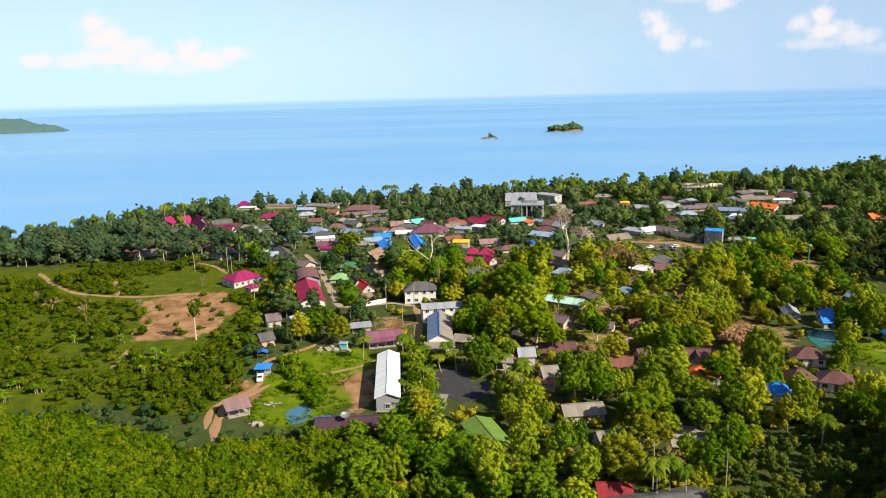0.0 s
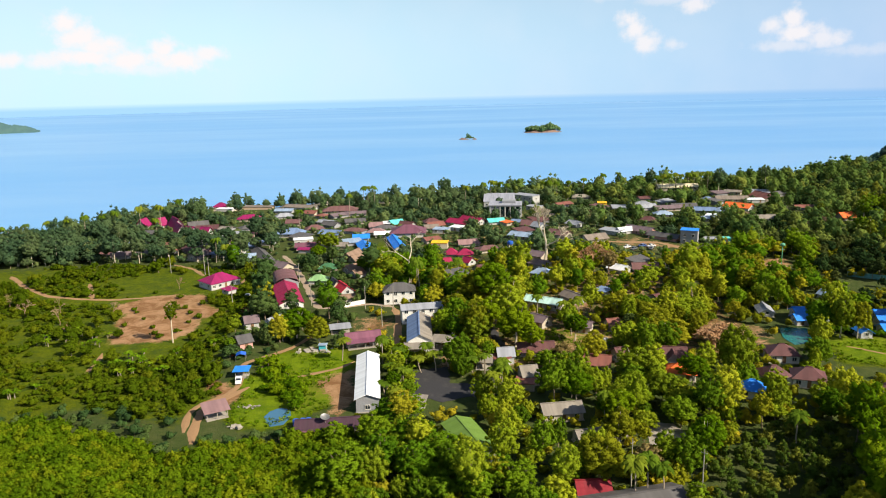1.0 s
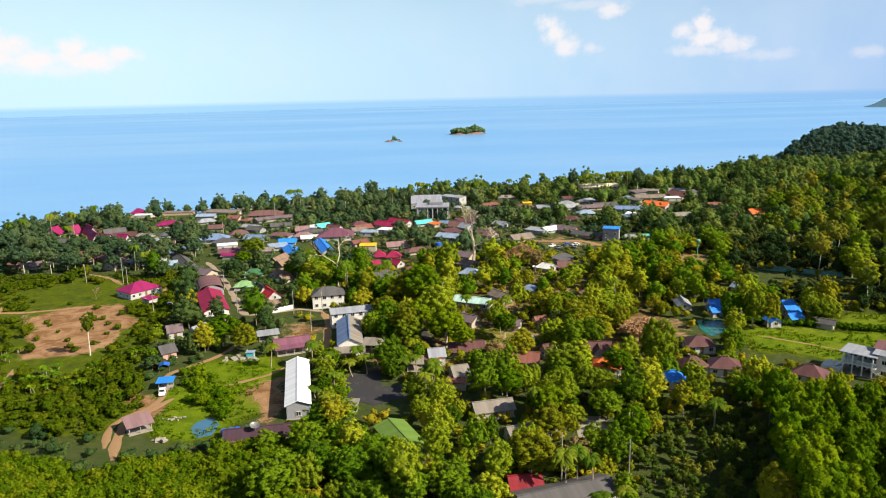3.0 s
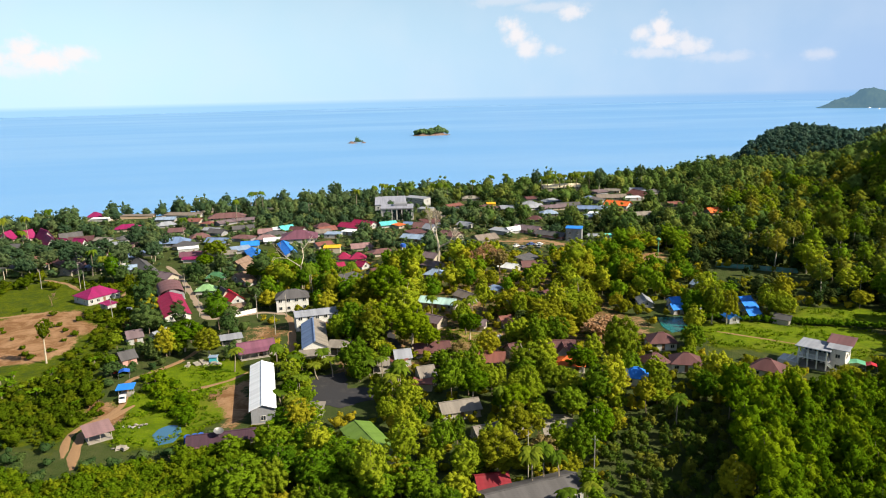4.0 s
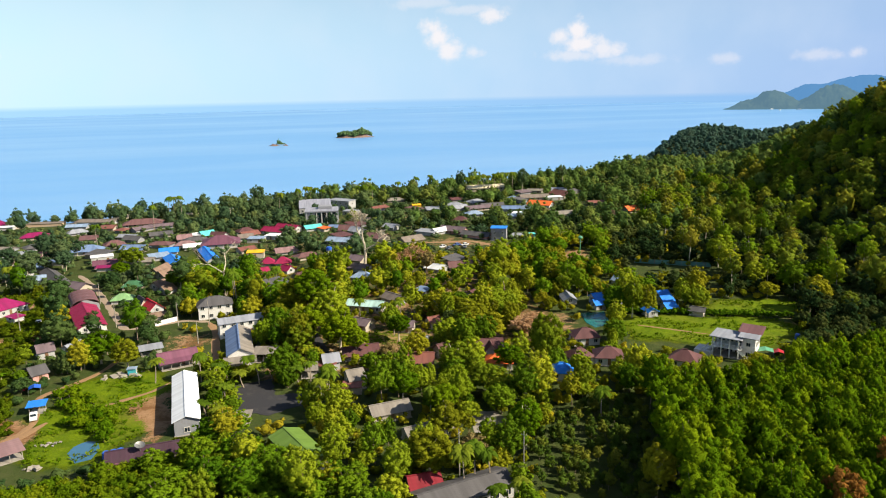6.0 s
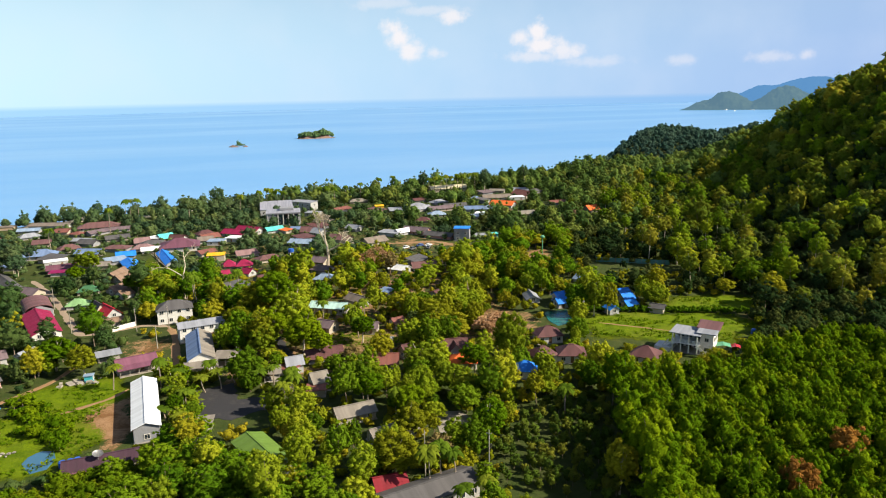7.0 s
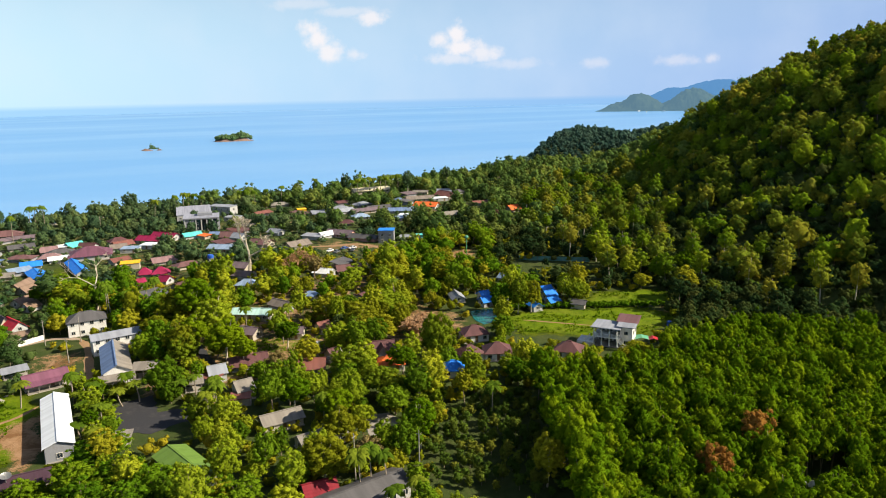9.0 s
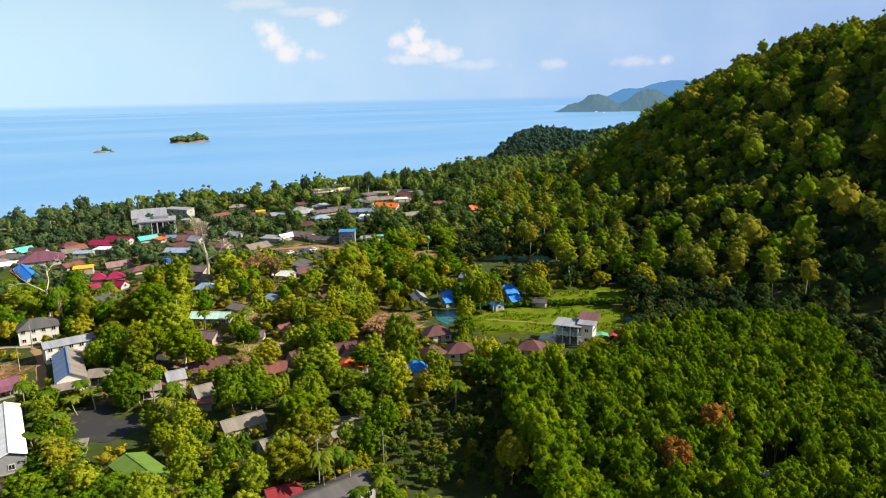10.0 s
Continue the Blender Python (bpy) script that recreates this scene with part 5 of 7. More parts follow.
# ---- loose things of the village ----
def car(x, y, yaw, paint, label, cab=0.55):
    top = new("car")
    top.matrix_basis = pose(x, y, float(ground_z(x, y)) + 0.08, 0, 0, yaw)
    tagged(top, label, "car", "parked cars")
    bm = bmesh.new()
    prof = [(-2.2, 0.35), (-2.2, 0.85), (-2.0, 0.95), (-1.1, 1.0), (-0.6, 1.55), (1.0, 1.58), (1.6, 1.05), (2.2, 0.95), (2.25, 0.4)]
    lo = [bm.verts.new((a, -0.85, b)) for a, b in prof]
    hi = [bm.verts.new((a, 0.85, b)) for a, b in prof]
    bm.faces.new(lo)
    bm.faces.new(hi[::-1])
    for i in range(len(prof)):
        j = (i + 1) % len(prof)
        bm.faces.new((lo[i], hi[i], hi[j], lo[j]))
    bmesh.ops.recalc_face_normals(bm, faces=bm.faces)
    bmesh.ops.bevel(bm, geom=list(bm.edges), offset=0.06, segments=1, affect="EDGES")
    me = bpy.data.meshes.new("car_body")
    bm.to_mesh(me)
    bm.free()
    me.materials.append(paint)
    put("car_body", me, top)
    put("windscreen", solid("windscreen", [(-1.08, -0.7, 1.06), (-1.08, 0.7, 1.06), (-0.66, 0.62, 1.5), (-0.66, -0.62, 1.5)], [(0, 1, 2, 3)], M_GLASS), top, pose(-0.03, 0, 0.02))
    put("rear_window", solid("rear_window", [(1.55, -0.7, 1.1), (1.55, 0.7, 1.1), (1.06, 0.62, 1.52), (1.06, -0.62, 1.52)], [(0, 1, 2, 3)], M_GLASS), top, pose(0.06, 0, 0.03))
    for s in (-1, 1):
        put("side_window", solid("side_window", [(-0.8, 0, 1.08), (1.3, 0, 1.1), (0.95, 0, 1.48), (-0.55, 0, 1.46)], [(0, 1, 2, 3)], M_GLASS), top, pose(0, s * 0.865, 0))
    for wx in (-1.4, 1.4):
        for s in (-1, 1):
            bm = bmesh.new()
            bmesh.ops.create_cone(bm, cap_ends=True, segments=12, radius1=0.33, radius2=0.33, depth=0.2)
            me = bpy.data.meshes.new("wheel")
            bm.to_mesh(me)
            bm.free()
            me.materials.append(M_RUBBER)
            put("wheel", me, top, pose(wx, s * 0.8, 0.33, 90))
    return top


M_CARWHITE = plain("white_car_paint", (0.75, 0.75, 0.76), 0.3, stain=0.1)
M_CARGREY = plain("grey_car_paint", (0.12, 0.13, 0.15), 0.3, stain=0.1)
M_CARBLUE = plain("blue_car_paint", (0.05, 0.1, 0.3), 0.3, stain=0.1)
car(-53.9, 188.0, 100, M_CARWHITE, "white pickup parked under the blue carport")
car(-39.3, 270.5, 60, M_CARWHITE, "white car parked on the lane")
car(-72.3, 275.7, 95, M_CARWHITE, "small white van on the earth track")
for x, y, yaw, paint, lab in ((102, 346, 30, M_CARWHITE, "white car on the dirt lot"), (104.2, 341.5, 40, M_CARGREY, "dark grey car on the dirt lot"), (110.5, 348, 20, M_CARBLUE, "blue car parked on sandy ground"),
                              (114.6, 346.5, 20, M_CARWHITE, "white car parked on sandy ground"), (113.0, 341.5, 60, M_CARGREY, "grey car beside the village street"), (43.9, 194.3, 20, M_CARGREY, "dark car beside the old house")):
    car(x, y, yaw, paint, lab)
car(-59.3, 209.5, 20, M_RED, "red car beside the run-down house")


def utility_pole(x, y, H=8.0, arm=True):
    top = new("utility_pole")
    top.matrix_basis = pose(x, y, float(ground_z(x, y)) - 0.2, 0, 0, (x * 37) % 180)
    tagged(top, "grey concrete utility pole with crossarm", "pole", "utility poles")
    bm = bmesh.new()
    bmesh.ops.create_cone(bm, cap_ends=True, segments=8, radius1=0.17, radius2=0.1, depth=H)
    bmesh.ops.translate(bm, vec=(0, 0, H / 2), verts=bm.verts)
    me = bpy.data.meshes.new("pole")
    bm.to_mesh(me)
    bm.free()
    me.materials.append(M_CONCRETE)
    put("pole", me, top)
    if arm:
        part_box("crossarm", top, 0, 0, H - 0.9, 1.3, 0.1, 0.1, M_STEEL)
        for s in (-0.55, 0, 0.55):
            part_box("insulator", top, s, 0, H - 0.8, 0.08, 0.08, 0.16, M_STEEL)


for x, y, H in ((-23.3, 255.5, 9), (-12.7, 253.6, 9), (-118.4, 321.2, 9), (-101.3, 316.4, 12), (-98.6, 313.4, 9), (-15.9, 234.1, 8), (-36, 252.5, 9), (122, 201.5, 9), (52.3, 122.1, 11),
                (39.9, 127.2, 11), (-71.7, 301.2, 9), (-75.5, 265, 9), (48.6, 278.1, 9), (-44.5, 262, 9), (-55, 297, 9)):
    utility_pole(x, y, H)


def street_lamp(x, y):
    top = new("street_lamp")
    top.matrix_basis = pose(x, y, float(ground_z(x, y)) - 0.1)
    tagged(top, "tall green mast with a round head", "lamp")
    part_box("mast", top, 0, 0, 0, 0.3, 0.3, 8.5, M_GREEN)
    bm = bmesh.new()
    bmesh.ops.create_icosphere(bm, subdivisions=2, radius=1.1)
    bmesh.ops.scale(bm, vec=(1, 1, 0.8), verts=bm.verts)
    me = bpy.data.meshes.new("head")
    bm.to_mesh(me)
    bm.free()
    me.materials.append(M_GREEN)
    put("head", me, top, pose(0, 0, 9))
    part_box("bracket", top, 0, 0, 6.6, 2.4, 0.15, 0.15, M_STEEL)


street_lamp(160.3, 304.5)


def tank_data(r, h, mat):
    bm = bmesh.new()
    bmesh.ops.create_cone(bm, cap_ends=True, segments=14, radius1=r, radius2=r, depth=h)
    bmesh.ops.bevel(bm, geom=[e for e in bm.edges if abs(e.verts[0].co.z - e.verts[1].co.z) < 0.01], offset=r * 0.2, segments=2, affect="EDGES")
    bmesh.ops.translate(bm, vec=(0, 0, h / 2), verts=bm.verts)
    me = bpy.data.meshes.new("tank")
    bm.to_mesh(me)
    bm.free()
    me.materials.append(mat)
    return me


def water_tower(x, y, H, tank_mat, label, r=0.9):
    top = new("water_tower")
    top.matrix_basis = pose(x, y, float(ground_z(x, y)) - 0.1, 0, 0, 20)
    tagged(top, label, "water tower")
    leg = box_data("leg", 0.16, 0.16, H, M_WHITE)
    for sx in (-0.9, 0.9):
        for sy in (-0.9, 0.9):
            put("leg", leg, top, pose(sx, sy, 0))
    bar = box_data("brace", 2.6, 0.08, 0.1, M_WHITE)
    for k in range(int(H / 2)):
        for sy in (-0.9, 0.9):
            put("brace", bar, top, pose(0, sy, 1.0 + k * 2, 0, 40 if k % 2 else -40, 0))
        for sx in (-0.9, 0.9):
            put("brace", bar, top, pose(sx, 0, 1.0 + k * 2, 40 if k % 2 else -40, 0, 90))
    part_box("platform", top, 0, 0, H, 2.3, 2.3, 0.12, M_CONCRETE)
    put("tank", tank_data(r, 1.7, tank_mat), top, pose(0, 0, H + 0.12))


water_tower(9.1, 220.9, 6.5, M_STEEL, "pale lattice water tower with steel tank")
water_tower(42.4, 343.6, 4.2, M_BLUE, "water tower with bright blue tank", 1.5)


def barrel(x, y, z, label, r=0.65, h=1.2, mat=None):
    ob = new("water_tank", tank_data(r, h, mat or M_BLUE))
    ob.matrix_basis = pose(x, y, z)
    tagged(ob, label, "tank", "blue water tanks")


for x, y in ((167.8, 171.4), (70.1, 221.5), (-33.0, 160.2), (-31.4, 160.4), (-30.0, 160.6)):
    barrel(x, y, float(ground_z(x, y)), "bright blue plastic water tank on bare ground", 0.8, 1.7)


def dish(x, y, z):
    """Satellite dish of open mesh on a post."""
    top = new("satellite_dish")
    top.matrix_basis = pose(x, y, z)
    tagged(top, "large grey mesh satellite dish on a post", "dish")
    n, V, F = 16, [(0, 0, 0)], []
    for k, (r, h) in enumerate(((0.4, 0.04), (0.8, 0.18), (1.15, 0.38))):
        V += [(r * math.cos(a * 2 * math.pi / n), r * math.sin(a * 2 * math.pi / n), h) for a in range(n)]
    F += [(0, 1 + a, 1 + (a + 1) % n) for a in range(n)]
    for k in range(2):
        F += [(1 + k * n + a, 1 + (k + 1) * n + a, 1 + (k + 1) * n + (a + 1) % n, 1 + k * n + (a + 1) % n) for a in range(n)]
    put("reflector", solid("reflector", V, F, M_STEEL), top, pose(0, 0, 1.2, 15, 10, 0))
    part_box("post", top, 0, 0, 0, 0.15, 0.15, 1.3, M_STEEL)
    part_box("feed_arm", top, 0, 0, 1.2, 0.06, 0.06, 1.1, M_STEEL)


dish(-25.0, 154.6, float(ground_z(-25.0, 154.6)) + 3.3)


def garden_wall(ax, ay, bx, by, h, mat, label):
    L = math.hypot(bx - ax, by - ay)
    top = new("garden_wall")
    top.matrix_basis = pose((ax + bx) / 2, (ay + by) / 2, float(ground_z((ax + bx) / 2, (ay + by) / 2)) - 0.1, 0, 0, math.degrees(math.atan2(by - ay, bx - ax)))
    tagged(top, label, "wall")
    n = max(1, int(L / 3))
    panel, post = box_data("panel", L / n - 0.25, 0.15, h - 0.15, mat), box_data("post", 0.28, 0.28, h, mat, 0.03)
    for k in range(n):
        put("panel", panel, top, pose(-L / 2 + (k + 0.5) * L / n, 0, 0))
        put("post", post, top, pose(-L / 2 + k * L / n, 0, 0))


garden_wall(-33.6, 256.8, -23.8, 262.6, 1.9, M_WHITE, "white rendered garden wall along the lane")
garden_wall(113.8, 84.4, 130.6, 78.1, 1.6, M_WHITE, "pale boundary wall under the trees")


def rubble(x, y, n, spread, mat, label, size=0.5):
    """A heap of broken slabs and stones."""
    rng = np.random.default_rng(int(abs(x * 10)))
    top = new("rubble_heap")
    top.matrix_basis = pose(x, y, float(ground_z(x, y)))
    tagged(top, label, "rubble")
    for k in range(n):
        bm = bmesh.new()
        bmesh.ops.create_cube(bm, size=size * rng.uniform(0.5, 1.6))
        for v in bm.verts:
            v.co.x *= rng.uniform(0.8, 1.8)
            v.co.z *= rng.uniform(0.3, 0.7)
        me = bpy.data.meshes.new("stone")
        bm.to_mesh(me)
        bm.free()
        me.materials.append(mat)
        put("stone", me, top, pose(rng.normal(0, spread), rng.normal(0, spread * 0.5), 0.15 + 0.2 * rng.random(), rng.uniform(-15, 15), rng.uniform(-15, 15), rng.uniform(0, 180)))


rubble(-36.2, 211.7, 16, 3.0, M_CONCRETE, "heap of broken concrete slabs on the grass", 1.0)
rubble(-46.9, 171.0, 12, 1.8, M_CONCRETE, "heap of pale rubble beside the pond")
rubble(-47.5, 160.2, 7, 1.1, M_CONCRETE, "pile of weathered pale boards and slabs", 0.9)
rubble(56.3, 213.5, 8, 1.6, M_WHITE, "pale sacks and boards on the ground")


def canopy(x, y, yaw, L, W, H, mat, label):
    """A cloth stretched over four poles."""
    top = new("canopy")
    top.matrix_basis = pose(x, y, float(ground_z(x, y)) - 0.05, 0, 0, yaw)
    tagged(top, label, "canopy")
    n, V, F = 7, [], []
    for i in range(n):
        for j in range(n):
            u, v = i / (n - 1) * 2 - 1, j / (n - 1) * 2 - 1
            V.append((u * L / 2, v * W / 2, H + 0.5 * (1 - abs(u)) - 0.25 * (1 - v * v) * abs(u)))
    F = [(i * n + j, (i + 1) * n + j, (i + 1) * n + j + 1, i * n + j + 1) for i in range(n - 1) for j in range(n - 1)]
    put("cloth", solid("cloth", V, F, mat), top)
    pole = box_data("pole", 0.1, 0.1, H, M_STEEL)
    for sx in (-1, 1):
        for sy in (-1, 1):
            put("pole", pole, top, pose(sx * L / 2 * 0.96, sy * W / 2 * 0.96, 0))


canopy(70.4, 242.6, 20, 7, 5, 2.6, M_BLUE, "dark blue tarpaulin over poles")
canopy(64.0, 235.3, 10, 4, 4, 2.6, plain("orange_cloth", (0.7, 0.12, 0.03), 0.8), "orange-red cloth canopy among trees")
canopy(146.7, 161.4, -36, 4.5, 3.5, 2.4, M_GREEN, "green canopy beside the villa")
canopy(149.6, 159.4, -36, 3, 3, 2.2, M_RED, "red canopy beside the villa")
canopy(-57.6, 205.8, 10, 3, 3, 2.0, M_BLUE, "small blue tarpaulin by the run-down house")


def boat(x, y, yaw, L):
    top = new("boat")
    top.matrix_basis = pose(x, y, -0.3, 0, 0, yaw)
    tagged(top, "small white boat at anchor in the bay", "boat", "anchored boats")
    h, w = L / 2, L * 0.14
    V = [(-h, -w, 1.6), (h * 0.5, -w, 1.6), (h, 0, 2.2), (h * 0.5, w, 1.6), (-h, w, 1.6), (-h, -w * 0.7, 0), (h * 0.5, -w * 0.6, 0), (h * 0.85, 0, 0), (h * 0.5, w * 0.6, 0), (-h, w * 0.7, 0)]
    put("hull", solid("hull", V, [(0, 1, 2, 3, 4), (9, 8, 7, 6, 5), (0, 5, 6, 1), (1, 6, 7, 2), (2, 7, 8, 3), (3, 8, 9, 4), (4, 9, 5, 0)], M_WHITE), top)
    part_box("cabin", top, -h * 0.3, 0, 1.6, L * 0.4, w * 1.3, 2.4, M_WHITE)


for x, y, a, L in ((1990, 2262, 20, 22), (2105, 2357, 60, 16), (2040, 2180, 130, 20), (1930, 2150, 10, 12)):
    boat(x, y, a, L)


# ---- green mesh fence at the foot of the ridge ----
M_MESH = plain("green_mesh", (0.12, 0.3, 0.26), 0.8, stain=0.3)


def line_fence(name, label, category, points, height, panel_mat, post_mat, step):
    """Panels between posts along a line on the ground."""
    top = new(name)
    x0, y0 = points[0]
    z0 = float(ground_z(x0, y0)) - 0.1
    top.matrix_basis = pose(x0, y0, z0)
    tagged(top, label, category)
    for (ax, ay), (bx, by) in zip(points[:-1], points[1:]):
        n = max(1, round(math.hypot(bx - ax, by - ay) / step))
        ang, ln = math.degrees(math.atan2(by - ay, bx - ax)), math.hypot(bx - ax, by - ay) / n
        panel = box_data("panel", ln - 0.12, 0.06 if height > 1.5 else 0.18, height, panel_mat)
        post = box_data("post", 0.14, 0.14 if height > 1.5 else 0.26, height + 0.15, post_mat)
        for k in range(n):
            fx, fy = ax + (bx - ax) * (k + 0.5) / n, ay + (by - ay) * (k + 0.5) / n
            put("panel", panel, top, pose(fx - x0, fy - y0, float(ground_z(fx, fy)) - z0 - 0.1, 0, 0, ang))
            gx, gy = ax + (bx - ax) * k / n, ay + (by - ay) * k / n
            put("post", post, top, pose(gx - x0, gy - y0, float(ground_z(gx, gy)) - z0 - 0.1, 0, 0, ang))
    return top


line_fence("mesh_fence", "long green mesh fence before the dark wood", "fence", [(176.0, 280.4), (192.3, 267.4), (202.3, 260.0)], 2.2, M_MESH, M_CONCRETE, 3.0)


# ---- vegetation ----
_t = (1 + 5 ** 0.5) / 2
ICO_V = np.array([(-1, _t, 0), (1, _t, 0), (-1, -_t, 0), (1, -_t, 0), (0, -1, _t), (0, 1, _t), (0, -1, -_t), (0, 1, -_t), (_t, 0, -1), (_t, 0, 1), (-_t, 0, -1), (-_t, 0, 1)]) / math.hypot(1, _t)
ICO_F = np.array([(0, 11, 5), (0, 5, 1), (0, 1, 7), (0, 7, 10), (0, 10, 11), (1, 5, 9), (5, 11, 4), (11, 10, 2), (10, 7, 6), (7, 1, 8),
                  (3, 9, 4), (3, 4, 2), (3, 2, 6), (3, 6, 8), (3, 8, 9), (4, 9, 5), (2, 4, 11), (6, 2, 10), (8, 6, 7), (9, 8, 1)])
OCT_V = np.array([(1, 0, 0), (0, 1, 0), (-1, 0, 0), (0, -1, 0), (0, 0, 1), (0, 0, -1)], float)
OCT_F = np.array([(0, 1, 4), (1, 2, 4), (2, 3, 4), (3, 0, 4), (1, 0, 5), (2, 1, 5), (3, 2, 5), (0, 3, 5)])


def subdivide(V, F):
    V, F, mid = [tuple(v) for v in V], [], {}
    base = ICO_F

    def half(a, b):
        k = (min(a, b), max(a, b))
        if k not in mid:
            m = (np.array(V[a]) + np.array(V[b])) / 2
            V.append(tuple(m / np.linalg.norm(m)))
            mid[k] = len(V) - 1
        return mid[k]

    for a, b, c in base:
        d, e, f = half(a, b), half(b, c), half(c, a)
        F += [(a, d, f), (b, e, d), (c, f, e), (d, e, f)]
    return np.array(V), np.array(F)


BALL_V, BALL_F = subdivide(ICO_V, ICO_F)


class Shape:
    """Arrays of one plant: leaf triangles and quads, wood quads."""

    def __init__(self):
        self.v, self.t, self.q, self.w = [], [], [], []
        self.n = 0

    def add(self, v, tris=None, quads=None, wood=None):
        self.v.append(np.asarray(v, float))
        for store, f in ((self.t, tris), (self.q, quads), (self.w, wood)):
            if f is not None and len(f):
                store.append(np.asarray(f) + self.n)
        self.n += len(v)

    def done(self):
        cat = lambda l, k: np.concatenate(l) if l else np.zeros((0, k), int)
        self.V, self.T, self.Q, self.Wd = np.concatenate(self.v), cat(self.t, 3), cat(self.q, 4), cat(self.w, 4)
        return self


def add_leaves(s, rng, pos, nrm, size):
    """Kite-shaped leaf sprays, tilted at random about their outward direction."""
    n = len(pos)
    nrm = nrm + rng.normal(0, 0.3, (n, 3))
    nrm /= np.linalg.norm(nrm, axis=1)[:, None] + 1e-9
    ref = rng.normal(0, 1, (n, 3))
    a = np.cross(nrm, ref)
    a /= np.linalg.norm(a, axis=1)[:, None] + 1e-9
    b = np.cross(nrm, a)
    sz = size * rng.uniform(0.8, 1.6, (n, 1))
    bend = nrm * sz * rng.uniform(-0.3, 0.1, (n, 1))
    V = np.stack([pos - a * sz * 0.8, pos - b * sz * 0.75 + bend, pos + a * sz * 0.85, pos + b * sz * 0.75 + bend], 1).reshape(-1, 3)
    i = np.arange(n)[:, None] * 4
    s.add(V, quads=i + np.array([[0, 1, 2, 3]]))


def add_limb(s, p, q, r0, r1, sides=5, bend=0.0, rng=None, steps=1):
    """A tapered limb from p to q."""
    p, q = np.asarray(p, float), np.asarray(q, float)
    d = q - p
    d = d / (np.linalg.norm(d) + 1e-9)
    u = np.cross(d, (0.3, 0.9, 0.1))
    u /= np.linalg.norm(u)
    w = np.cross(d, u)
    ang = np.arange(sides) * 2 * math.pi / sides
    ring = np.cos(ang)[:, None] * u + np.sin(ang)[:, None] * w
    side = rng.normal(0, 1, 3) * bend if rng is not None else np.zeros(3)
    V, F = [], []
    for k in range(steps + 1):
        f = k / steps
        c = p + (q - p) * f + side * math.sin(math.pi * f)
        V.append(c + ring * (r0 + (r1 - r0) * f))
    for k in range(steps):
        for i in range(sides):
            j = (i + 1) % sides
            F.append((k * sides + i, k * sides + j, (k + 1) * sides + j, (k + 1) * sides + i))
    s.add(np.concatenate(V), wood=F)


def tree_shape(seed, H, R, lumps, leaves, leaf, low=0.35, flat=0.8, core="ico", trunk_r=0.22, limbs=4, sides=5):
    """A broadleaved tree: trunk, limbs, uneven crown of clumps and leaf sprays. H: height, R: crown radius, low: where the crown starts."""
    rng = np.random.default_rng(seed)
    s = Shape()
    zc0, zc1 = H * low, H
    lean = rng.normal(0, 0.03 * H, 2)
    top = np.array([lean[0], lean[1], zc0 + (zc1 - zc0) * 0.5])
    add_limb(s, (0, 0, -0.4), top, trunk_r, trunk_r * 0.45, sides)
    CV, CF = {"ball": (BALL_V, BALL_F), "ico": (ICO_V, ICO_F), "oct": (OCT_V, OCT_F)}[core]
    cz, hz = (zc0 + zc1) / 2, (zc1 - zc0) / 2
    spin = rng.uniform(0, 6.28)
    swell = rng.uniform(0, 6.28, 3)

    def reach(a, dz):
        """Uneven outline of the crown by direction."""
        return 1 + 0.13 * math.sin(2 * a + swell[0]) + 0.09 * math.sin(3 * a + swell[1] + 2 * dz) + 0.08 * math.sin(5 * dz + swell[2])

    # a shaded heart of the crown closes the view between the clumps
    jit = 1 + rng.normal(0, 0.08, (len(ICO_V), 1))
    s.add(np.array([lean[0], lean[1], cz - 0.04 * hz]) + ICO_V * jit * np.array([R * 0.74, R * 0.74, hz * 0.8]), tris=ICO_F)
    for k in range(lumps):
        # clumps spread evenly over the crown's shell, from the top down
        dz = 1.0 - 1.6 * (k + rng.uniform(0.1, 0.9)) / lumps
        a = spin + k * 2.39996 + rng.normal(0, 0.25)
        rad = math.sqrt(max(0.0, 1 - dz * dz))
        rl = R * rng.uniform(0.24, 0.42) * (14.0 / (lumps + 2)) ** 0.3
        f = rng.uniform(0.82, 1.06) * reach(a, dz)
        c = np.array([lean[0] + math.cos(a) * rad * max(R - rl * 0.75, 0.1) * f, lean[1] + math.sin(a) * rad * max(R - rl * 0.75, 0.1) * f,
                      cz + dz * max(hz - rl * flat * 0.7, 0.1) * f])
        jit = 1 + rng.normal(0, 0.2, (len(CV), 1))
        s.add(c + CV * jit * rl * 0.9 * np.array([1, 1, flat]), tris=CF)
        n = leaves
        d = rng.normal(0, 1, (n, 3)) + 0.5 * np.array([math.cos(a) * rad, math.sin(a) * rad, dz])
        d /= np.linalg.norm(d, axis=1)[:, None]
        d[:, 2] = np.where(d[:, 2] < -0.35, -d[:, 2], d[:, 2])
        pos = c + d * rl * rng.uniform(0.85, 1.2, (n, 1)) * np.array([1, 1, flat])
        add_leaves(s, rng, pos, d + np.array([0, 0, 0.35]), leaf)
        if k < limbs:
            add_limb(s, top * np.array([0.6, 0.6, 0.75]), c, trunk_r * 0.45, trunk_r * 0.15, 3)
    return s.done()


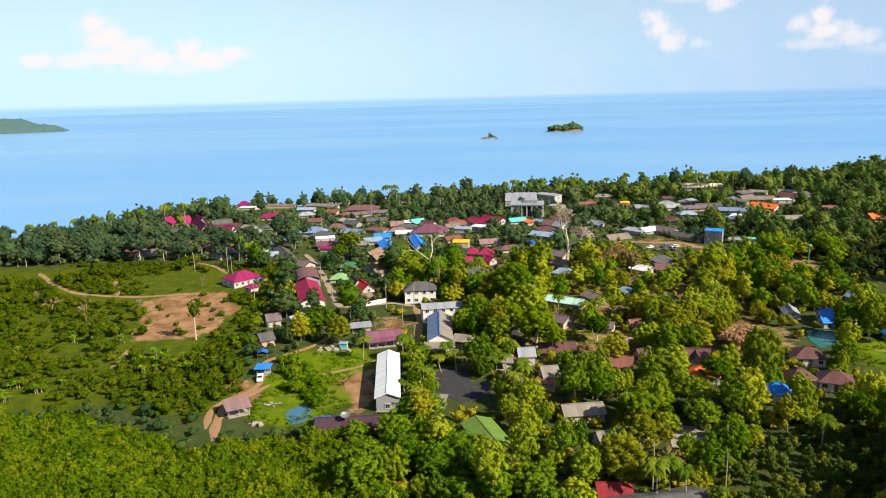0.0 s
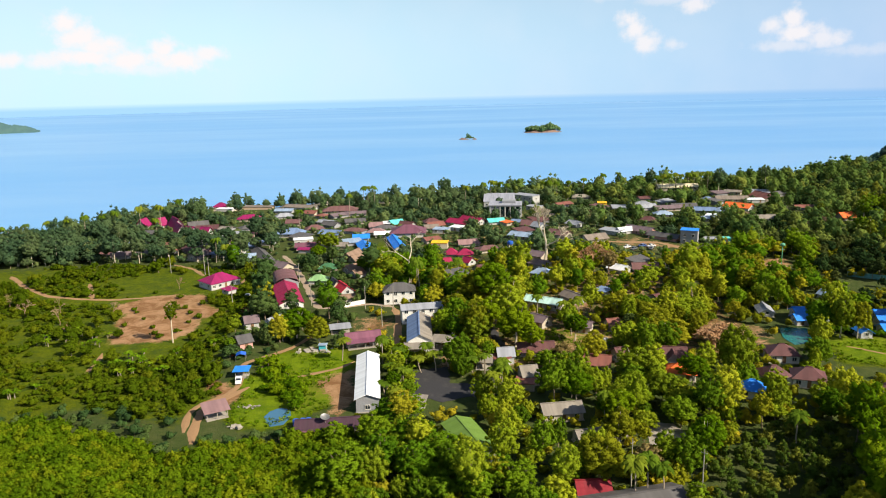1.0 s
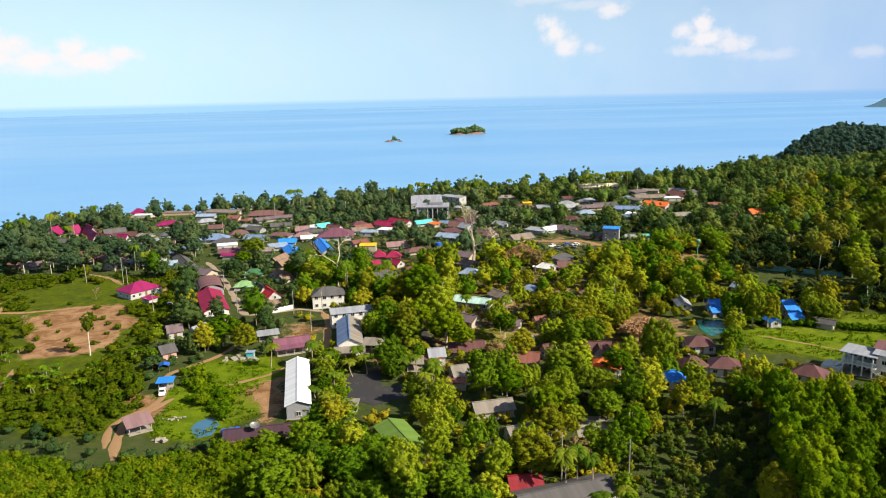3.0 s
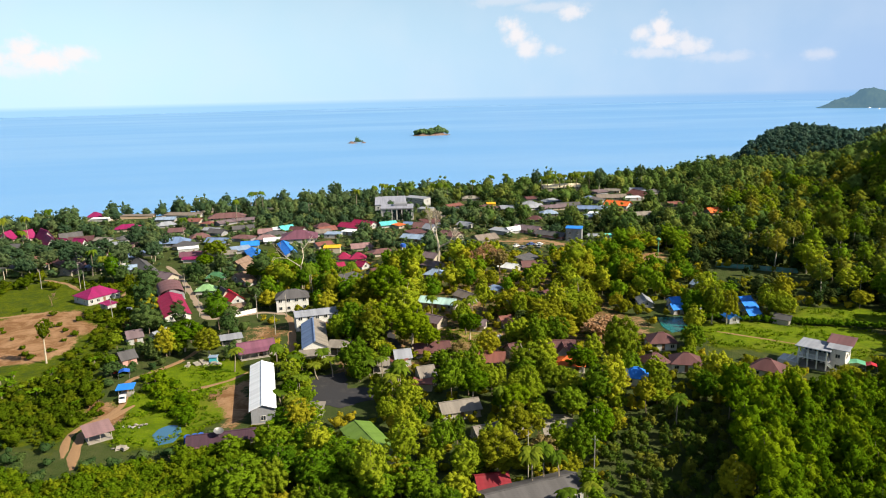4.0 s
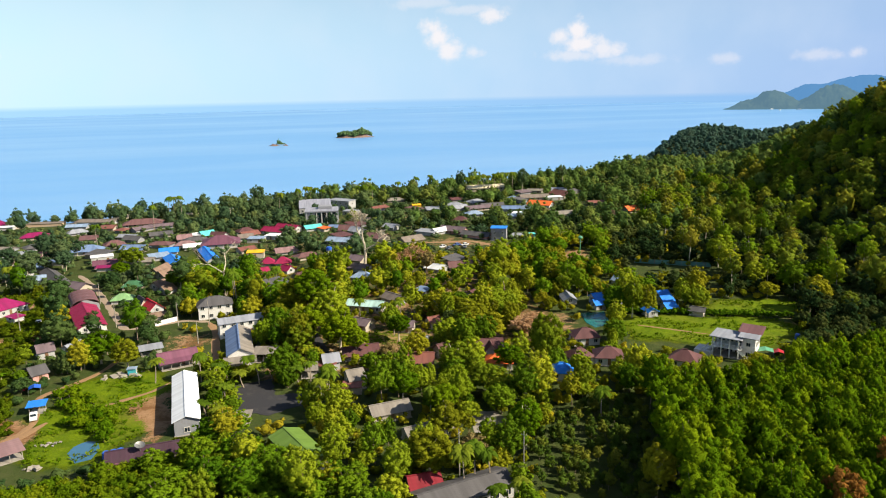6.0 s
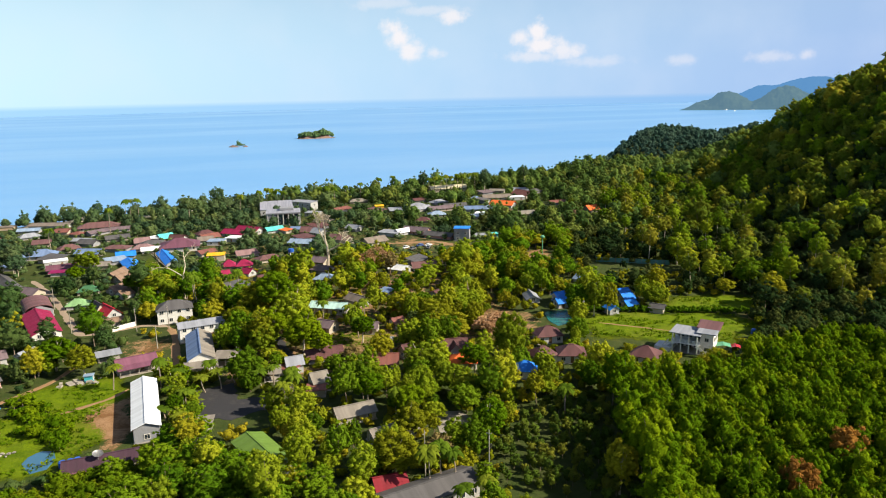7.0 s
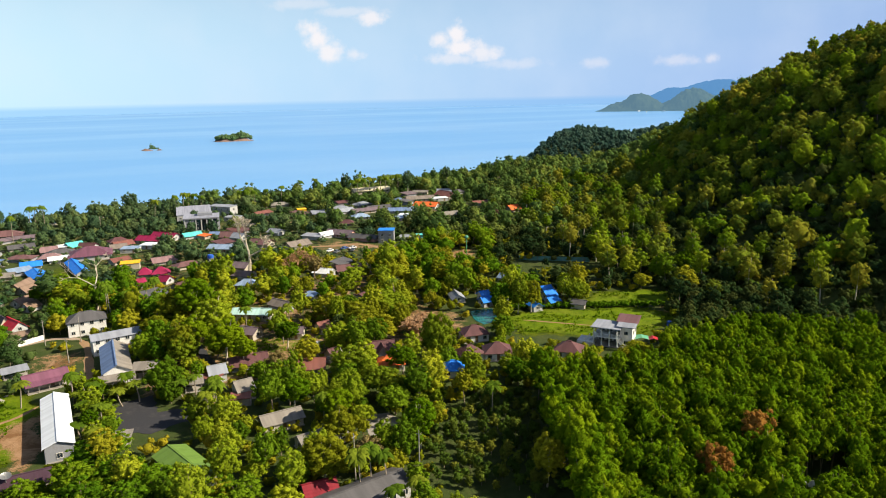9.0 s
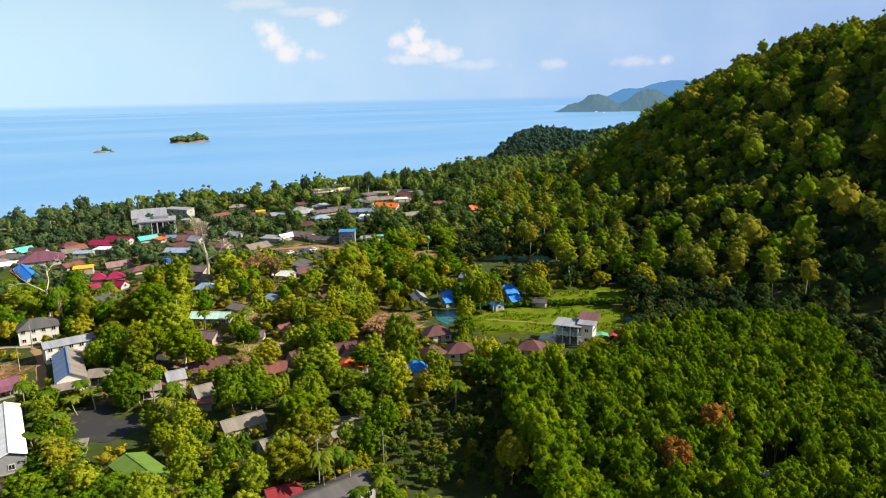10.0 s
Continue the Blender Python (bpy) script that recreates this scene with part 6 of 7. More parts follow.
def palm_shape(seed, H, fronds=13, length=3.4, steps=4):
    """A coconut palm: slender bent trunk, drooping fronds of two leaf blades each."""
    rng = np.random.default_rng(seed)
    s = Shape()
    tip = np.array([rng.normal(0, 0.07 * H), rng.normal(0, 0.07 * H), H])
    add_limb(s, (0, 0, -0.3), tip, 0.2, 0.11, 5, 0.02 * H, rng, 3)
    for k in range(fronds):
        a = 2 * math.pi * k / fronds + rng.uniform(-0.25, 0.25)
        up = rng.uniform(-0.1, 0.95)
        d = np.array([math.cos(a), math.sin(a), 0])
        nrm = np.array([-d[1], d[0], 0])
        ln = length * rng.uniform(0.8, 1.15)
        mid, lft, rgt = [], [], []
        for j in range(steps + 1):
            f = j / steps
            p = tip + d * ln * f * (1 - 0.25 * f) + np.array([0, 0, ln * (up * f - (0.55 + up * 0.6) * f * f * 1.1)])
            wd = 0.62 * math.sin(math.pi * min(1, 0.12 + 0.88 * f) ** 0.8) + 0.06
            mid.append(p)
            lft.append(p + nrm * wd - np.array([0, 0, wd * 0.55]))
            rgt.append(p - nrm * wd - np.array([0, 0, wd * 0.55]))
        n = steps + 1
        q = []
        for j in range(steps):
            q += [(j, j + 1, n + j + 1, n + j), (j + 1, j, 2 * n + j, 2 * n + j + 1)]
        s.add(np.array(mid + lft + rgt), quads=q)
    return s.done()


def bare_shape(seed, H, spread, depth=4, r=0.3, first=0.45, fork=3, twig=0.012):
    """A leafless tree: forked limbs down to fine twigs."""
    rng = np.random.default_rng(seed)
    s = Shape()

    def grow(p, d, ln, rad, lv):
        q = p + d * ln
        add_limb(s, p, q, rad, rad * 0.62, 5 if lv < 2 else 3, 0.05 * ln, rng, 2 if lv < 2 else 1)
        if lv >= depth:
            return
        for _ in range(fork + (1 if lv > 1 else 0)):
            e = d + rng.normal(0, 0.55 * spread, 3)
            e[2] = e[2] * 0.8 + 0.12
            e /= np.linalg.norm(e)
            grow(q - d * ln * rng.uniform(0, 0.3), e, ln * rng.uniform(0.5, 0.78), max(rad * 0.52, twig), lv + 1)

    grow(np.array([0, 0, -0.3]), np.array([0.02, 0.01, 1.0]), H * first, r, 0)
    return s.done()


def banana_shape(seed, H):
    """A banana clump: short stems with long arching blades."""
    rng = np.random.default_rng(seed)
    s = Shape()
    for k in range(3):
        b = np.array([rng.normal(0, 0.6), rng.normal(0, 0.6), -0.1])
        h = H * rng.uniform(0.45, 0.7)
        add_limb(s, b, b + np.array([0, 0, h]), 0.13, 0.08, 4)
        for j in range(7):
            a = rng.uniform(0, 2 * math.pi)
            d = np.array([math.cos(a), math.sin(a), 0])
            n = np.array([-d[1], d[0], 0]) * 0.32
            p0 = b + np.array([0, 0, h])
            ln, up = H * rng.uniform(0.4, 0.62), rng.uniform(0.5, 1.1)
            P = [p0, p0 + d * ln * 0.5 + np.array([0, 0, ln * up * 0.5]), p0 + d * ln + np.array([0, 0, ln * up * 0.3])]
            V = np.array([P[0] - n * 0.3, P[0] + n * 0.3, P[1] - n, P[1] + n, P[2] - n * 0.3, P[2] + n * 0.3])
            s.add(V, quads=[(0, 1, 3, 2), (2, 3, 5, 4)])
    return s.done()


def plant_meshes(name, shape, leaf_mat, wood_mat):
    """Crown and trunk meshes of a plant that is an object of its own."""
    crown = None
    if len(shape.T) or len(shape.Q):
        used, at = np.unique(np.concatenate([shape.T.ravel(), shape.Q.ravel()]).astype(int), return_inverse=True)
        n = shape.T.size
        crown = fast_mesh("crown", shape.V[used], at[:n], at[n:], [leaf_mat])
    used, at = np.unique(shape.Wd.ravel().astype(int), return_inverse=True)
    trunk = fast_mesh("trunk", shape.V[used], [], at, [wood_mat])
    return crown, trunk


def plant(name, meshes, m, label, category="tree", group=""):
    top = new(name)
    top.empty_display_size = 0.5
    top.matrix_basis = m
    tagged(top, label, category, group)
    if meshes[0]:
        put("crown", meshes[0], top)
    put("trunk", meshes[1], top)
    return top


def thicket(name, shapes, places, leaf_mat, wood_mat, label, category="trees", base=None):
    """Uncounted plants in one mesh. places: rows of x, y, scale, turn, tint."""
    rng = np.random.default_rng(len(name))
    P = np.asarray(places, float)
    pick = rng.integers(0, len(shapes), len(P))
    V, T, Q, TT, QT, QM = [], [], [], [], [], []
    off = 0
    z = (base or ground_z)(P[:, 0], P[:, 1])
    for k, sh in enumerate(shapes):
        g = P[pick == k]
        if not len(g):
            continue
        zz = z[pick == k]
        c, sn = np.cos(g[:, 3]), np.sin(g[:, 3])
        st = rng.uniform(0.85, 1.2, len(g))
        X = (sh.V[None, :, 0] * c[:, None] - sh.V[None, :, 1] * sn[:, None]) * g[:, 2:3] + g[:, 0:1]
        Y = (sh.V[None, :, 0] * sn[:, None] + sh.V[None, :, 1] * c[:, None]) * g[:, 2:3] + g[:, 1:2]
        Zv = sh.V[None, :, 2] * (g[:, 2] * st)[:, None] + zz[:, None]
        V.append(np.stack([X, Y, Zv], -1).reshape(-1, 3))
        o = off + np.arange(len(g))[:, None, None] * len(sh.V)
        T.append((sh.T[None] + o).reshape(-1, 3))
        TT.append(np.repeat(g[:, 4], len(sh.T)))
        Q.append((sh.Q[None] + o).reshape(-1, 4))
        QT.append(np.repeat(g[:, 4], len(sh.Q)))
        QM.append(np.zeros(len(g) * len(sh.Q), int))
        Q.append((sh.Wd[None] + o).reshape(-1, 4))
        QT.append(np.zeros(len(g) * len(sh.Wd)))
        QM.append(np.ones(len(g) * len(sh.Wd), int))
        off += len(g) * len(sh.V)
    me = fast_mesh(name, np.concatenate(V), np.concatenate(T), np.concatenate(Q), [leaf_mat, wood_mat], None, np.concatenate(QM), np.concatenate(TT + QT))
    return tagged(new(name, me), label, category, kind="stuff")


# ---- where plants may stand ----
OPEN = [BARE_EARTH, SCHOOL_GRASS, BARN_YARD, TARMAC, POND, MEADOW, TEAL, DRIVE, DIRT_LOT, TOWN_GREEN, RED_YARD, SOIL, FAR_DIRT, MEADOW_BACK, GARDEN, PLANT2, GLADE, FENCE_STRIP]
FP = np.array(FOOTPRINTS)


def free_of_houses(x, y, margin):
    ok = np.ones(len(x), bool)
    for hx, hy, a, b, yaw, _, _ in FP:
        c, s = math.cos(radians(yaw)), math.sin(radians(yaw))
        u, v = (x - hx) * c + (y - hy) * s, -(x - hx) * s + (y - hy) * c
        ok &= ~((np.abs(u) < a + margin) & (np.abs(v) < b + margin))
    return ok


def sight_clear(x, y, H, crown):
    """Keeps tall plants out of the camera's line of sight to each house."""
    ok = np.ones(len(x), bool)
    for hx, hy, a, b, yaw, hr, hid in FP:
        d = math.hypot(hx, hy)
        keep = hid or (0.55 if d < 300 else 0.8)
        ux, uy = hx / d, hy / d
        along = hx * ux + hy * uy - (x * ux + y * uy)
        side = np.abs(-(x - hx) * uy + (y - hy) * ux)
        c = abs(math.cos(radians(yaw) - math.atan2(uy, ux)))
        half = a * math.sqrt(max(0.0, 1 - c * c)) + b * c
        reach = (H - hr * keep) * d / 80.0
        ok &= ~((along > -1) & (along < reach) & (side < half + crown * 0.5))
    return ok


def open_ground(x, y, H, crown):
    """Clearings stay clear, and so does the camera's line of sight to them."""
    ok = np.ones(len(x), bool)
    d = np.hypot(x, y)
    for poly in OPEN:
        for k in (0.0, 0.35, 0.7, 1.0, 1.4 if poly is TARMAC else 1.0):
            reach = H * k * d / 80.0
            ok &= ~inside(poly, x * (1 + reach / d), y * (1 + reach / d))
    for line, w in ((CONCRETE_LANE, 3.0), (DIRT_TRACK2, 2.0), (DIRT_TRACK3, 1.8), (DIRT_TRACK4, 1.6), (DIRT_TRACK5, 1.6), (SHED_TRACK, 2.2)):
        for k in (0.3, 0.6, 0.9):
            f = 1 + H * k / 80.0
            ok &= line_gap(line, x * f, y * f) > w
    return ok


def line_gap(pts, x, y):
    """Distance of places from a line."""
    best = np.full(len(x), 1e9)
    for (ax, ay), (bx, by) in zip(pts[:-1], pts[1:]):
        dx, dy = bx - ax, by - ay
        f = np.clip(((x - ax) * dx + (y - ay) * dy) / (dx * dx + dy * dy), 0, 1)
        best = np.minimum(best, np.hypot(x - ax - f * dx, y - ay - f * dy))
    return best


def off_roads(x, y, margin):
    ok = np.ones(len(x), bool)
    for pts, w in ROAD_LINES:
        for (ax, ay), (bx, by) in zip(pts[:-1], pts[1:]):
            dx, dy = bx - ax, by - ay
            f = np.clip(((x - ax) * dx + (y - ay) * dy) / (dx * dx + dy * dy), 0, 1)
            ok &= np.hypot(x - ax - f * dx, y - ay - f * dy) > w / 2 + margin
    return ok


def scatter(seed, box, step, H, crown, keep=None, sightline=True, clear=True, jitter=0.48):
    """Jittered places in a box that suit a plant of that height and crown radius."""
    rng = np.random.default_rng(seed)
    x0, y0, x1, y1 = box
    X, Y = np.meshgrid(np.arange(x0, x1, step), np.arange(y0, y1, step))
    x = (X + rng.uniform(-jitter, jitter, X.shape) * step).ravel()
    y = (Y + rng.uniform(-jitter, jitter, X.shape) * step).ravel()
    ok = np.ones(len(x), bool) if keep is None else keep(x, y)
    x, y = x[ok], y[ok]
    ok = free_of_houses(x, y, crown * 0.35) & off_roads(x, y, crown * 0.3)
    x, y = x[ok], y[ok]
    # drop places that block the camera's sight of houses, clearings and lanes
    if sightline:
        ok = sight_clear(x, y, H, crown)
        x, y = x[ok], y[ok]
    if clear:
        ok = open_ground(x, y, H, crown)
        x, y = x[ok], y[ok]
    n = len(x)
    return np.stack([x, y, rng.uniform(0.75, 1.25, n), rng.uniform(0, 6.28, n), rng.random(n)], 1)


def land(x, y, inset=6):
    az = np.degrees(np.arctan2(x, y))
    return np.hypot(x, y) < curve(SHORE, az) - inset


def hill_part(x, y):
    az, r = np.degrees(np.arctan2(x, y)), np.hypot(x, y)
    return (az > 33) & (r > curve(FOOT, az) - 4)


def seen_sector(x, y, lo=-36, hi=66):
    az = np.degrees(np.arctan2(x, y))
    return (az > lo) & (az < hi)


# ---- single palms, tall and bare trees ----
PALMS = [plant_meshes("palm", palm_shape(600 + k, 10.0, 16 + k % 3, 3.5), LEAF_PALM, M_PALM_TRUNK) for k in range(5)]
TALL = [plant_meshes("tree", tree_shape(650 + k, 12.0, 4.5, 80, 10, 0.22, 0.16 + 0.07 * (k % 3), 0.75, "ico", 0.3, 7, 6), (LEAF_BROAD, LEAF_OLIVE, LEAF_PLANT)[k % 3], M_PALEBARK) for k in range(6)]
TALL_COAST = [plant_meshes("tree", tree_shape(660 + k, 12.0, 4.5, 40, 10, 0.34, 0.3 + 0.07 * (k % 3), 0.75, "oct", 0.3, 7, 6), LEAF_COAST_HAZE, M_PALEBARK) for k in range(4)]
TALL_DEEP = [plant_meshes("tree", tree_shape(670 + k, 12.0, 4.5, 80, 10, 0.22, 0.14, 0.75, "oct", 0.3, 7, 6), LEAF_DEEP, M_BARK) for k in range(3)]
rng = np.random.default_rng(66)


def palm(x, y, H):
    k = H / 10.0
    w = 0.9 + 0.15 * k
    m = Matrix.Translation((x, y, float(ground_z(x, y)))) @ Matrix.Rotation(rng.uniform(0, 6.28), 4, "Z") @ Matrix.Diagonal((w, w, k, 1))
    plant("coconut_palm", PALMS[rng.integers(5)], m, "coconut palm with drooping fronds and slim trunk", "palm", "coconut palms")


def tall_tree(x, y, H, R):
    m = Matrix.Translation((x, y, float(ground_z(x, y)))) @ Matrix.Rotation(rng.uniform(0, 6.28), 4, "Z") @ Matrix.Diagonal((R / 4.5, R / 4.5, H / 12.0, 1))
    plant("tall_tree", TALL_COAST[rng.integers(4)] if y > 400 else TALL_DEEP[rng.integers(3)] if x < 20 and y < 165 else TALL[rng.integers(6)], m, "tall broadleaved tree with spreading clumpy crown", group="tall trees")


def bare_tree(x, y, shape, wood, label, leaf=None, sc=1.0, wide=1.0):
    ms = plant_meshes("bare_tree", shape, leaf or LEAF_DRY, wood)
    plant("bare_tree", ms, Matrix.Translation((x, y, float(ground_z(x, y)))) @ Matrix.Diagonal((sc * wide, sc * wide, sc, 1)), label)


palm(18.8, 174.4, 8.0)
palm(-8.4, 196.5, 6.0)
palm(-8.6, 181.6, 4.6)
palm(-7.3, 181.5, 5.5)
palm(-2.3, 191.1, 5.0)
palm(-0.4, 198.5, 6.0)
palm(1.9, 192.0, 5.5)
palm(9.6, 192.6, 6.0)
palm(12.6, 188.2, 5.5)
palm(15.9, 189.2, 6.0)
palm(17.1, 177.6, 6.5)
palm(-8.5, 168.3, 5.0)
palm(-6.9, 165.8, 5.0)
palm(5.6, 195.3, 5.5)
palm(19.4, 181.0, 7.0)
palm(-11.6, 188.5, 4.0)
palm(-11.8, 196.5, 4.2)
palm(15.7, 168.5, 8.0)
palm(-4.4, 277.6, 13.0)
palm(-2.7, 273.6, 13.0)
palm(13.1, 280.0, 12.0)
palm(9.8, 272.6, 12.0)
palm(3.3, 272.0, 10.0)
palm(-26.4, 203.0, 7.0)
palm(-13.9, 199.3, 8.0)
palm(96.7, 243.8, 9.0)
palm(64.8, 199.2, 7.0)
palm(53.3, 235.1, 8.0)
palm(47.2, 228.9, 8.0)
palm(19.1, 177.8, 8.0)
palm(39.1, 238.8, 8.0)
palm(47.0, 218.9, 7.0)
palm(64.0, 198.3, 8.0)
palm(41.5, 122.0, 10.0)
palm(43.3, 118.7, 9.0)
palm(38.6, 120.5, 10.0)
palm(47.0, 110.5, 7.0)
palm(42.3, 111.5, 6.0)
palm(-12.0, 176.0, 4.0)
palm(41.4, 154.2, 9.0)
palm(80.5, 140.5, 8.0)
palm(51.2, 230.8, 8.0)
palm(-43.5, 500.8, 15.0)
palm(-40.0, 507.8, 14.0)
palm(-35.5, 502.4, 15.0)
palm(28.7, 494.8, 14.0)
palm(43.3, 503.1, 15.0)
palm(47.5, 504.1, 16.0)
palm(51.9, 508.0, 15.0)
palm(55.6, 504.0, 15.0)
palm(59.3, 501.5, 14.0)
palm(86.6, 501.1, 15.0)
palm(90.2, 498.8, 16.0)
palm(95.2, 499.4, 15.0)
palm(105.8, 512.2, 14.0)
palm(119.4, 523.3, 14.0)
palm(139.6, 540.1, 15.0)
palm(153.7, 548.9, 15.0)
palm(173.3, 517.8, 15.0)
palm(179.5, 523.8, 15.0)
palm(181.7, 514.4, 16.0)
palm(188.7, 520.3, 16.0)
palm(193.1, 520.8, 15.0)
palm(198.5, 521.9, 16.0)
palm(202.9, 522.4, 15.0)
palm(212.0, 531.8, 15.0)
palm(215.1, 525.9, 16.0)
palm(-232.3, 369.2, 13.0)
palm(-223.5, 373.8, 15.0)
palm(-222.1, 393.2, 13.0)
palm(-209.7, 391.4, 14.0)
palm(-202.6, 399.7, 14.0)
palm(-193.9, 402.2, 15.0)
palm(-188.1, 411.2, 14.0)
palm(-181.9, 416.6, 15.0)
palm(-173.8, 430.5, 15.0)
palm(-160.8, 428.8, 16.0)
palm(-158.8, 459.1, 15.0)
palm(-102.9, 340.3, 12.0)
palm(-93.2, 351.3, 11.0)
palm(-94.1, 327.9, 11.0)
palm(-151.7, 398.2, 13.0)
palm(-73.2, 412.5, 13.0)
palm(-49.8, 464.1, 15.0)
tall_tree(23.1, 246.1, 19.0, 7.5)
tall_tree(17.5, 250.0, 15.0, 6.5)
tall_tree(26.4, 227.4, 16.0, 6.5)
tall_tree(27.5, 209.8, 13.0, 6.0)
tall_tree(15.0, 212.1, 11.0, 5.0)
tall_tree(20.0, 222.5, 12.0, 5.0)
tall_tree(31.5, 203.0, 10.0, 4.0)
tall_tree(57.7, 133.5, 12.0, 4.2)
tall_tree(15.5, 514.5, 18.0, 5.0)
tall_tree(-3.9, 491.6, 16.0, 5.0)
tall_tree(-146.5, 453.5, 17.0, 6.0)
tall_tree(171.6, 526.0, 20.0, 4.5)
tall_tree(218.6, 514.8, 20.0, 5.5)
tall_tree(268.4, 543.4, 18.0, 4.0)
tall_tree(-35.3, 218.2, 9.0, 4.5)
tall_tree(-43.8, 224.8, 10.0, 5.5)
tall_tree(-48.1, 222.2, 8.0, 4.0)
tall_tree(-49.7, 358.4, 10.0, 5.5)
tall_tree(-51.8, 332.5, 9.0, 4.0)
tall_tree(-25.5, 307.6, 9.0, 6.0)
tall_tree(-17.6, 301.2, 9.0, 6.0)
tall_tree(6.8, 226.0, 8.5, 3.8)
tall_tree(10.4, 237.2, 10.0, 5.0)
tall_tree(84.6, 227.4, 11.0, 7.0)
tall_tree(72.2, 212.4, 11.0, 6.0)
tall_tree(73.9, 204.3, 9.0, 6.0)
tall_tree(56.7, 178.6, 10.0, 5.0)
tall_tree(65.3, 232.5, 10.0, 5.0)
tall_tree(37.0, 166.0, 9.0, 4.5)
tall_tree(-3.3, 130.6, 9.0, 5.0)
tall_tree(-11.0, 135.8, 9.0, 5.0)
tall_tree(-18.0, 129.4, 10.0, 5.5)
tall_tree(8.7, 123.3, 9.0, 4.0)
tall_tree(16.3, 123.0, 9.0, 4.0)
tall_tree(34.0, 129.3, 10.0, 5.0)
tall_tree(41.3, 143.8, 9.0, 4.0)
tall_tree(120.7, 255.0, 12.0, 5.0)
tall_tree(130.2, 207.9, 14.0, 4.0)
tall_tree(134.8, 206.3, 12.0, 3.5)
tall_tree(205.2, 258.9, 15.0, 6.0)
tall_tree(201.9, 213.1, 11.0, 5.0)
tall_tree(196.0, 194.0, 12.0, 5.0)
tall_tree(196.5, 224.3, 11.0, 5.0)
tall_tree(61.0, 181.0, 10.0, 4.5)
tall_tree(70.7, 174.8, 9.0, 4.0)
tall_tree(47.9, 195.1, 9.0, 4.0)
tall_tree(44.0, 153.0, 10.0, 4.0)
tall_tree(47.1, 213.5, 9.0, 4.0)
tall_tree(73.8, 106.7, 11.0, 3.5)
tall_tree(198.7, 244.4, 12.0, 5.0)
tall_tree(219.0, 216.0, 12.0, 5.0)
tall_tree(-9.8, 157.5, 7.5, 4.2)
tall_tree(-9.2, 171.5, 5.5, 2.5)
tall_tree(-9.6, 178.0, 6.0, 2.4)
tall_tree(-9.2, 185.5, 5.5, 2.5)
tall_tree(-9.4, 192.0, 6.5, 2.7)
tall_tree(-9.0, 199.5, 6.0, 2.6)
tall_tree(-12.4, 204.0, 6.0, 2.4)
tall_tree(-5.0, 161.0, 7.0, 3.6)
tall_tree(1.5, 137.0, 8.5, 4.6)
tall_tree(7.5, 131.5, 8.5, 4.4)
tall_tree(-4.0, 145.0, 8.5, 4.5)
tall_tree(-13.0, 146.5, 8.5, 4.6)
tall_tree(-21.5, 148.0, 6.0, 3.4)

bare_tree(55.0, 315.0, bare_shape(701, 27, 0.6, 5, 0.8, 0.46, 3, 0.085), M_PALEBARK, "huge pale dead tree with bare forked limbs")
bare_tree(-7.2, 289.0, bare_shape(702, 22, 0.8, 4, 0.45, 0.5, 2, 0.06), M_PALEBARK, "tall pale bare tree with one long limb")
for k, (x, y, H, R, leaf, lab) in enumerate(((87.4, 203.0, 8.6, 10.0, LEAF_DRY, "wide brown tree of bare dense twigs"), (38.4, 190.6, 8, 3.8, LEAF_PALE, "dry pale tree with fine bare twigs"),
                                           (72.9, 298.7, 13, 5.5, LEAF_DRY, "dry brownish tree with many bare twigs"), (79.0, 294.0, 11, 4.0, LEAF_PALE, "tall half-dry tree with thin twigs"), (44.0, 131.0, 7.5, 3.4, LEAF_PALE, "pale drying tree beside the road"))):
    if leaf is LEAF_PALE:
        bare_tree(x, y, tree_shape(703 + k, H, R, 30, 9, 0.26, 0.25, 0.75, "oct", 0.3, 14, 5), M_DRYTWIG, lab, leaf)
    else:
        bare_tree(x, y, bare_shape(703 + k, H * 1.15, 0.75 + 0.055 * R, 5, 0.34, 0.2 + 0.1 * (R < 8), 5 if R > 8 else 4, 0.045), M_BROWNTWIG, lab, sc=1.6 if R > 8 else 1.35, wide=2.35 if R > 8 else 1.1)
bare_tree(207.0, 360.0, bare_shape(706, 14, 0.7, 5, 0.3, 0.35, 4, 0.05), M_DRYTWIG, "thin bare tree at the wood's edge")
for k, (x, y, H) in enumerate(((-151, 258, 7), (-133, 247, 6.5), (-116, 252, 7), (-140, 262, 6), (-162, 268, 8), (-125, 236, 5), (-172, 246, 6), (-105, 292, 5))):
    bare_tree(x, y, bare_shape(720 + k, H, 0.8, 4, 0.14, 0.45, 3, 0.03), M_DRYTWIG, "young leafless tree standing on the field")
RUST_AT = ((117.0, 93.0), (98.0, 86.5))
rust = [plant_meshes("tree", tree_shape(690 + k, 13.0, 3.6, 44, 12, 0.24, 0.3, 0.85, "oct", 0.2, 4, 5), LEAF_DRY, M_BARK) for k in range(2)]
for k, (x, y) in enumerate(RUST_AT):
    plant("dry_tree", rust[k % 2], Matrix.Translation((x, y, float(ground_z(x, y)))) @ Matrix.Diagonal((1, 1, 1.05, 1)), "tree with rust-brown dying leaves")
lone = plant_meshes("tree", tree_shape(699, 14.0, 2.0, 26, 14, 0.22, 0.5, 1.1, "oct", 0.3, 5, 6), LEAF_FIELD, M_PALEBARK)
plant("lone_tree", lone, Matrix.Translation((-84.6, 224.0, float(ground_z(-84.6, 224)))), "tall slender tree with pale trunk on bare earth")

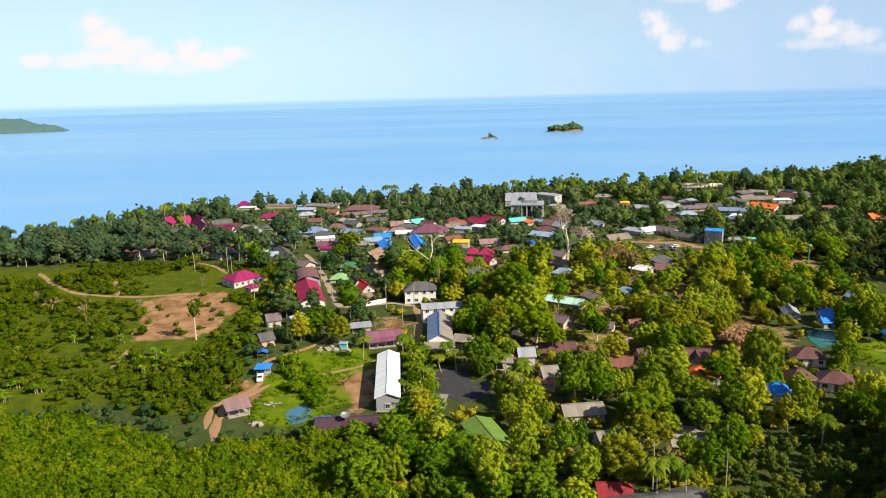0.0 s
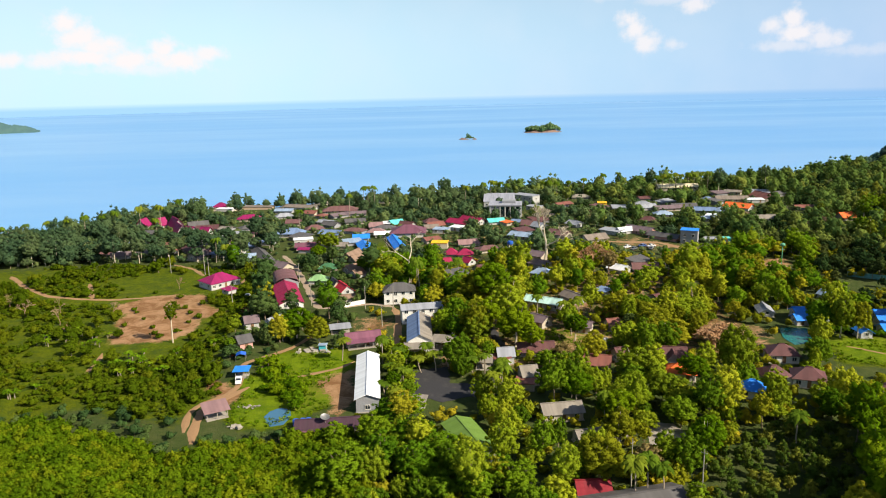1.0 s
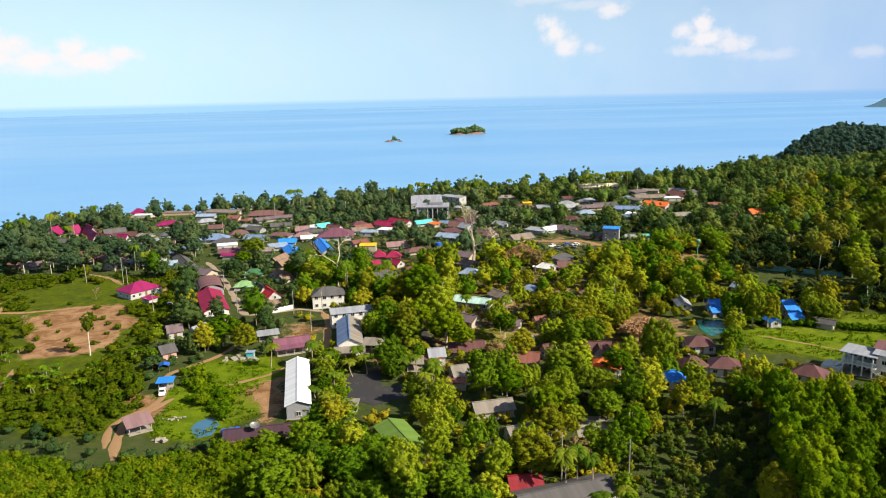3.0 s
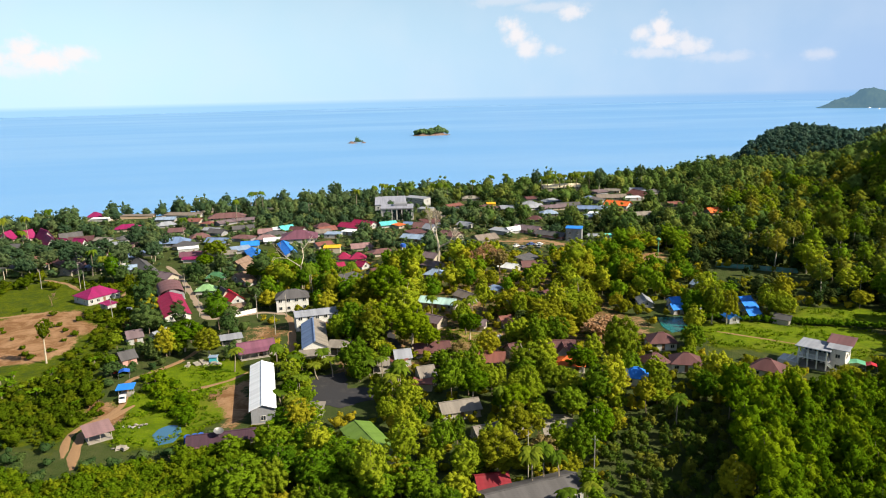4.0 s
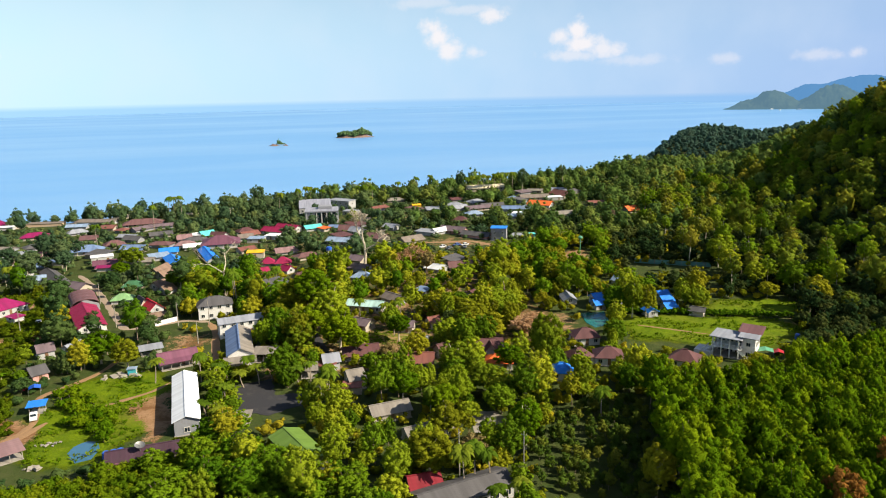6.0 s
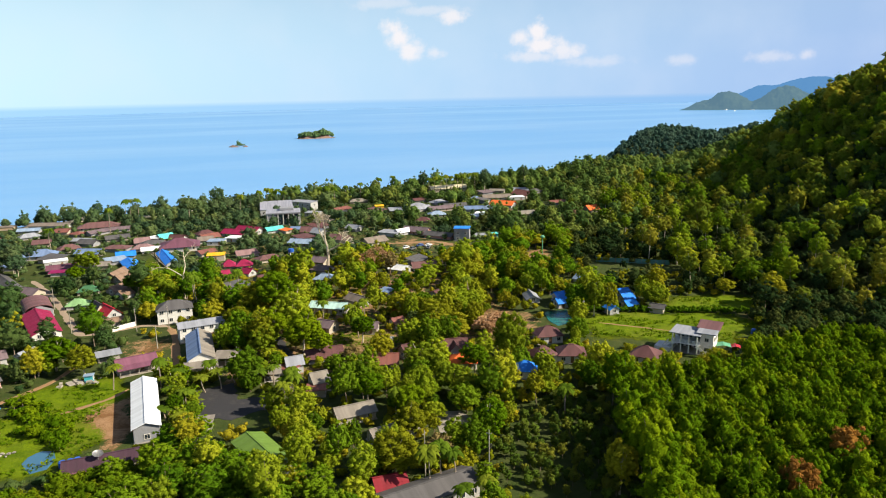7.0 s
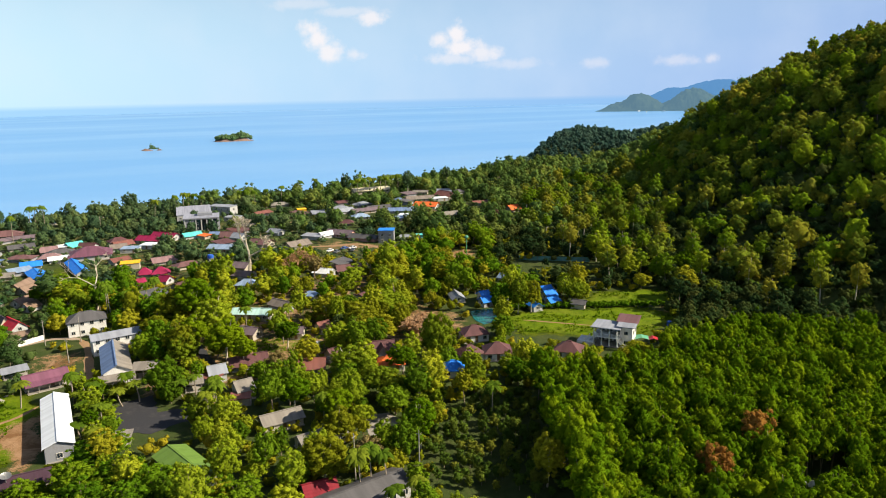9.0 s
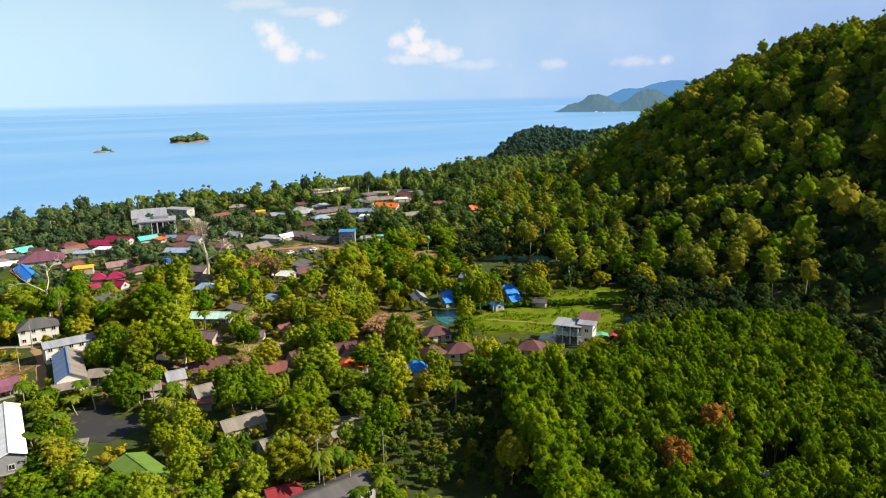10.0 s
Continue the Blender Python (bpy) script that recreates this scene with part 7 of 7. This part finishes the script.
# ---- forested ridge ----
def crest_gap(p):
    return curve(CREST, np.degrees(np.arctan2(p[:, 0], p[:, 1]))) - np.hypot(p[:, 0], p[:, 1])


def on_headland(x, y):
    return (np.hypot(x, y) > 800) & (np.abs(np.degrees(np.arctan2(x, y)) - 37.0) < 6.5)


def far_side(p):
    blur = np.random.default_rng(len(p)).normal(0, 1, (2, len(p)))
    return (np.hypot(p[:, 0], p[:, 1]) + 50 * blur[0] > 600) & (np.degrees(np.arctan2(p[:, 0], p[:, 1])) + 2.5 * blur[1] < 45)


hill_shapes = [tree_shape(100 + k, 6.5 + k % 3 * 1.3, 3.2 + 0.35 * (k % 4), 8, 4, 0.34, 0.02, 0.85, "oct", 0.16, 0, 3) for k in range(7)]
ridge = lambda x, y: hill_part(x, y) & ~on_headland(x, y) & seen_sector(x, y, 30, 66) & (np.hypot(x, y) < curve(CREST, np.degrees(np.arctan2(x, y))) + 12) & land(x, y)
pl = scatter(11, (120, 60, 620, 720), 6.1, 10, 3, ridge, clear=False)
pl[:, 2] *= np.random.default_rng(5).choice([0.55, 0.75, 1.0, 1.25], len(pl)) * 0.9
big = [tree_shape(160 + k, 8.5 + 1.3 * (k % 3), 3.4 + 0.5 * (k % 3), 15, 5, 0.3, 0.08, 0.8, "oct", 0.2, 2, 4) for k in range(6)]
em = scatter(13, (120, 60, 620, 720), 9.2, 12, 3, lambda x, y: ridge(x, y) & (np.hypot(x, y) < curve(CREST, np.degrees(np.arctan2(x, y))) + 5), clear=False)
em_gap = np.hypot(em[:, 0], em[:, 1]) - curve(FOOT, np.degrees(np.arctan2(em[:, 0], em[:, 1])))
em = em[np.random.default_rng(67).random(len(em)) > np.clip(0.6 - em_gap / 230, 0, 0.58)]
em[:, 2] *= np.random.default_rng(6).choice([0.6, 0.8, 1.0, 1.45], len(em))
for p in (pl, em):
    p[:, 2] *= np.clip(0.72 + crest_gap(p) / 160, 0.72, 1)
# places far enough off to take the haze-tinted leaf
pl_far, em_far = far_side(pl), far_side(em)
fresh = np.random.default_rng(61).random(len(em)) < 0.38
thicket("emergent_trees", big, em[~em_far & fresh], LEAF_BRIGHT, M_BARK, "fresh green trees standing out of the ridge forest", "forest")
thicket("emergent_trees", big, em[~em_far & ~fresh], LEAF_HILL_LIT, M_BARK, "taller trees standing out of the ridge forest, sunlight painted into their leaves", "forest")
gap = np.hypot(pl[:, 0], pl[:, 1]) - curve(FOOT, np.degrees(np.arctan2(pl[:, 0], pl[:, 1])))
# the shade-painted leaf grows more common towards the foot
in_shade = ~pl_far & (np.random.default_rng(66).random(len(pl)) < np.clip(1.15 - gap / 190, 0, 0.92))
thicket("hill_forest", hill_shapes, pl[in_shade], LEAF_FOOT_SHADE, M_BARK, "undergrowth low on the forested ridge, shade painted into its leaves", "forest")
thicket("hill_forest", hill_shapes, pl[~pl_far & ~in_shade], LEAF_UNDER_SHADE, M_BARK, "dense mixed green forest covering the steep ridge", "forest")
thicket("shoulder_forest", hill_shapes, np.concatenate([pl[pl_far], em[em_far] * np.array([1, 1, 1.25, 1, 1])]), LEAF_FARHILL_HAZE, M_BARK, "green forest on the ridge's far shoulder, haze painted into its leaves", "forest")
far_shapes = [tree_shape(140 + k, 7.5 + k % 3 * 1.6, 4.1, 11, 4, 0.34, 0.05, 0.8, "oct", 0.16, 0, 3) for k in range(5)]
pl = scatter(12, (390, 560, 820, 1010), 5.5, 10, 3, lambda x, y: land(x, y, 4) & on_headland(x, y), sightline=False, clear=False)
pl[:, 2] *= 0.72 * np.random.default_rng(29).choice([0.75, 0.95, 1.1, 1.35], len(pl))
small_shapes = [tree_shape(145 + k, 7.5 + k % 3 * 1.6, 4.1, 6, 2, 0.34, 0.05, 0.8, "oct", 0.16, 0, 3) for k in range(4)]
thicket("headland_forest", small_shapes, pl, LEAF_HEADLAND_HAZE, M_BARK, "dark forest on the low headland hill, blue haze painted into its leaves", "forest")

# tall pale-trunked trees in lighter leaves, before the foot with its painted shade
tallfoot = [tree_shape(180 + k, 13.0 + 1.5 * (k % 3), 3.6, 20, 9, 0.28, 0.38, 0.75, "oct", 0.24, 3, 5) for k in range(4)]
pl = scatter(14, (110, 120, 330, 430), 15.0, 13, 3.4, lambda x, y: (np.hypot(x, y) < curve(FOOT, np.degrees(np.arctan2(x, y))) + 34) & (np.hypot(x, y) > np.maximum(262, curve(FOOT, np.degrees(np.arctan2(x, y))) - 110)) & seen_sector(x, y, 30, 58))
pick = np.random.default_rng(62).random(len(pl)) < 0.5
thicket("tall_foot_trees", tallfoot, pl[pick], LEAF_BRIGHT, M_PALEBARK, "tall fresh green trees with pale trunks before the ridge", "trees")
thicket("tall_foot_trees", tallfoot, pl[~pick], LEAF_HILL_LIT, M_PALEBARK, "tall trees with pale trunks at the foot of the ridge, leaves painted sunlit", "trees")

# ---- plantation ----
plant_shapes = [tree_shape(200 + k, 8.6 + 0.7 * (k % 3), 2.1, 12, 7, 0.2, 0.35, 1.0, "oct", 0.12, 1, 3) for k in range(6)]
pl = scatter(21, (40, 50, 240, 175), 2.6, 9.0, 2.0, lambda x, y: inside(PLANT, x, y) & ~inside(PLANT2, x, y) & ~inside(PLANT2, x * 1.06, y * 1.06), clear=False, sightline=True)
west = line_gap([(61, 73), (70, 89), (77, 104), (86, 124), (94, 142)], pl[:, 0], pl[:, 1])
pl[:, 2] *= 1 + 0.45 * np.clip(1 - west / 9.0, 0, 1)
thicket("plantation", plant_shapes, pl, LEAF_PLANT, M_BARK, "dense plantation of rounded bright green rubber trees", "trees")

glade = scatter(22, (50, 95, 100, 155), 2.9, 8, 2, lambda x, y: inside(GLADE, x, y), clear=False)
glade[:, 2] *= 0.42
# the plantation's deep shade is painted in with the darker leaf
thicket("glade_trees", [tree_shape(230 + k, 9.0, 3.0, 9, 10, 0.4, 0.15, 0.85, "oct", 0.1, 1, 3) for k in range(4)], glade, LEAF_UNDER_SHADE, M_BARK, "young trees beside the plantation, its shade painted into their leaves", "trees")

# ---- thicket on the near slope ----
bush_shapes = [tree_shape(300 + k, 2.3 + 0.4 * (k % 3), 1.9, 7, 9, 0.29, 0.0, 1.0, "oct", 0.09, 0, 3) for k in range(6)]
pl = scatter(31, (-140, 95, -8, 182), 1.85, 3, 1.2, lambda x, y: inside(THICKET, x, y), sightline=True)
pl[:, 2] *= 1.0 + 0.28 * np.sin(pl[:, 0] * 0.23 + 1) * np.sin(pl[:, 1] * 0.19)
thicket("near_thicket", bush_shapes, pl, LEAF_THICKET, M_BARK, "dense yellow-green thicket of bushes and saplings", "shrubs")

# ---- shrubs over the field ----
shrub_shapes = [tree_shape(330 + k, 1.7 + 0.4 * (k % 3), 1.9, 5, 4, 0.32, 0.0, 0.8, "oct", 0.07, 0, 3) for k in range(6)]
pl = scatter(32, (-250, 160, -50, 345), 2.4, 2.6, 1.4, lambda x, y: inside(FIELD, x, y) & (np.sin(x * 0.07) + np.sin(y * 0.09 + x * 0.03) + 0.8 * np.sin(x * 0.21 + 2) * np.sin(y * 0.17) + np.random.default_rng(3).normal(0, 0.45, len(x)) > -0.35))
pl[:, 2] *= np.random.default_rng(31).choice([0.4, 0.55, 0.75, 1.05], len(pl))
thicket("field_shrubs", shrub_shapes, pl, LEAF_FIELD, M_BARK, "scattered shrubs over the rough hillside field", "shrubs")

field_trees = [tree_shape(350 + k, 4.0 + 0.8 * (k % 3), 2.3, 8, 16, 0.32, 0.06, 0.85, "ico", 0.12, 1, 4) for k in range(5)]
pl = scatter(33, (-250, 160, -50, 345), 7.5, 4.5, 2.2, lambda x, y: inside(FIELD, x, y) & (np.sin(x * 0.05 + 1) * np.sin(y * 0.06) + np.random.default_rng(6).normal(0, 0.5, len(x)) > 0.5))
thicket("field_trees", field_trees, pl, LEAF_FIELD, M_BARK, "young trees in clumps over the rough field", "trees")
banana_shapes = [banana_shape(370 + k, 2.7) for k in range(5)]
pl = scatter(34, (-140, 150, -40, 235), 4.4, 3, 1.5, lambda x, y: (np.sin(x * 0.09) * np.sin(y * 0.11 + 1) + np.random.default_rng(7).normal(0, 0.4, len(x)) > 0.55) & (inside(FIELD, x, y) | inside(SCHOOL_GRASS, x - 6, y)))
thicket("banana_plants", banana_shapes, pl, LEAF_BANANA, M_PALM_TRUNK, "bright banana clumps on the field", "plants")
# tall dark trees with pale trunks at the far edge of the field
edge_shapes = [tree_shape(380 + k, 9.5 + 1.3 * (k % 3), 4.4, 22, 8, 0.3, 0.34, 0.75, "oct", 0.22, 3, 5) for k in range(5)]
pl = scatter(35, (-270, 335, -75, 395), 7.5, 15, 3.5, lambda x, y: (y > 340 + 0.03 * x + 4) & land(x, y), sightline=False)
thicket("edge_trees", edge_shapes, pl, LEAF_EDGE_HAZE, M_PALEBARK, "tall dark trees with pale trunks behind the field, haze in their leaf tint", "trees")
tuft = []
for k in range(4):
    sh, r2 = Shape(), np.random.default_rng(900 + k)
    p2 = np.column_stack([r2.normal(0, 0.5, 9), r2.normal(0, 0.5, 9), r2.uniform(0.1, 0.5, 9)])
    add_leaves(sh, r2, p2, np.tile((0.0, 0.0, 0.6), (9, 1)), 0.34)
    tuft.append(sh.done())
pl = scatter(36, (-60, 155, 205, 235), 1.9, 0.5, 0.4, lambda x, y: (inside(SCHOOL_GRASS, x, y) | inside(MEADOW, x, y) | inside(MEADOW_BACK, x, y) | inside(GARDEN, x, y)) & ~inside(BARN_YARD, x, y) & (np.sin(x * 0.33) + np.sin(y * 0.41 + x * 0.2) + np.random.default_rng(2).normal(0, 0.7, len(x)) > 0.2), clear=False)
thicket("grass_tufts", tuft, pl, LEAF_PLANT, M_BARK, "tufts of tall grass over the meadows", "grass")
hedge = np.array([(129.0 + 53 * f + rng.normal(0, 0.3), 214.6 - 24.5 * f + rng.normal(0, 0.3), 0.85, rng.uniform(0, 6), 0.1) for f in np.linspace(0, 1, 60)])
thicket("hedge", [tree_shape(395 + k, 2.6, 1.5, 4, 20, 0.3, 0.02, 0.9, "ico", 0.06, 0, 3) for k in range(3)], hedge, LEAF_DEEP, M_BARK, "clipped green hedge along the meadow track", "hedge")

patch = np.array([(-112, 262, 0.8, 1, 0.3), (-110, 259, 0.6, 2, 0.5), (-99, 268, 0.7, 3, 0.2), (-96, 262, 0.9, 1, 0.4), (-93, 263, 0.8, 4, 0.6), (-89, 256, 0.7, 2, 0.1), (-97, 240, 0.7, 5, 0.4), (-94, 233, 0.8, 1, 0.5),
                  (-87, 235, 0.9, 2, 0.3), (-104, 250, 0.5, 3, 0.2), (-108, 243, 0.7, 0, 0.6), (-100, 278, 0.9, 0, 0.3), (-88, 268, 0.8, 2, 0.3), (-84, 250, 0.9, 2, 0.4), (-86, 245, 0.7, 1, 0.1), (-91, 229, 0.9, 1, 0.2)])
thicket("patch_shrubs", shrub_shapes, patch, LEAF_FIELD, M_BARK, "low shrubs growing on the bare earth", "shrubs")
screen = np.array([(-33 + 1.6 * k + rng.normal(0, 0.5), 150.0 + rng.normal(0, 0.8), rng.uniform(1.0, 1.5), rng.uniform(0, 6), rng.random()) for k in range(12)])
thicket("screen_bushes", bush_shapes, screen, LEAF_THICKET, M_BARK, "tall bushes in front of the long house", "shrubs")

row = np.array([(-6.9 + rng.normal(0, 1.0), 164.0 + 1.15 * k + rng.normal(0, 0.4), rng.uniform(0.8, 1.5), rng.uniform(0, 6), rng.random()) for k in range(36)])
thicket("row_bushes", bush_shapes + banana_shapes[:3], row, LEAF_BRIGHT, M_BARK, "bushes and bananas in a row beside the barn", "shrubs")
CLUMP = [(-51, 201.6), (-47.5, 203.3), (-41.2, 195.2), (-34.3, 180.6), (-32.2, 166), (-36.1, 169), (-40.6, 177.3), (-45.3, 181.2)]
pl = scatter(37, (-55, 160, -28, 206), 2.3, 3, 1.4, lambda x, y: inside(CLUMP, x, y), clear=False, sightline=False)
thicket("yard_bushes", bush_shapes + banana_shapes[:2], pl, LEAF_PLANT, M_BARK, "bright green bushes and bananas on the school grass", "shrubs")

# ---- village trees ----
KINDS = ((8.5, 3.7, 60, 9, 0.22, 0.08, 0.85), (10.5, 3.0, 52, 10, 0.2, 0.14, 1.0), (7.0, 4.5, 68, 9, 0.21, 0.22, 0.65), (9.0, 4.0, 70, 8, 0.2, 0.06, 0.9),
         (6.0, 3.2, 48, 9, 0.2, 0.02, 0.95), (11.5, 3.9, 62, 9, 0.22, 0.3, 0.7))
vill_shapes = [tree_shape(400 + k, *KINDS[k][:6], KINDS[k][6], "oct", 0.2, 3, 5) for k in range(6)]


def village(x, y):
    return land(x, y, 8) & ~inside(FIELD, x, y) & ~inside(THICKET, x, y) & ~inside(PLANT, x, y) & ~hill_part(x, y) & seen_sector(x, y, -38, 64)


near = scatter(41, (-120, 95, 240, 330), 5.6, 8, 3.0, lambda x, y: village(x, y) & ~((np.abs(x + 10.5) < 5) & (np.abs(y - 180) < 22)))
near = near[~((near[:, 0] < -45) & (near[:, 1] < 205))]
near = near[~((np.abs(near[:, 0] - 58) < 48) & (near[:, 1] > 225) & (np.random.default_rng(64).random(len(near)) < 0.4))]
near[:, 2] *= np.random.default_rng(15).choice([0.55, 0.75, 0.9, 1.1], len(near)) * np.where(near[:, 1] < 150, 0.82, 1.0)
order = np.argsort(near[:, 1] + 0.3 * np.abs(near[:, 0] - 40) + 400 * (((np.degrees(np.arctan2(near[:, 0], near[:, 1])) > 43) & (np.hypot(near[:, 0], near[:, 1]) > 215)) | (np.degrees(np.arctan2(near[:, 0], near[:, 1])) > 53)))
village_meshes = [[plant_meshes("tree", s, leaf, M_BARK) for s in vill_shapes] for leaf in (LEAF_BROAD, LEAF_BRIGHT, LEAF_DEEP, LEAF_OLIVE, LEAF_COOL)]
SORTS = ("broadleaved tree with a clumpy yellow-green crown", "broadleaved tree with a fresh green crown", "broadleaved tree with a dense dark green crown", "broadleaved tree with a thin olive crown", "broadleaved tree with a dark bluish crown")
rng = np.random.default_rng(9)
for x, y, sc, turn, tint in near[order[:300]]:
    m = Matrix.Translation((x, y, float(ground_z(x, y)))) @ Matrix.Rotation(turn, 4, "Z") @ Matrix.Diagonal((sc, sc, sc * rng.uniform(0.85, 1.25), 1))
    leaf = int(rng.choice(5, p=(0.36, 0.44, 0.05, 0.15, 0) if y < 200 else (0.04, 0.16, 0.15, 0.1, 0.55) if x < -22 else (0.16, 0.3, 0.3, 0.16, 0.08) if x < 8 else (0.42, 0.14, 0.1, 0.28, 0.06)))
    plant("broadleaf_tree", village_meshes[leaf][rng.integers(6)], m, SORTS[leaf], group="village trees")
mid_shapes = [tree_shape(440 + k, KINDS[k][0], KINDS[k][1], 18, 6, 0.28, KINDS[k][5], KINDS[k][6], "oct", 0.18, 1, 3) for k in range(6)]
rest = near[order[300:]]
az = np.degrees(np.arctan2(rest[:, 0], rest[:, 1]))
# places along the foot that take the shade-painted leaf
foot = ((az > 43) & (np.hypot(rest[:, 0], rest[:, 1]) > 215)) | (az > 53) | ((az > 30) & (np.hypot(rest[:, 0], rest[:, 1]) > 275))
rest[foot, 2] *= 0.8
thicket("foot_trees", mid_shapes, rest[foot], LEAF_FOOT_SHADE, M_BARK, "trees along the foot of the ridge with shade painted into their leaves", "trees")
rest = rest[~foot]
sort = np.random.default_rng(17).choice(3, len(rest), p=(0.5, 0.3, 0.2))
sort[(rest[:, 0] < 10) & (sort == 0) & (rest[:, 4] < 0.7)] = 1
back = (np.degrees(np.arctan2(rest[:, 0], rest[:, 1])) > 24) & (np.hypot(rest[:, 0], rest[:, 1]) > 225) & (sort == 0)
sort[back & (rest[:, 4] < 0.75)] = 1
sort[(rest[:, 0] < -22) & (rest[:, 4] < 0.75)] = 3
for k, (leaf, word) in enumerate(((LEAF_BROAD, "yellow-green"), (LEAF_DEEP, "dark green"), (LEAF_OLIVE, "olive"), (LEAF_COOL, "dark bluish-green"))):
    thicket("village_trees", mid_shapes, rest[sort == k], leaf, M_BARK, word + " broadleaved trees between the village houses", "trees")
low = scatter(42, (-120, 105, 240, 330), 5.0, 2.6, 1.7, lambda x, y: village(x, y) & (np.random.default_rng(8).random(len(x)) < 0.85))
low_shapes = [tree_shape(335 + k, 2.5 + 0.5 * (k % 3), 1.8, 3, 5, 0.34, 0.02, 0.9, "oct", 0.07, 0, 3) for k in range(5)]
thicket("village_shrubs", low_shapes, low[low[:, 0] < -22], LEAF_COOL, M_BARK, "dark garden shrubs between the houses", "shrubs")
thicket("village_shrubs", low_shapes, low[low[:, 0] >= -22], LEAF_SHRUB, M_BARK, "garden shrubs between the houses", "shrubs")

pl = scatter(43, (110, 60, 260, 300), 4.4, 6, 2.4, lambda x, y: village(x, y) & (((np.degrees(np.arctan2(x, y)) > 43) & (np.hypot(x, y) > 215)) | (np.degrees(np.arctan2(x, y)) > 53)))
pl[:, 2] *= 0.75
thicket("foot_undergrowth", hill_shapes, pl, LEAF_FOOT_SHADE, M_BARK, "undergrowth along the foot of the ridge, leaf colour darkened as shade", "shrubs")

# ---- town and coast trees ----
pl = scatter(51, (-330, 322, 420, 760), 6.6, 9, 3, lambda x, y: village(x, y) & ~on_headland(x, y) & ((y > 490) | (np.abs(x + 20) > 150) | (np.random.default_rng(14).random(len(x)) < 0.85)))
pl[:, 2] *= np.where((pl[:, 1] < 490) & (np.abs(pl[:, 0] + 20) < 150), 0.76, 0.88) * np.random.default_rng(71).choice([0.7, 0.9, 1.0, 1.3], len(pl))
sort = np.random.default_rng(18).random(len(pl)) < 0.55
east = pl[:, 0] + np.random.default_rng(19).normal(0, 30, len(pl)) > 105
levelled = pl[east]
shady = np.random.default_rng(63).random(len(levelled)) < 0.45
thicket("plain_trees", far_shapes + mid_shapes[:3], levelled[~shady] * np.array([1, 1, 1.12, 1, 1]), LEAF_FARHILL_HAZE, M_BARK, "lighter green trees over the plain towards the ridge, haze in the leaf tint", "trees")
thicket("plain_trees", far_shapes, levelled[shady] * np.array([1, 1, 0.8, 1, 1]), LEAF_FOOT_SHADE, M_BARK, "lower trees over the plain towards the ridge, leaves painted as shaded", "trees")
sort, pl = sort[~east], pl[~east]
thicket("town_trees", far_shapes + mid_shapes[:3], pl[sort], LEAF_COAST_HAZE, M_BARK, "green trees among the town roofs and along the shore", "trees")
thicket("town_trees", far_shapes + mid_shapes[1:4], pl[~sort], LEAF_EDGE_HAZE, M_BARK, "dark green trees among the town roofs and along the shore", "trees")
low = scatter(52, (-250, 322, 330, 500), 6.4, 2.4, 2, lambda x, y: village(x, y) & (np.random.default_rng(4).random(len(x)) < 0.8))
thicket("town_shrubs", low_shapes, low, LEAF_COAST_HAZE, M_BARK, "low bushes between the town houses", "shrubs")


# ---- islands ----
M_ROCK = plain("shore_rock", (0.24, 0.15, 0.12), 0.9, grain=0.4, scale=0.3)
# haze over the water is painted in as a pale, bluish green
LEAF_ISLE_HAZE = foliage("leaf_isle_haze", (0.07, 0.135, 0.06), (0.16, 0.26, 0.1), (0.2, 0.28, 0.11))
far_hill("rock_island", M_ROCK, 246, 1440, 80, 50, 10.5, 0, ((0.32, 0.42, 1.0), (-0.45, 0.46, 0.58)), "small wooded island with a rocky shore", 2.0, 0.4)
far_hill("rock_islet", M_ROCK, 81, 1262, 34, 16, 3.2, 0, ((-0.3, 0.6, 1.0), (0.5, 0.5, 0.7)), "low reddish rock islet", 2.0, 0.4)


def isle_top(x, y):
    """Two wooded humps, the eastern one higher."""
    u, v = (x - 246) / 40, (y - 1440) / 25
    hump = np.maximum(10.5 * np.exp(-((u - 0.32) / 0.42) ** 2), 6.1 * np.exp(-((u + 0.45) / 0.46) ** 2))
    return hump * np.clip(1 - v ** 2, 0, 1) ** 0.8 * np.clip(1 - np.abs(u) ** 5, 0, 1) - 1.2


rng = np.random.default_rng(77)
rows = []
while len(rows) < 300:
    u, v = rng.uniform(-1, 1), rng.uniform(-1, 1)
    if u * u + v * v < 0.86:
        rows.append((246 + u * 38, 1440 + v * 23, rng.uniform(0.75, 1.05), rng.uniform(0, 6), rng.random()))
thicket("island_wood", small_shapes, rows, LEAF_ISLE_HAZE, M_BARK, "round-crowned wood covering the island", "trees", isle_top)
rows = [(84 + rng.normal(0, 5), 1262 + rng.uniform(-3, 3), rng.uniform(0.25, 0.45), rng.uniform(0, 6), rng.random()) for _ in range(22)]
rows += [(80, 1262, 0.8, 1.0, 0.5), (83, 1261, 0.7, 2.0, 0.3)]
thicket("islet_bushes", far_shapes, rows, LEAF_ISLE_HAZE, M_BARK, "bushes and two taller trees on the low rock islet", "shrubs", lambda x, y: 0 * x + 1.4)
